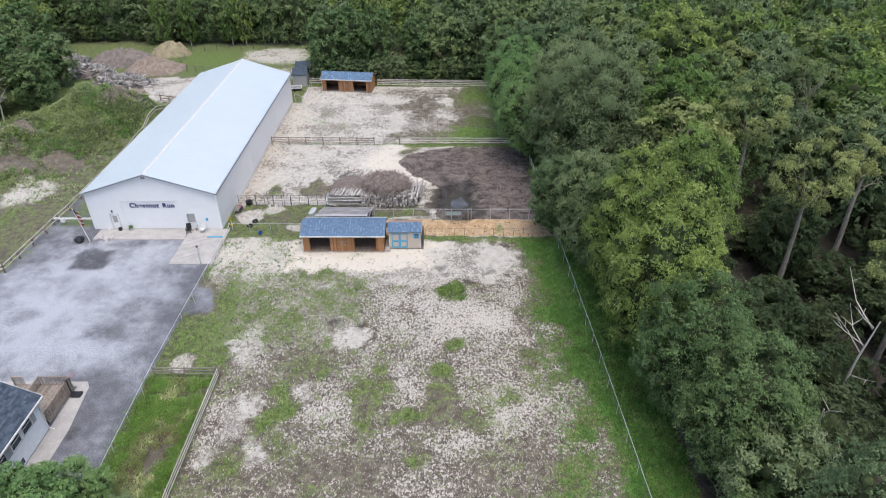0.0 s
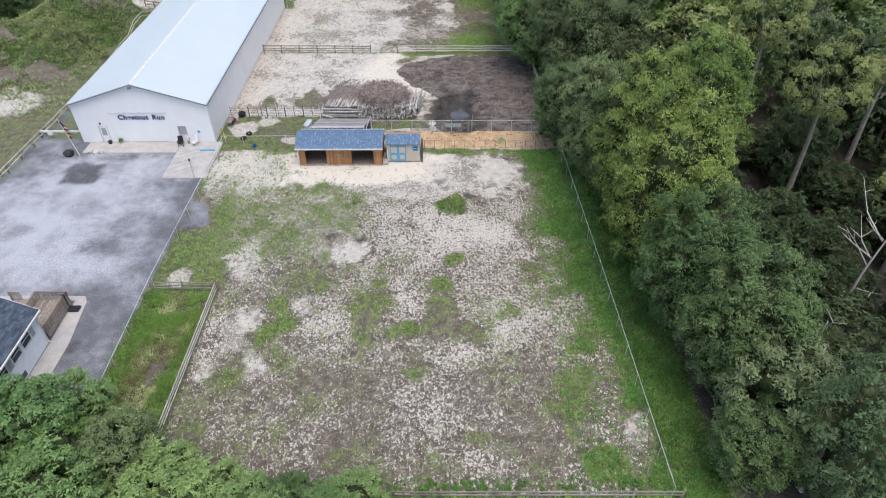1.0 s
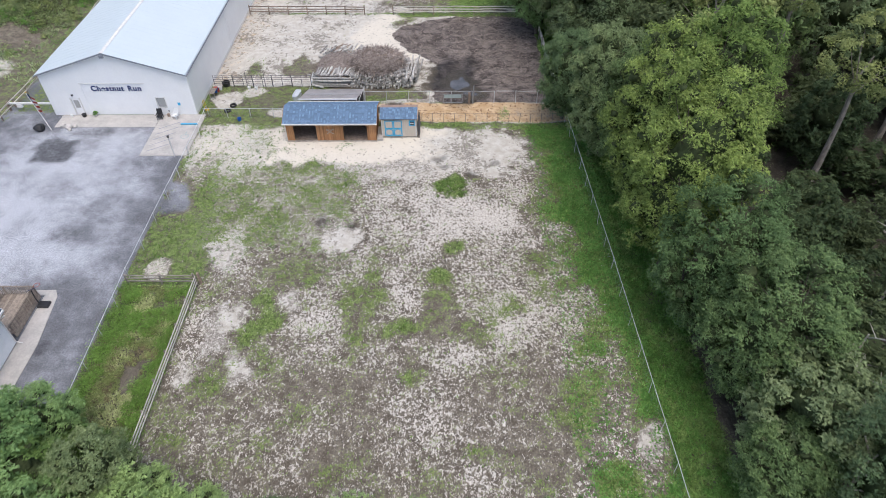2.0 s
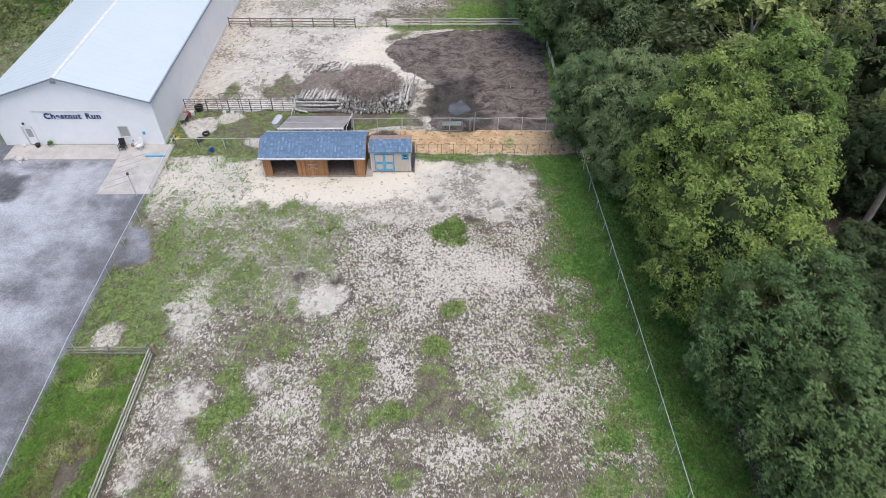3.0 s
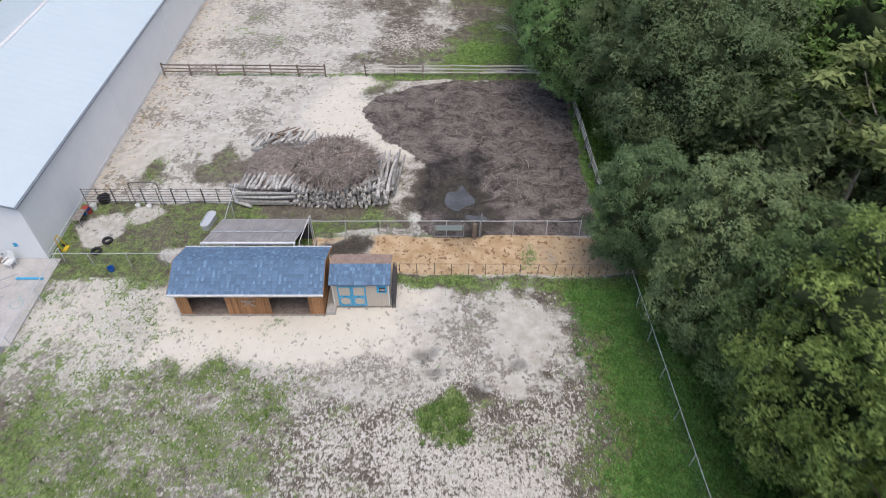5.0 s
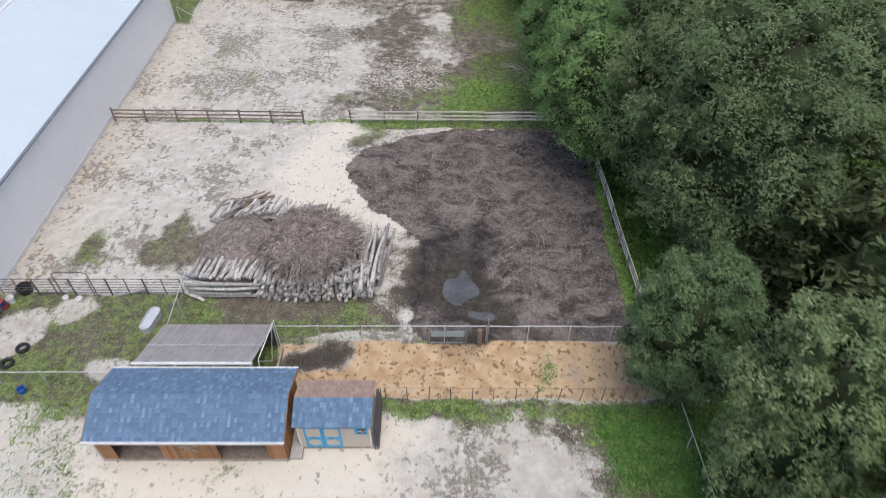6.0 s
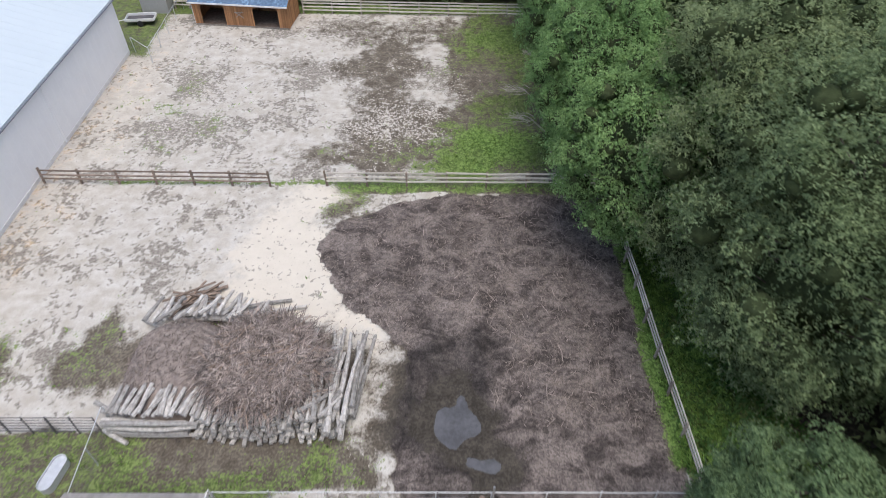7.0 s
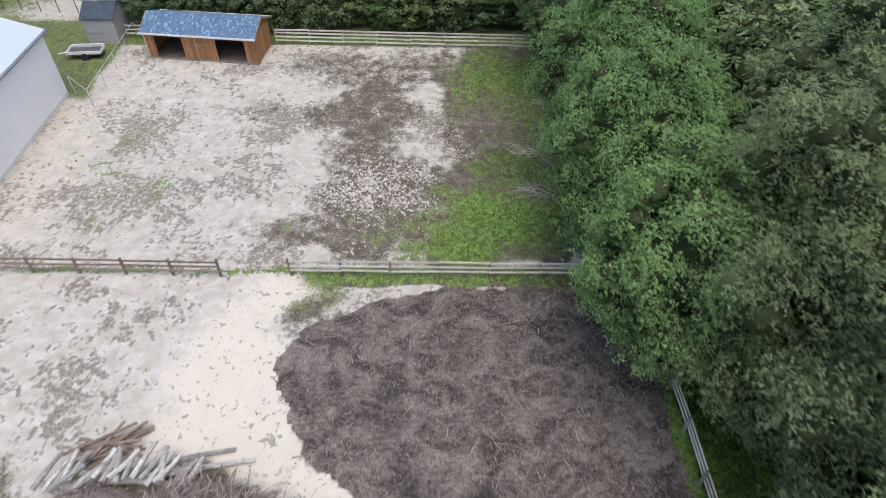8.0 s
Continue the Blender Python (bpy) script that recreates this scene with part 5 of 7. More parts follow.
rail_fence("grey split-rail fence along the gravel lot", [(-62.0, 52.0), (-50.0, 60.0)], 2.8, 1.25, (0.6, 1.1), BROWN_WOOD, PALE_WOOD, group="rail fences")
rail_fence("low dark rail fence near the heaps", [(-48.9, 114.2), (-52.4, 115.2)], 1.7, 1.2, (0.5, 1.0), BROWN_WOOD, BROWN_WOOD, group="rail fences")

wire_fence("galvanised chain-link fence between lot and paddock", [(-26.5, 69.3), (-26.5, 61.5), (-26.7, 44.0), (-26.3, 28.0)], 3.4, 1.35)
wire_fence("galvanised chain-link fence along the wood", [(15.5, 23.2), (14.75, 45.0), (13.8, 67.8)], 3.0, 1.4, GALVANISED, True, 0.22, 0.022)
wire_fence("chain-link fence with a pipe rail behind the sheds", [(-8.9, 71.95), (13.6, 71.95)], 2.5, 1.55)
wire_fence("low wire fence on thin dark posts", [(-2.2, 68.0), (13.6, 67.9)], 1.25, 1.1, DARK_STEEL, True, 0.2, 0.022, 0.01, 0.003)
wire_fence("chain-link fence across the pen beside the shed", [(-26.8, 68.9), (-16.4, 68.9)], 2.6, 1.25)
wire_fence("chain-link fence from the shelter to the log pile", [(-15.2, 71.8), (-15.4, 76.2)], 2.2, 1.7, GALVANISED, True, 0.16)
wire_fence("chain-link fence beside the barn's far corner", [(-27.4, 115.2), (-25.2, 113.2), (-25.6, 124.6)], 2.8, 1.5)
wire_fence("dark wire fence round the far lawn", [(-53.4, 133.0), (-44.0, 130.5), (-31.0, 129.3)], 1.8, 1.3, DARK_STEEL, True, 0.3, 0.05, 0.02)
wire_fence("dark wire fence behind the far lawn", [(-56.5, 133.0), (-57.0, 147.0), (-30.0, 151.0)], 2.6, 1.3, DARK_STEEL, True, 0.4, 0.05, 0.02)
wire_fence("dark wire fence in the weeds beside the lot", [(-78.0, 70.0), (-60.0, 66.0), (-50.2, 62.0)], 2.2, 1.2, DARK_STEEL, True, 0.4, 0.05, 0.02)


def pipe_panels():
    for i in range(5):
        x = -27.4 + i * 2.35
        p = thing("corral_panel", x, 75.7, 0, "dark grey pipe corral panel standing on sandy soil", "fence panel", "corral panels")
        for z in (0.25, 0.5, 0.75, 1.0, 1.25, 1.5):
            part("pipe_rail", tube(bmesh.new(), (0, 0, z), (2.3, 0, z), 0.024, 0.024, 5), DARK_STEEL, p)
        for u in (0.0, 1.15, 2.3):
            part("upright", tube(bmesh.new(), (u, 0, 0), (u, 0, 1.56), 0.035, 0.035, 6), DARK_STEEL, p)
    p = thing("arched_gate", -23.4, 75.5, 0, "dark grey pipe bow gate with a tall arch", "gate")
    part("arch", bent(bmesh.new(), [(0, 0, 0), (0, 0, 2.2), (0.3, 0, 2.35), (1.9, 0, 2.35), (2.2, 0, 2.2), (2.2, 0, 0)], [0.035] * 6), DARK_STEEL, p)


pipe_panels()


def wire_gate():
    g = thing("field_gate", 0.2, 71.8, 0, "small pale green wire gate in the chain-link fence", "gate")
    bm = bent(bmesh.new(), [(0, 0, 0.15), (2.2, 0, 0.15), (2.2, 0, 1.25), (0, 0, 1.25), (0, 0, 0.15)], [0.03] * 5)
    part("gate_border", bm, WIRE, g)
    part("banner", soft_box(0.1, 2.1, -0.02, 0.01, 0.75, 1.2, 0.005), SKY_MIST, g, "pale grey-green panel")
    post = thing("tall_gate_post", 3.65, 71.8, 0, "tall leaning white pipe gate post", "post")
    part("pole", tube(bmesh.new(), (0, 0, 0), (0.05, 0.05, 2.3), 0.06, 0.05, 8), WIRE, post)
    stump = thing("wooden_post", 3.2, 71.7, 0, "stout brown wooden gate post", "post")
    part("pole", tube(bmesh.new(), (0, 0, 0), (0, 0, 1.5), 0.15, 0.14, 8), RED_LOG, stump)


wire_gate()


def trough():
    t = thing("water_trough", -17.1, 73.4, 0, "galvanised oval stock tank standing on grass", "trough", "", "", 80)
    def oval(r, z, k=1.0):
        return [((0.55 if math.cos(a) > 0 else -0.55) + r * k * math.cos(a), r * k * math.sin(a), z) for a in [2 * math.pi * (i + 0.5) / 16 for i in range(16)]]
    bm = bmesh.new()
    rings = [[bm.verts.new(p) for p in oval(0.36, z, k)] for z, k in ((0, 0.95), (0.5, 1.0), (0.52, 1.04), (0.52, 0.95), (0.06, 0.9))]
    for a, b in zip(rings, rings[1:]):
        for i in range(16):
            bm.faces.new((a[i], a[(i + 1) % 16], b[(i + 1) % 16], b[i]))
    bm.faces.new(rings[-1])
    bm.faces.new(rings[0][::-1])
    part("tank", bm, GALVANISED, t)
    bm = bmesh.new()
    bm.faces.new([bm.verts.new(p) for p in oval(0.33, 0.42)])
    # pale steel cover added where water would look dark from above
    part("water", bm, GALVANISED, t, "pale galvanised cover in place of water")


trough()


def tub(x, y, r, h, material, label):
    t = thing("feed_tub", x, y, z_at(x, y), label, "tub", "tubs by the pen")
    bm = bmesh.new()
    n = 12
    rings = []
    for rr, z in ((r * 0.8, 0), (r, h), (r * 0.93, h), (r * 0.74, 0.04)):
        rings.append([bm.verts.new((rr * math.cos(2 * math.pi * i / n), rr * math.sin(2 * math.pi * i / n), z)) for i in range(n)])
    for a, b in zip(rings, rings[1:]):
        for i in range(n):
            bm.faces.new((a[i], a[(i + 1) % n], b[(i + 1) % n], b[i]))
    bm.faces.new(rings[0][::-1])
    bm.faces.new(rings[-1])
    part("tub", bm, material, t)


tub(-26.1, 76.0, 0.5, 0.5, BLACK_PLASTIC, "black rubber feed tub standing by the corral panels")
tub(-22.3, 75.2, 0.22, 0.28, WHITE_PLASTIC, "small white bucket on the ground by the corral")
tub(-23.2, 75.3, 0.2, 0.28, WHITE_PLASTIC, "small white bucket on the ground by the corral")
tub(-22.8, 68.4, 0.24, 0.35, BLUE_PLASTIC, "bright blue bucket on the grass by the chain-link fence")
tub(-26.8, 74.6, 0.24, 0.4, RED_PAINT, "red bucket beside the barn wall")
tub(-26.6, 75.1, 0.26, 0.45, WHITE_PLASTIC, "white bucket beside the barn wall")


def barn_side_clutter():
    t = thing("work_table", -27.4, 72.9, 0, "small grey table against the barn's side wall", "table")
    part("top", soft_box(0.1, 0.75, 0, 1.3, 0.72, 0.77, 0.01), OLD_WOOD, t)
    for x in (0.15, 0.7):
        for y in (0.05, 1.25):
            part("leg", soft_box(x - 0.03, x + 0.03, y - 0.03, y + 0.03, 0, 0.72, 0.005), OLD_WOOD, t)
    b = thing("storage_box", -27.3, 74.3, 0, "blue plastic storage box beside the barn wall", "box")
    part("box", soft_box(0.05, 0.5, 0, 0.6, 0, 0.5, 0.03), BLUE_PLASTIC, b)
    part("lid", soft_box(0.03, 0.52, -0.02, 0.62, 0.501, 0.55, 0.02), RED_PAINT, b, "red lid")
    y = thing("hand_truck", -27.1, 70.3, 0, "yellow hand truck leaning beside the barn corner", "hand truck")
    part("handle_bars", bent(bmesh.new(), [(0, 0, 0.1), (-0.15, 0.1, 1.2), (-0.15, 0.5, 1.2), (0, 0.6, 0.1)], [0.04] * 4), YELLOW_PAINT, y)
    part("toe_plate", soft_box(-0.02, 0.3, 0.0, 0.6, 0.05, 0.1, 0.01), YELLOW_PAINT, y)
    for yy in (0.02, 0.58):
        part("wheel", tube(bmesh.new(), (-0.12, yy - 0.04, 0.14), (-0.12, yy + 0.04, 0.14), 0.14, 0.14, 10), RUBBER, y)
    for x, yv, a in ((-24.6, 70.3, 20), (-24.2, 71.4, 70)):
        tyre = thing("old_tyre", x, yv, 0, "old black tyre lying on the grass", "tyre", "tyres in the pen", "", a)
        bm = bmesh.new()
        n, k = 14, 6
        grid = [[bm.verts.new(((0.3 + 0.11 * math.cos(2 * math.pi * j / k)) * math.cos(2 * math.pi * i / n), (0.3 + 0.11 * math.cos(2 * math.pi * j / k)) * math.sin(2 * math.pi * i / n), 0.11 + 0.11 * math.sin(2 * math.pi * j / k))) for j in range(k)] for i in range(n)]
        for i in range(n):
            for j in range(k):
                bm.faces.new((grid[i][j], grid[(i + 1) % n][j], grid[(i + 1) % n][(j + 1) % k], grid[i][(j + 1) % k]))
        part("tread", bm, RUBBER, tyre, "", True)


barn_side_clutter()
lamp = thing("lamp_post", -28.1, 61.6, 0, "thin grey lamp post at the corner of the pad", "lamp post")
part("pole", tube(bmesh.new(), (0, 0, 0), (0, 0, 2.4), 0.045, 0.04, 8), GALVANISED, lamp)
part("lantern", soft_box(-0.1, 0.1, -0.1, 0.1, 2.4, 2.65, 0.03), DARK_STEEL, lamp)


# ---- the log and brush pile ----
def log_mesh(length, r0, r1, bend, n=7):
    bm = bmesh.new()
    pts = [Vector((length * k / 3, bend * math.sin(math.pi * k / 3), 0)) for k in range(4)]
    rings = []
    for k, p in enumerate(pts):
        r = r0 + (r1 - r0) * k / 3
        rings.append([bm.verts.new(p + Vector((0, r * math.cos(2 * math.pi * i / n) * rng.uniform(0.85, 1.1), r * math.sin(2 * math.pi * i / n) * rng.uniform(0.85, 1.1)))) for i in range(n)])
    for a, b in zip(rings, rings[1:]):
        for i in range(n):
            bm.faces.new((a[i], a[(i + 1) % n], b[(i + 1) % n], b[i]))
    bm.faces.new(rings[0][::-1])
    bm.faces.new(rings[-1])
    bmesh.ops.recalc_face_normals(bm, faces=bm.faces[:])
    data = bpy.data.meshes.new("log")
    bm.to_mesh(data)
    bm.free()
    data.materials.append(LOG_WOOD)
    return data


def mound(name, cx, cy, rx, ry, h, material, label, category, rough=0.12, parent=None, power=2.0):
    """A heap on the ground: a fine grid, raised in the middle, with an uneven skin."""
    n, m = 40, 14
    verts, faces = [(0, 0, h)], []
    for j in range(1, m + 1):
        f = j / m
        for i in range(n):
            a = 2 * math.pi * i / n
            x, y = rx * f * math.cos(a), ry * f * math.sin(a)
            k = 1 + 0.18 * (noise.noise(Vector((cx + x * 0.4, cy + y * 0.4, 1.7))))
            z = h * (1 - f ** power) + rough * h * noise.noise(Vector((cx + x * 1.3, cy + y * 1.3, 5))) * (1 - f * 0.8) + 0.35 * rough * h * noise.noise(Vector((cx + x * 4, cy + y * 4, 9))) * (1 - f * 0.6)
            verts.append((x * k, y * k, z - (0.15 if j == m else 0)))
    for i in range(n):
        faces.append((0, 1 + i, 1 + (i + 1) % n, 1 + (i + 1) % n))
    quads = []
    for j in range(m - 1):
        for i in range(n):
            a, b = 1 + j * n, 1 + (j + 1) * n
            quads.append((a + i, b + i, b + (i + 1) % n, a + (i + 1) % n))
    bm = bmesh.new()
    vs = [bm.verts.new(v) for v in verts]
    for f in faces:
        bm.faces.new((vs[f[0]], vs[f[1]], vs[f[2]]))
    for q in quads:
        bm.faces.new([vs[k] for k in q])
    ob = part(name, bm, material, parent, "" if parent else label, True)
    if parent is None:
        ob.location = (cx, cy, z_at(cx, cy))
        tagged(ob, label, category)
    else:
        ob.location = (cx - parent.location.x, cy - parent.location.y, 0)
    return ob


def sticks(count, where, length, radius, material, name, parent, tilt=0.3, curl=0.25):
    """Many thin crooked sticks, joined."""
    verts, faces = [], []
    for _ in range(count):
        x, y, z = where()
        a = rng.uniform(0, 2 * math.pi)
        L = rng.uniform(*length)
        r = rng.uniform(*radius)
        p = Vector((x, y, z))
        d = Vector((math.cos(a), math.sin(a), rng.gauss(0, tilt))).normalized()
        for s in range(2):
            q = p + d * L / 2
            side = d.cross(Vector((0, 0, 1))).normalized() * r
            up = side.cross(d).normalized() * r
            r2 = 0.75
            j = len(verts)
            verts += [p + side, p + up, p - side, q + side * r2, q + up * r2, q - side * r2]
            faces += [(j, j + 1, j + 4, j + 3), (j + 1, j + 2, j + 5, j + 4)]
            p, r = q, r * r2
            d = (d + Vector((rng.gauss(0, curl), rng.gauss(0, curl), rng.gauss(0, curl * 0.6)))).normalized()
    ob = new(name, mesh_from(name, np.array(verts), np.array(faces), material))
    ob.parent = parent
    return tagged(ob, kind="stuff")


def log_pile():
    px, py = -10.0, 75.6
    p = thing("wood_pile", px, py, 0, "big pile of weathered logs and brushwood", "wood pile")
    logs = [log_mesh(rng.uniform(1.4, 2.1), rng.uniform(0.11, 0.17), rng.uniform(0.08, 0.13), rng.uniform(-0.1, 0.1)) for _ in range(8)]
    long_logs = [log_mesh(rng.uniform(3.8, 5.6), rng.uniform(0.13, 0.18), rng.uniform(0.09, 0.13), rng.uniform(-0.25, 0.25)) for _ in range(6)]

    def put(data, x, y, z, heading, rise=0.0):
        piece("log", data, p, Matrix.Translation((x - px, y - py, z)) @ pose(0, 0, 0, 0, -rise, heading) @ pose(0, 0, 0, rng.uniform(0, 360)))
    # the brush heap and the chip heap that the logs hold
    mound("chip_mound", -13.0, 79.4, 2.9, 3.6, 1.55, CHIP_WOOD, "", "", 0.1, p, 5.0)
    mound("brush_core", -7.9, 78.8, 3.5, 3.5, 1.85, CHIP_WOOD, "", "", 0.35, p, 5.0)
    # logs stacked lengthwise, with ends outwards, on the near side of the chip heap
    for row in range(5):
        for k in range(2):
            put(rng.choice(long_logs[:3]), -15.3 + rng.uniform(-0.2, 0.2), 75.6 + 0.24 * k, 0.15 + row * 0.24, rng.gauss(0, 2))
    for i in range(18):
        put(rng.choice(logs), -15.2 + i * 0.23, 75.9 + rng.uniform(-0.1, 0.15), 1.35 + rng.uniform(-0.05, 0.1), 74 + rng.gauss(0, 9), 8)
    for i in range(5):
        put(rng.choice(logs), -15.9 + rng.uniform(-0.5, 0.6), 75.8 + i * 0.28, 0.2 + 0.18 * i, rng.uniform(-30, 20), 4)
    # radiating butt ends along the near side of the brush
    for i in range(26):
        x = -10.9 + i * 0.27
        for z in (0.18, 0.48, 0.78, 1.08, 1.38):
            put(rng.choice(logs), x + rng.uniform(-0.1, 0.1), 75.0 + z * 0.3 + rng.uniform(-0.25, 0.3) + 0.3 * abs(i - 13) / 13, z, 90 + rng.gauss(0, 9), rng.gauss(1, 4))
    # long logs laid along the east side
    for i in range(20):
        put(rng.choice(long_logs), -4.5 + (i % 5) * 0.33 + rng.uniform(-0.1, 0.1), 75.3 + rng.uniform(-0.3, 1.6), 0.15 + (i // 4) * 0.27, 86 + rng.gauss(0, 4))
    for i in range(16):
        put(rng.choice(logs), -5.3 + rng.uniform(-0.5, 0.7), 75.5 + i * 0.26, 1.45 + rng.uniform(-0.2, 0.2), 75 + rng.gauss(0, 20), rng.gauss(0, 6))
    # the far rim
    for i in range(20):
        put(rng.choice(logs), -15.4 + i * 0.33, 82.0 + 0.5 * math.sin(i * 0.16) + rng.uniform(-0.2, 0.2), 1.0 + rng.uniform(-0.15, 0.15), 70 + rng.gauss(0, 12), 3)
    for i in range(6):
        put(rng.choice(long_logs), -15.8 + i * 0.9, 83.0 + rng.uniform(-0.3, 0.2), 0.2 + 0.1 * (i % 2), rng.gauss(0, 12))

    def heap():
        a, f = rng.uniform(0, 2 * math.pi), 0.88 * math.sqrt(rng.random())
        x, y = 3.5 * f * math.cos(a), 3.35 * f * math.sin(a)
        return (-7.9 - px + x + rng.gauss(0, 0.15), 78.8 - py + y + rng.gauss(0, 0.15), 1.95 * (1 - f ** 6) + 0.35 * f + rng.uniform(-0.05, 0.25))
    sticks(5600, heap, (0.4, 1.5), (0.015, 0.044), TWIG_WOOD, "brushwood", p, 0.13, 0.5)

    def heap_red():
        x, y, z = heap()
        return x * 0.85 + 0.3, y * 0.85 + 0.5, z + 0.02
    sticks(80, heap_red, (0.8, 2.4), (0.03, 0.065), RED_LOG, "fallen_brush", p, 0.04, 0.25)

    def crumbs():
        a, f = rng.uniform(0, 2 * math.pi), math.sqrt(rng.random())
        return (-13.0 - px + 2.8 * f * math.cos(a), 79.4 - py + 3.5 * f * math.sin(a), 1.57 * (1 - f ** 5) + 0.02)
    sticks(2200, crumbs, (0.08, 0.28), (0.012, 0.03), CHIP_WOOD, "chip_litter", p, 0.3)


log_pile()


def plank_stack():
    p = thing("plank_stack", -13.6, 84.6, 0, "loose stack of reddish planks and poles", "planks")
    for i in range(12):
        bm = soft_box(-1.6, 1.6, -0.07, 0.07, 0, 0.06, 0.01)
        bmesh.ops.transform(bm, matrix=pose(rng.uniform(-0.5, 0.6), rng.uniform(-0.7, 0.5), 0.02 + 0.05 * i, 0, rng.gauss(0, 2), rng.gauss(18, 16)), verts=bm.verts[:])
        part("plank", bm, RED_LOG, p)


plank_stack()


# ---- ground litter: chips, straw tufts, grass tufts ----
def blades(count, area, keep, size, material, name, label, category, spread=0.12, per=4, rise=1.0):
    """Small tufts of blades over an area, denser where keep() is higher."""
    x = nrng.uniform(area[0], area[1], count)
    y = nrng.uniform(area[2], area[3], count)
    on = nrng.random(count) < keep(x, y)
    x, y = x[on], y[on]
    n = len(x)
    z = height(x, y)
    out = []
    for k in range(per):
        a = nrng.uniform(0, 2 * np.pi, n)
        r = nrng.uniform(0, spread, n)
        bx, by = x + r * np.cos(a), y + r * np.sin(a)
        s = size * nrng.uniform(0.5, 1.2, n)
        lean_x, lean_y = 0.85 * s * np.cos(a + nrng.normal(0, 0.5, n)), 0.85 * s * np.sin(a + nrng.normal(0, 0.5, n))
        wx, wy = -np.sin(a) * s * 0.28, np.cos(a) * s * 0.28
        base_a = np.stack([bx - wx, by - wy, z - 0.02], -1)
        base_b = np.stack([bx + wx, by + wy, z - 0.02], -1)
        tip = np.stack([bx + lean_x, by + lean_y, z + rise * s * nrng.uniform(0.5, 1.1, n)], -1)
        out.append(np.stack([base_a, base_b, tip], 1))
    v = np.concatenate(out).reshape(-1, 3)
    f = np.arange(len(v)).reshape(-1, 3)
    ob = new(name, mesh_from(name, v, f, material))
    return tagged(ob, label, category, "", "stuff")


blades(60000, (-27.2, 15.8, 23.3, 68), lambda x, y: (covers(x, y)["grass"] ** 2.2) * (0.35 + 0.9 * (wave(x, y, 0.9, 31) > 0.45)) * 0.8, 0.17, GRASS_LEAF, "grass_tufts", "short green grass tufts growing through paddock soil", "grass")
blades(3600, (-26.5, 12.0, 44, 66.5), lambda x, y: (wave(x, y, 3.0, 71) > 0.42) * (0.15 + 0.85 * (x < -8)) * (np.abs(covers(x, y)["grass"] - 0.3) < 0.3) * 0.8, 0.085, GRASS_LEAF, "grass_clumps", "separate green grass clumps on pale sand", "grass", 0.2, 34, 0.7)
blades(30000, (-27.0, 13.5, 68, 123.5), lambda x, y: (covers(x, y)["grass"] ** 2.2) * 0.8, 0.18, GRASS_LEAF, "grass_tufts", "short green grass tufts in the far paddocks", "grass")
blades(70000, (-20.5, 15.0, 23.5, 62), lambda x, y: covers(x, y)["litter"] ** 1.5 * (wave(x, y, 0.55, 33) > 0.42) * 0.75, 0.13, STRAW_TUFT, "straw_tufts", "bleached dead grass tufts over trampled soil", "dead grass", 0.14, 3, 0.6)
blades(26000, (9.3, 16.0, 24, 67.5), lambda x, y: covers(x, y)["green"] * 0.8, 0.26, LUSH_LEAF, "clover_strip", "lush bright green weeds along the fence", "weeds", 0.15, 4, 0.4)
blades(3000, (-25.6, -21.6, 26, 42), lambda x, y: (wave(x, y, 2.2, 52) > 0.55) * 0.8, 0.24, DRY_LEAF, "yellow_weeds", "yellowish rank weeds in the fenced strip", "weeds", 0.3, 5, 1.0)
blades(9000, (15.9, 19.4, 20, 75), lambda x, y: 0.6 * np.ones(x.shape), 0.36, GRASS_LEAF, "woodland_undergrowth", "green undergrowth along the wood's edge", "undergrowth", 0.3, 5, 0.55)
blades(5000, (13.4, 20.0, 72, 124), lambda x, y: 0.8 * np.ones(x.shape), 0.36, GRASS_LEAF, "woodland_undergrowth", "green undergrowth behind the rail fence", "undergrowth", 0.3, 5, 0.9)
blades(9000, (-50, 16, 14, 22.8), lambda x, y: 0.7 * np.ones(x.shape), 0.5, LUSH_LEAF, "bank_weeds", "rank green weeds behind the near rail fence", "weeds", 0.3, 5, 1.0)
def on_hill(x, y):
    open_soil = np.zeros(x.shape)
    for cx, cy, rx, ry in BARE:
        open_soil = np.maximum(open_soil, spot(x, y, cx, cy, rx, ry, 0.3))
    return np.clip(height(x, y) * 0.5, 0.04, 1) * (1 - open_soil)


blades(50000, (-82, -50, 76, 112), lambda x, y: on_hill(x, y) * (wave(x, y, 3.5, 61) + 0.25 * height(x, y) / 3 > 0.55), 0.42, DRY_LEAF, "hill_weeds", "rank yellowish green weeds over the earth mounds", "weeds", 0.35, 4, 0.75)
blades(36000, (-82, -50, 76, 112), lambda x, y: on_hill(x, y) * (wave(x, y, 3.5, 61) + 0.25 * height(x, y) / 3 < 0.62), 0.34, LUSH_LEAF, "hill_weeds", "low bright green weeds over the earth mounds", "weeds", 0.35, 4, 0.5)


def mulch_sticks():
    base = thing("mulch_cover", 3.0, 85.0, 0, "shredded bark mulch with loose sticks", "mulch", "", "stuff")
    x, y = nrng.uniform(-6.5, 13.0, 12000), nrng.uniform(76, 94.3, 12000)
    cover = covers(x, y)
    on = nrng.random(12000) < cover["mulch"] * (cover["wet_shade"] < 0.3)
    spots = iter(np.stack([x - 3.0, y - 85.0, height(x, y) + 0.02], -1)[on].tolist())
    def at():
        return next(spots)
    sticks(4500, at, (0.15, 0.6), (0.012, 0.032), CHIP_WOOD, "bark_shreds", base, 0.25)
    sticks(260, at, (0.4, 1.3), (0.014, 0.03), TWIG_WOOD, "loose_sticks", base, 0.1)


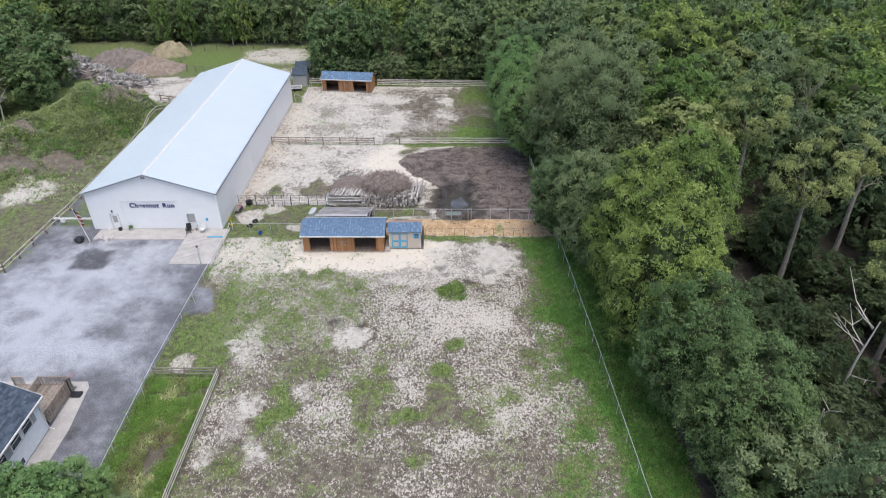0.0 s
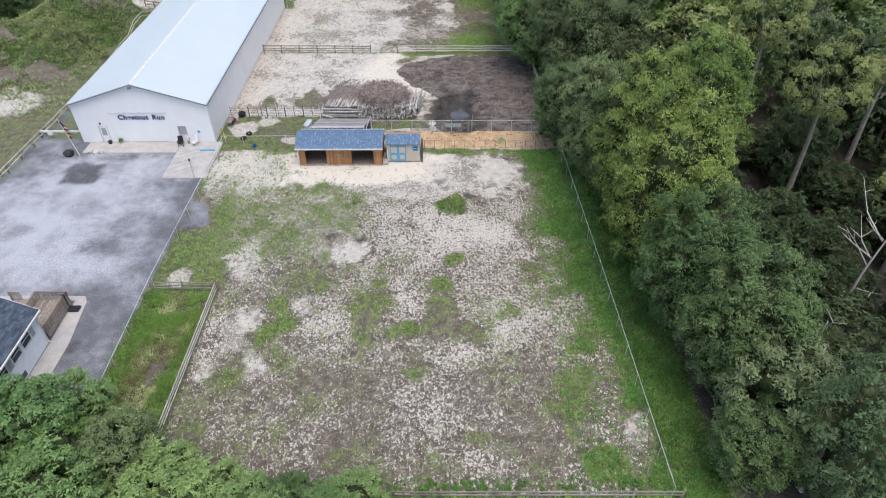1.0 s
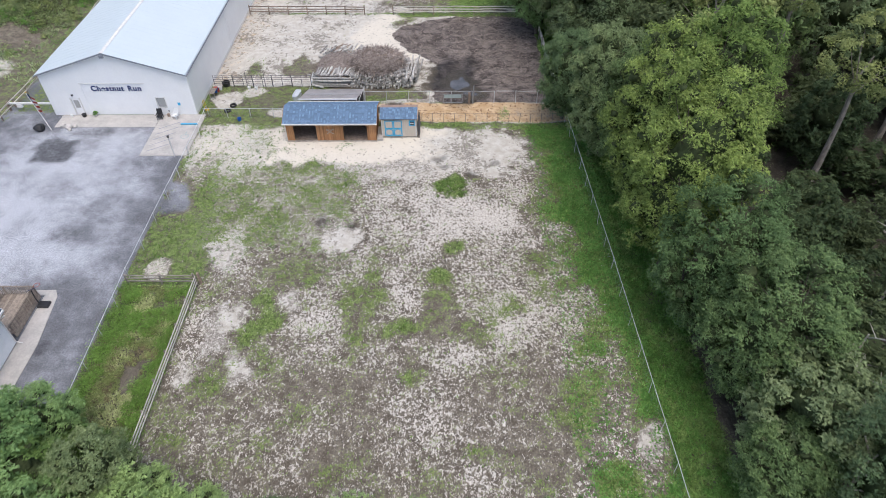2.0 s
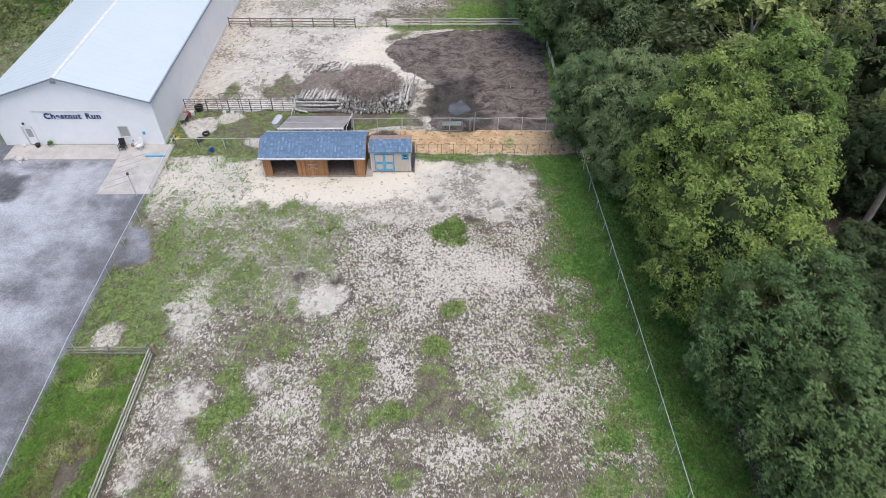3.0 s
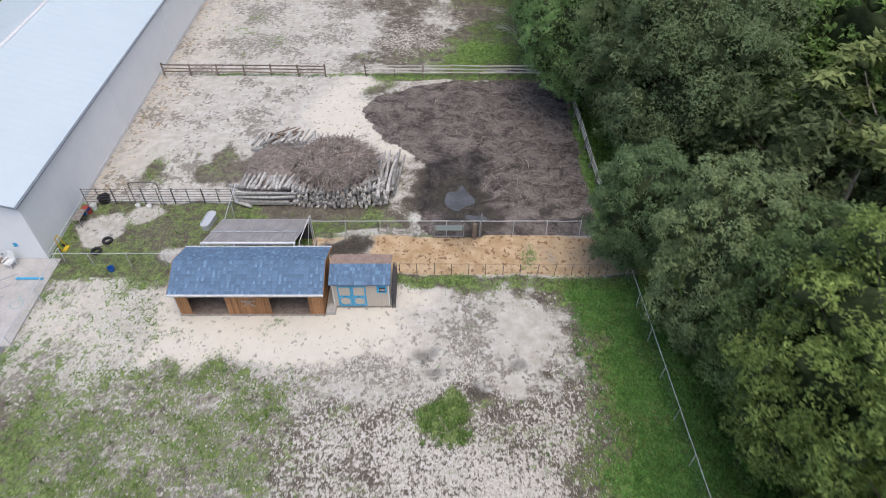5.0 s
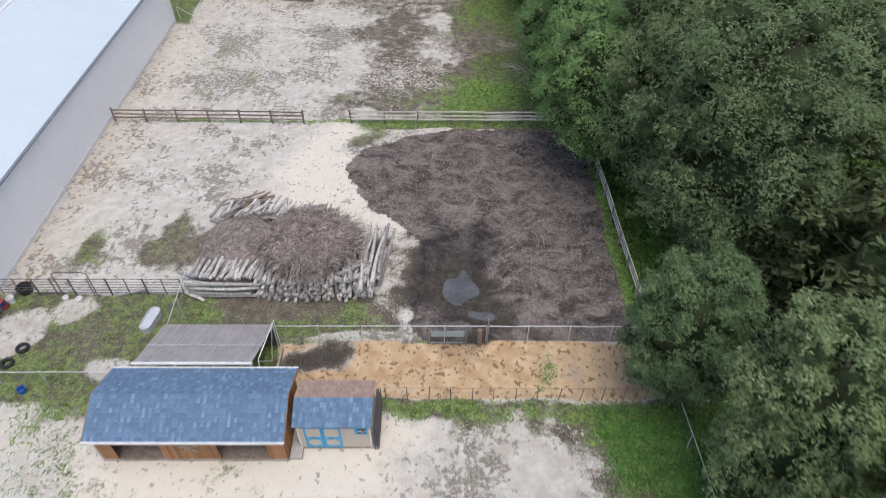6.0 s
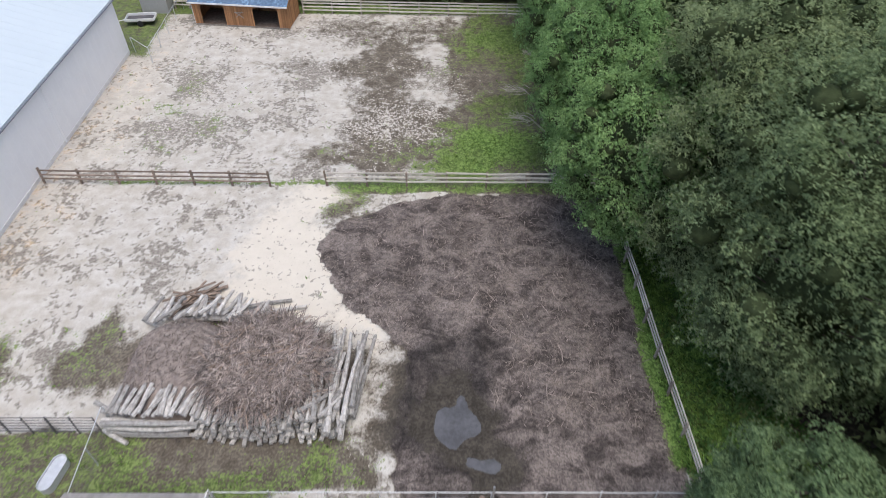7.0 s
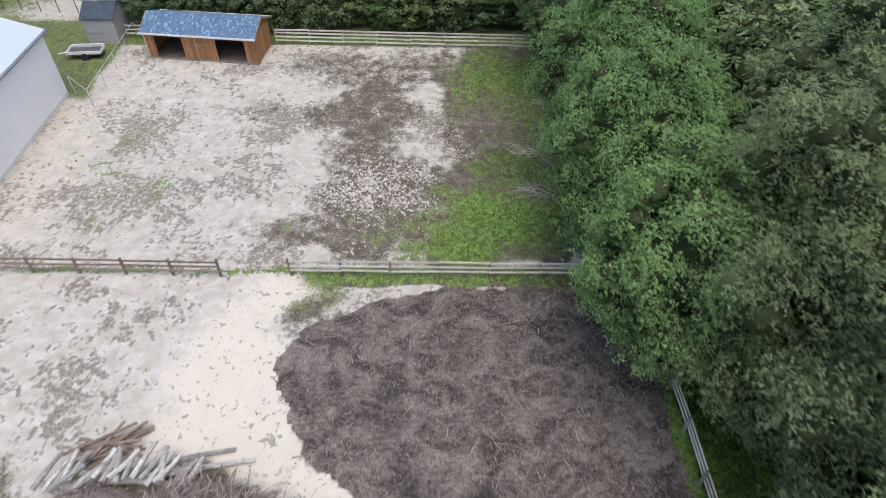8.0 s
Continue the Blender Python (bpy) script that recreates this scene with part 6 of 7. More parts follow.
mulch_sticks()


def puddle(x, y, rx, ry, z):
    bm = bmesh.new()
    ring = [bm.verts.new((x + rx * (1 + 0.25 * noise.noise(Vector((i * 0.7, x, 0)))) * math.cos(2 * math.pi * i / 28), y + ry * (1 + 0.3 * noise.noise(Vector((i * 0.6, y, 3)))) * math.sin(2 * math.pi * i / 28), z)) for i in range(28)]
    bm.faces.new(ring)
    tagged(part("puddle_water", bm, WATER, None, "shallow muddy puddle reflecting the sky"), "", "water", "", "structure")


puddle(2.9, 75.8, 2.2, 2.9, -0.05)


# ---- heaps behind the barn ----
mound("soil_heap", -69.0, 139.0, 8.0, 4.4, 2.8, GREY_HEAP, "grey-brown heap of shredded bark and soil", "heap", 0.35)
mound("bark_heap", -60.5, 134.0, 6.2, 4.6, 2.4, TAN_HEAP, "tan heap of bark mulch", "heap", 0.35)
mound("straw_heap", -61.0, 145.5, 4.6, 3.6, 2.6, SAND_HEAP, "golden heap of old straw and sand", "heap", 0.3)
mound("soil_heap", -54.6, 107.5, 3.0, 4.0, 1.2, TAN_HEAP, "bare reddish soil bank above the weeds", "heap")


def rubble(cx, cy, rx, ry, h, count):
    r = thing("rubble_heap", cx, cy, 0, "heap of grey logs, stumps and rubble", "heap", "rubble heaps")
    mound("core", cx, cy, rx * 0.9, ry * 0.9, h * 0.8, GREY_HEAP, "", "", 0.4, r)
    bm = bmesh.new()
    for _ in range(count):
        a, f = rng.uniform(0, 2 * math.pi), math.sqrt(rng.random())
        x, y = rx * f * math.cos(a), ry * f * math.sin(a)
        z = h * (1 - f * f) * 0.85
        d = Vector((rng.gauss(0, 1), rng.gauss(0, 0.5), rng.gauss(0, 0.35))).normalized() * rng.uniform(0.35, 1.2)
        c = Vector((x, y, z + 0.1))
        tube(bm, c - d, c + d, rng.uniform(0.07, 0.19), rng.uniform(0.06, 0.15), 6)
    tagged(part("stump_tangle", bm, ROCK, r), kind="stuff")


rubble(-63.0, 124.5, 6.0, 3.0, 2.2, 260)
rubble(-72.5, 130.5, 4.8, 3.0, 2.4, 200)
rubble(-78.5, 137.5, 3.2, 2.6, 2.2, 90)


# ---- grey sheds and a trailer behind the barn ----
def small_shed(x, y, w, d, h):
    s = thing("storage_shed", x, y, 0, "grey storage shed with a slate shingle roof", "shed", "grey storage sheds")
    bm = bmesh.new()
    prism(bm, [(0, 0), (w, 0), (w, h), (0, h)], "y", 0, d)
    part("shell", bm, GREY_SIDING, s)
    for ya, sgn in ((-0.12, 1), (d + 0.12, -1)):
        bm = prism(bmesh.new(), [(ya, h - 0.06), (d / 2, h + 0.85), (d / 2, h + 0.93), (ya, h + 0.02)], "x", -0.12, w + 0.12)
        part("roof_slope", bm, DARK_SHINGLE, s)
    for a in (0.0, w - 0.05):
        part("gable", prism(bmesh.new(), [(0, h), (d, h), (d / 2, h + 0.84)], "x", a, a + 0.05), GREY_SIDING, s)
    bm = bmesh.new()
    for z in (0.3, 1.0, 1.7):
        box(bm, 0.2, w - 0.2, -0.02, -0.002, z, z + 0.02)
    part("siding_battens", bm, GREY_SIDING, s)


small_shed(-29.4, 123.4, 2.7, 3.2, 2.3)
small_shed(-29.6, 127.6, 3.0, 3.0, 2.4)


def trailer():
    t = thing("utility_trailer", -28.7, 121.2, 0, "low white utility trailer parked on the grass", "trailer", "", "", 6)
    part("bed", soft_box(-1.4, 1.3, -0.7, 0.7, 0.42, 0.52, 0.02), DARK_STEEL, t)
    for y in (-0.74, 0.66):
        part("side_rail", soft_box(-1.4, 1.3, y, y + 0.08, 0.5, 0.78, 0.015), WHITE_PLASTIC, t)
    for x in (-1.5, 1.3):
        part("end_rail", soft_box(x, x + 0.1, -0.7, 0.7, 0.5, 0.72, 0.015), WHITE_PLASTIC, t)
    for y in (-0.85, 0.75):
        part("wheel", tube(bmesh.new(), (0, y, 0.3), (0, y + 0.1, 0.3), 0.3, 0.3, 14), RUBBER, t)
    part("tow_bar", tube(bmesh.new(), (-1.5, 0, 0.45), (-2.4, 0, 0.3), 0.05, 0.05), WHITE_PLASTIC, t)


trailer()


# ---- the house at the lot's edge ----
def house():
    h = thing("house", -33.2, 37.2, 0, "white sided house with a slate blue shingle roof", "house")
    length, depth, eave, ridge = 16.0, 9.0, 3.6, 6.05
    # the wall that faces the gravel lot runs along x = 0, towards -y; holes for its windows
    windows = [(-2.55, -1.35), (-4.1, -2.9), (-5.9, -4.7), (-7.2, -6.0), (-10.2, -9.0), (-11.6, -10.4)]
    bm = bmesh.new()
    lo, hi, base = 2.05, 3.15, 0.12
    edge = 0.0
    for a, c in sorted(windows, reverse=True):
        box(bm, -0.18, 0, c, edge, base, eave)
        box(bm, -0.18, 0, a, c, base, lo)
        box(bm, -0.18, 0, a, c, hi, eave)
        edge = a
    box(bm, -0.18, 0, -length, edge, base, eave)
    part("wall", bm, VINYL, h)
    bm = bmesh.new()
    for k in range(16):
        z = base + 0.1 + k * 0.2
        edge = 0.0
        for a, c in sorted(windows, reverse=True):
            if lo - 0.1 < z < hi + 0.1:
                box(bm, 0.0, 0.014, c, edge, z, z + 0.016)
                edge = a
        box(bm, 0.0, 0.014, -length, edge, z, z + 0.016)
    part("siding_laps", bm, VINYL, h)
    part("foundation", box(bmesh.new(), -depth + 0.03, -0.03, -length, -0.03, 0, base), CONCRETE, h, "grey concrete foundation")
    part("back_wall", box(bmesh.new(), -depth, -depth + 0.18, -length, 0, base, eave), VINYL, h)
    for y in (-0.18, -length):
        bm = prism(bmesh.new(), [(-depth + 0.18, base), (-0.18, base), (-0.18, eave), (-depth / 2, ridge - 0.1), (-depth + 0.18, eave)], "y", y, y + 0.18)
        part("gable_wall", bm, VINYL, h)
    for a, c in windows:
        w = part("window", box(bmesh.new(), -0.1, -0.06, a, c, lo, hi), GLASS, h, "dark glass window")
        bm = bmesh.new()
        for p, q, r, s in ((a - 0.07, a, lo - 0.07, hi + 0.07), (c, c + 0.07, lo - 0.07, hi + 0.07), (a, c, hi, hi + 0.07), (a, c, lo - 0.07, lo), (a, c, (lo + hi) / 2 - 0.03, (lo + hi) / 2 + 0.03)):
            box(bm, -0.055 if q - p > 0.5 and r > lo and s < hi else 0.016, 0.045 if not (q - p > 0.5 and r > lo and s < hi) else -0.02, p, q, r, s)
        part("window_frame", bm, TRIM_WHITE, w)
    for y in (-1.25, -4.65, -5.0, -7.72):
        part("shutter", box(bmesh.new(), 0.016, 0.05, y - 0.0, y + 0.42, lo, hi), GREY_SIDING, h, "grey louvred shutter")
    for y in (-3.6, -9.4):
        part("cellar_window", box(bmesh.new(), -0.02, 0.03, y - 0.7, y, 0.3, 0.8), GLASS, h, "dark cellar window")
    slope = (ridge - eave) / (depth / 2)
    for sgn in (1, -1):
        e = depth / 2 + 0.3
        bm = prism(bmesh.new(), [(-depth / 2, ridge), (-depth / 2 + sgn * e, ridge - slope * e), (-depth / 2 + sgn * e, ridge - slope * e + 0.12), (-depth / 2, ridge + 0.12)], "y", -length - 0.4, 0.4)
        roof = part("roof_slope", bm, DARK_SHINGLE, h)
        tabs = bmesh.new()
        for r in range(26):
            for c in range(34):
                u = (r + rng.uniform(-0.02, 0.02)) / 26 * e
                y0 = -length - 0.4 + (c + (0.5 if r % 2 else 0)) * (length + 0.8) / 34
                x0, x1 = -depth / 2 + sgn * u, -depth / 2 + sgn * (u + e / 26)
                za, zb = ridge + 0.123 - slope * u, ridge + 0.145 - slope * (u + e / 26)
                y1 = min(y0 + (length + 0.8) / 34 - 0.01, 0.4)
                if y1 > y0:
                    tabs.faces.new([tabs.verts.new(q) for q in ((x0, y0, za), (x1, y0, zb), (x1, y1, zb), (x0, y1, za))])
        tagged(part("shingles", tabs, DARK_SHINGLE, roof), kind="stuff")
        g = -depth / 2 + sgn * e
        part("gutter", box(bmesh.new(), min(g, g + sgn * 0.12), max(g, g + sgn * 0.12), -length - 0.4, 0.4, ridge - slope * e - 0.05, ridge - slope * e + 0.08), TRIM_WHITE, h, "white gutter")
        bm = prism(bmesh.new(), [(-depth / 2, ridge - 0.1), (-depth / 2 + sgn * e, ridge - slope * e - 0.1), (-depth / 2 + sgn * e, ridge - slope * e + 0.13), (-depth / 2, ridge + 0.13)], "y", 0.41, 0.45)
        part("rake_board", bm, TRIM_WHITE, h)
    bm = bent(bmesh.new(), [(0.5, 0.05, 3.25), (0.06, -0.1, 2.95), (0.06, -0.1, 0.3), (0.5, -0.1, 0.1)], [0.05] * 4)
    part("downspout", bm, TRIM_WHITE, h)


house()


def deck():
    d = thing("deck", -38.6, 37.7, 0, "weathered wooden deck with railings behind the house", "deck")
    w, l, top = 5.2, 4.2, 0.5
    for i in range(30):
        part("plank", box(bmesh.new(), i * w / 30, (i + 1) * w / 30 - 0.012, 0, l, top - 0.04, top), DECK_WOOD, d)
    for x in (0.06, w / 2, w - 0.14):
        for y in (0.05, l - 0.15):
            part("post", soft_box(x, x + 0.1, y, y + 0.1, 0, top + 1.0, 0.01), DECK_WOOD, d)
    def railing(a, b):
        a, b = Vector(a), Vector(b)
        n = max(2, int((b - a).length / 0.14))
        for k in range(n + 1):
            p = a.lerp(b, k / n)
            part("baluster", box(bmesh.new(), p.x - 0.025, p.x + 0.025, p.y - 0.025, p.y + 0.025, top + 0.001, top + 0.9), DECK_WOOD, d)
        lo, hi = Vector((min(a.x, b.x), min(a.y, b.y))), Vector((max(a.x, b.x), max(a.y, b.y)))
        part("handrail", box(bmesh.new(), lo.x - 0.06, hi.x + 0.06, lo.y - 0.06, hi.y + 0.06, top + 0.901, top + 0.96), DECK_WOOD, d)
    railing((w - 0.05, 0.05), (w - 0.05, l - 0.05))
    railing((2.4, l - 0.05), (w - 0.05, l - 0.05))
    railing((2.4, l - 1.4), (2.4, l - 0.05))
    railing((0.05, l - 0.05), (1.0, l - 0.05))
    part("skirt", box(bmesh.new(), w - 0.03, w, 0, l, 0.05, top - 0.041), DECK_WOOD, d)


deck()
walkway = tagged(part("pavement_walk", prism(bmesh.new(), [(-33.19, 22), (-31.6, 22), (-31.5, 37), (-32.1, 42.0), (-32.5, 42.7), (-41.5, 42.7), (-41.5, 42.1), (-33.19, 42.1)], "z", -0.1, 0.05), CONCRETE, None), "pale concrete walk round the house and deck", "pavement", "", "structure")


def hoop():
    b = thing("basketball_hoop", -32.7, 41.0, 0.05, "portable basketball hoop leaning over the deck railing", "basketball hoop")
    part("base", soft_box(-0.5, 0.45, -0.35, 0.35, 0, 0.22, 0.06), BLACK_PLASTIC, b, "black plastic base")
    part("pole", bent(bmesh.new(), [(-0.35, 0, 0.2), (-0.5, 0.1, 0.9), (-0.6, 0.3, 1.5)], [0.05] * 3), BLACK_PLASTIC, b)
    bm = soft_box(-0.5, 0.5, -0.02, 0.02, 0, 0.7, 0.01)
    bmesh.ops.transform(bm, matrix=pose(-0.7, 0.5, 1.4, 50, 0, 35) @ Matrix.Scale(0.7, 4), verts=bm.verts[:])
    part("backboard", bm, NAVY, b, "dark blue backboard")
    bm = bmesh.new()
    for i in range(12):
        a0, a1 = 2 * math.pi * i / 12, 2 * math.pi * (i + 1) / 12
        tube(bm, (-0.35 + 0.23 * math.cos(a0), 0.8 + 0.23 * math.sin(a0), 1.6), (-0.35 + 0.23 * math.cos(a1), 0.8 + 0.23 * math.sin(a1), 1.6), 0.02, 0.02, 4)
    part("rim", bm, RED_PAINT, b, "red rim")


hoop()


# ---- trees ----
def leaf_cloud(centres, radii, count, size, seed, up=0.75, each=4):
    """Leaves over a set of puffs, in sprays that spread flat from a twig's end and face outwards and up."""
    r = np.random.default_rng(seed)
    sprays = max(1, count // each)
    w = radii ** 1.8
    middle = centres.mean(axis=0)
    pick = r.choice(len(centres), sprays, p=w / w.sum())
    d = r.normal(size=(sprays, 3))
    d[:, 2] += up
    d /= np.linalg.norm(d, axis=1)[:, None]
    rad = radii[pick] * (0.7 + 0.55 * r.random(sprays))
    p = centres[pick] + d * rad[:, None] * np.array([1, 1, 0.85])
    outward = (p - middle) / np.array([1, 1, 1.6])
    outward /= np.linalg.norm(outward, axis=1)[:, None] + 1e-6
    n0 = 0.7 * d + 0.3 * outward + r.normal(size=(sprays, 3)) * 0.35 + np.array([0, 0, 0.5])
    n0 /= np.linalg.norm(n0, axis=1)[:, None]
    a0 = np.cross(n0, r.normal(size=(sprays, 3)))
    a0 /= np.linalg.norm(a0, axis=1)[:, None]
    b0 = np.cross(n0, a0)
    wide = size * r.uniform(1.0, 2.2, sprays)
    p, n0, a0, b0, wide = (np.repeat(q, each, axis=0) for q in (p, n0, a0, b0, wide))
    n = len(p)
    turn, reach = r.uniform(0, 2 * np.pi, n), np.sqrt(r.random(n)) * wide
    out = a0 * np.cos(turn)[:, None] + b0 * np.sin(turn)[:, None]
    p = p + out * reach[:, None] - np.array([0, 0, 0.25]) * reach[:, None] + n0 * (r.normal(size=n) * size * 0.5)[:, None]
    nrm = n0 + 0.3 * out + r.normal(size=(n, 3)) * 0.2
    nrm /= np.linalg.norm(nrm, axis=1)[:, None]
    a = out - nrm * (out * nrm).sum(axis=1)[:, None]
    a /= np.linalg.norm(a, axis=1)[:, None] + 1e-6
    b = np.cross(nrm, a)
    s = (size * r.uniform(0.65, 1.3, n))[:, None]
    v = np.stack([p - a * s * 0.9, p - a * s * 0.1 + b * s * 0.75, p + a * s * 1.1 - b * s * 0.25], 1)
    return v.reshape(-1, 3)


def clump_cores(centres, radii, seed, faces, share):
    """Lumpy bodies inside the leaf masses that stop the view through a crown; their dark colour paints its inner shade.
    """
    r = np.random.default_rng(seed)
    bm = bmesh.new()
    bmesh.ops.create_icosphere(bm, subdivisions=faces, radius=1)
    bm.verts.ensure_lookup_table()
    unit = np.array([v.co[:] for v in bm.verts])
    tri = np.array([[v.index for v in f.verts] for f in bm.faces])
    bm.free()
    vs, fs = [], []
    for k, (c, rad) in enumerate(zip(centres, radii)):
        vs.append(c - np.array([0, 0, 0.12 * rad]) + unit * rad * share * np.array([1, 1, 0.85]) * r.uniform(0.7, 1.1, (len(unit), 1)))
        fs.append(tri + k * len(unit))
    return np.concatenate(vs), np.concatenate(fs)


def crown_masses(kind, rr, radius, bottom, top, lobes, tufts):
    """Where a crown carries its leaves: lobes at the limbs' ends over a broad-shouldered outline, and tufts over each lobe."""
    mid, half = (bottom + top) / 2, (top - bottom) / 2
    big, big_r, small, small_r = [], [], [], []
    for k in range(lobes):
        u = 1 - 2 * (k + 0.5) / lobes
        p = 2.5 if u > 0 else 2.0
        ring = (1 - abs(u) ** p) ** (1 / p)
        ang = k * 2.399963 + rr.uniform(-0.45, 0.45)
        if kind == "pine":
            size, reach = radius * rr.uniform(0.2, 0.3), rr.uniform(0.45, 0.95)
        else:
            size, reach = radius * rr.uniform(0.17, 0.29), rr.uniform(0.68, 0.9)
        z = mid + (half - size * 0.8) * u + rr.uniform(-0.3, 0.3)
        c = Vector((radius * reach * ring * math.cos(ang), radius * reach * ring * math.sin(ang), z))
        big.append(c)
        big_r.append(size)
        away = Vector((c.x, c.y, 0.6 * (c.z - mid))).normalized()
        for _ in range(tufts):
            d = (Vector((rr.gauss(0, 1), rr.gauss(0, 1), rr.gauss(0, 1))).normalized() + 0.75 * away + Vector((0, 0, 0.3))).normalized()
            q = c + Vector((d.x, d.y, d.z * (0.55 if kind == "pine" else 0.85))) * size * rr.uniform(0.6, 0.95)
            small.append(q)
            small_r.append(size * rr.uniform(0.3, 0.55))
    for _ in range(0 if kind == "pine" else lobes * 3):
        u, ang = rr.uniform(-0.9, 0.97), rr.uniform(0, 2 * math.pi)
        ring, reach = (1 - abs(u) ** 2.4) ** (1 / 2.4), rr.uniform(0.62, 0.84)
        small.append(Vector((radius * reach * ring * math.cos(ang), radius * reach * ring * math.sin(ang), mid + half * u * 0.84)))
        small_r.append(radius * rr.uniform(0.09, 0.15))
    return np.array(big), np.array(big_r), np.array(small), np.array(small_r)


def tree_meshes(kind, seed, leaves, size, radius=4.2, bottom=3.0, top=16.0, lobes=24, tufts=8):
    """A trunk with limbs, and a crown of leafy lobes of different sizes, for a tree that stands at the origin."""
    rr = random.Random(seed)
    cs, rs, ts, tr = crown_masses(kind, rr, radius, bottom, top, lobes, tufts)
    v = leaf_cloud(ts, tr, leaves, size, seed)
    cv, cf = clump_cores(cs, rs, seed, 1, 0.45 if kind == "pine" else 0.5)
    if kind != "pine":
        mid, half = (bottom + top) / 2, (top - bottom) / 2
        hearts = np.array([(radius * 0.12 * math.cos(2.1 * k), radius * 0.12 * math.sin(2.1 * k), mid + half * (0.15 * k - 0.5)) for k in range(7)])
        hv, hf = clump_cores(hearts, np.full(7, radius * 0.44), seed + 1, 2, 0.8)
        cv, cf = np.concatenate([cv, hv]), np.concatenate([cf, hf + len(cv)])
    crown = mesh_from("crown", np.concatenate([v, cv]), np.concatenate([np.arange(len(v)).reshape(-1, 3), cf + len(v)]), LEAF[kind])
    # second slot: the cores, with the crown's shade painted in as dark colour
    crown.materials.append(CROWN_SHADE)
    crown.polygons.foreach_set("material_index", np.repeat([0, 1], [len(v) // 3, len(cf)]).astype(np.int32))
    bm = bmesh.new()
    bend = 0.08 if kind == "pine" else 0.3
    sway = [Vector((rr.uniform(-bend, bend) * k, rr.uniform(-bend, bend) * k, top * f)) for k, f in enumerate((0, 0.25, 0.5, 0.7, 0.8))]
    sway[0].z = -0.4
    girth = 0.017 * top
    bent(bm, sway, [girth, girth * 0.8, girth * 0.62, girth * 0.4, girth * 0.12], 8)
    for k in range(0, lobes, 3):
        c = Vector(cs[k])
        f = min(max((c.z - radius * 0.5) / top, 0.15), 0.7)
        i = min(int(f / 0.25), 3)
        a = sway[i].lerp(sway[i + 1], min(1, (f - 0.25 * i) / 0.25))
        m = a.lerp(c, 0.55) + Vector((0, 0, -0.2))
        bent(bm, [a, m, c], [girth * 0.2, girth * 0.12, girth * 0.04], 5)
    trunk = bpy.data.meshes.new("trunk")
    bm.to_mesh(trunk)
    bm.free()
    trunk.materials.append(PINE_BARK if kind == "pine" else BARK)
    return trunk, crown


WORDS = {"green": "broad green leafy tree in full leaf", "yellow": "yellow-green leafy tree with clumped crown", "dark": "dense dark green leafy tree", "deep": "understorey tree with shade put into its deep green leaves", "silver": "grey-green leafy tree in full leaf", "bright": "bright green leafy tree in full leaf", "pine": "tall pine with yellowish needle clumps and bare lower limbs"}
FINE = {}
for i, (kind, radius, bottom, top) in enumerate((("green", 4.2, 1.5, 16), ("green", 3.8, 1.0, 14), ("yellow", 4.4, 1.5, 16.5), ("yellow", 3.9, 1.5, 15), ("dark", 5.0, 1.2, 17), ("dark", 4.2, 0.8, 14), ("silver", 4.0, 0.8, 13), ("bright", 4.2, 1.0, 14), ("pine", 3.6, 10.5, 17))):
    FINE.setdefault(kind, []).append((tree_meshes(kind, 40 + i, 9000 if kind == "pine" else 15000, 0.165 if kind != "pine" else 0.1, radius, bottom, top, 52 if kind != "pine" else 17, 6), radius, top))
NEAR = {}
for i, (kind, radius, bottom, top) in enumerate((("green", 4.2, 1.0, 15), ("yellow", 4.4, 1.2, 16), ("yellow", 4.2, 1.2, 17), ("dark", 6.0, 0.8, 18.5), ("dark", 5.4, 0.8, 17.5), ("silver", 4.0, 0.6, 13), ("bright", 4.4, 1.8, 14), ("bright", 4.6, 1.8, 15))):
    NEAR.setdefault(kind, []).append((tree_meshes(kind, 20 + i, 42000, 0.102, radius, bottom, top, 110 if kind == "dark" else 76, 7), radius, top))
CLOSE = {}
for i, (kind, radius, bottom, top) in enumerate((("dark", 6.4, 0.8, 19.2), ("bright", 4.7, 1.4, 14), ("silver", 3.4, 0.6, 11))):
    CLOSE.setdefault(kind, []).append((tree_meshes(kind, 30 + i, {"dark": 140000, "bright": 80000, "silver": 54000}[kind], 0.077, radius, bottom, top, {"dark": 130, "bright": 90, "silver": 60}[kind], 8), radius, top))
COARSE = {}
for i, (kind, radius, bottom, top) in enumerate((("green", 4.2, 1.0, 15), ("green", 3.8, 1.0, 16), ("yellow", 4.2, 1.0, 15), ("dark", 4.6, 0.8, 16), ("deep", 4.2, 0.8, 14), ("deep", 4.0, 0.6, 12), ("silver", 4.0, 0.8, 14), ("pine", 3.6, 9.0, 17))):
    COARSE.setdefault(kind, []).append((tree_meshes(kind, 80 + i, 3000 if kind == "pine" else 4600, 0.27, radius, bottom, top, 36 if kind != "pine" else 20, 5), radius, top))

DISTANT = {}
for i, (kind, radius, bottom, top) in enumerate((("green", 4.2, 0.5, 15), ("yellow", 4.2, 0.8, 15), ("dark", 4.6, 0.5, 16), ("deep", 4.2, 0.5, 14), ("silver", 4.0, 0.5, 14), ("pine", 3.6, 9.0, 17))):
    DISTANT.setdefault(kind, []).append((tree_meshes(kind, 120 + i, 1500 if kind == "pine" else 2600, 0.36, radius, bottom, top, 28 if kind != "pine" else 16, 4), radius, top))


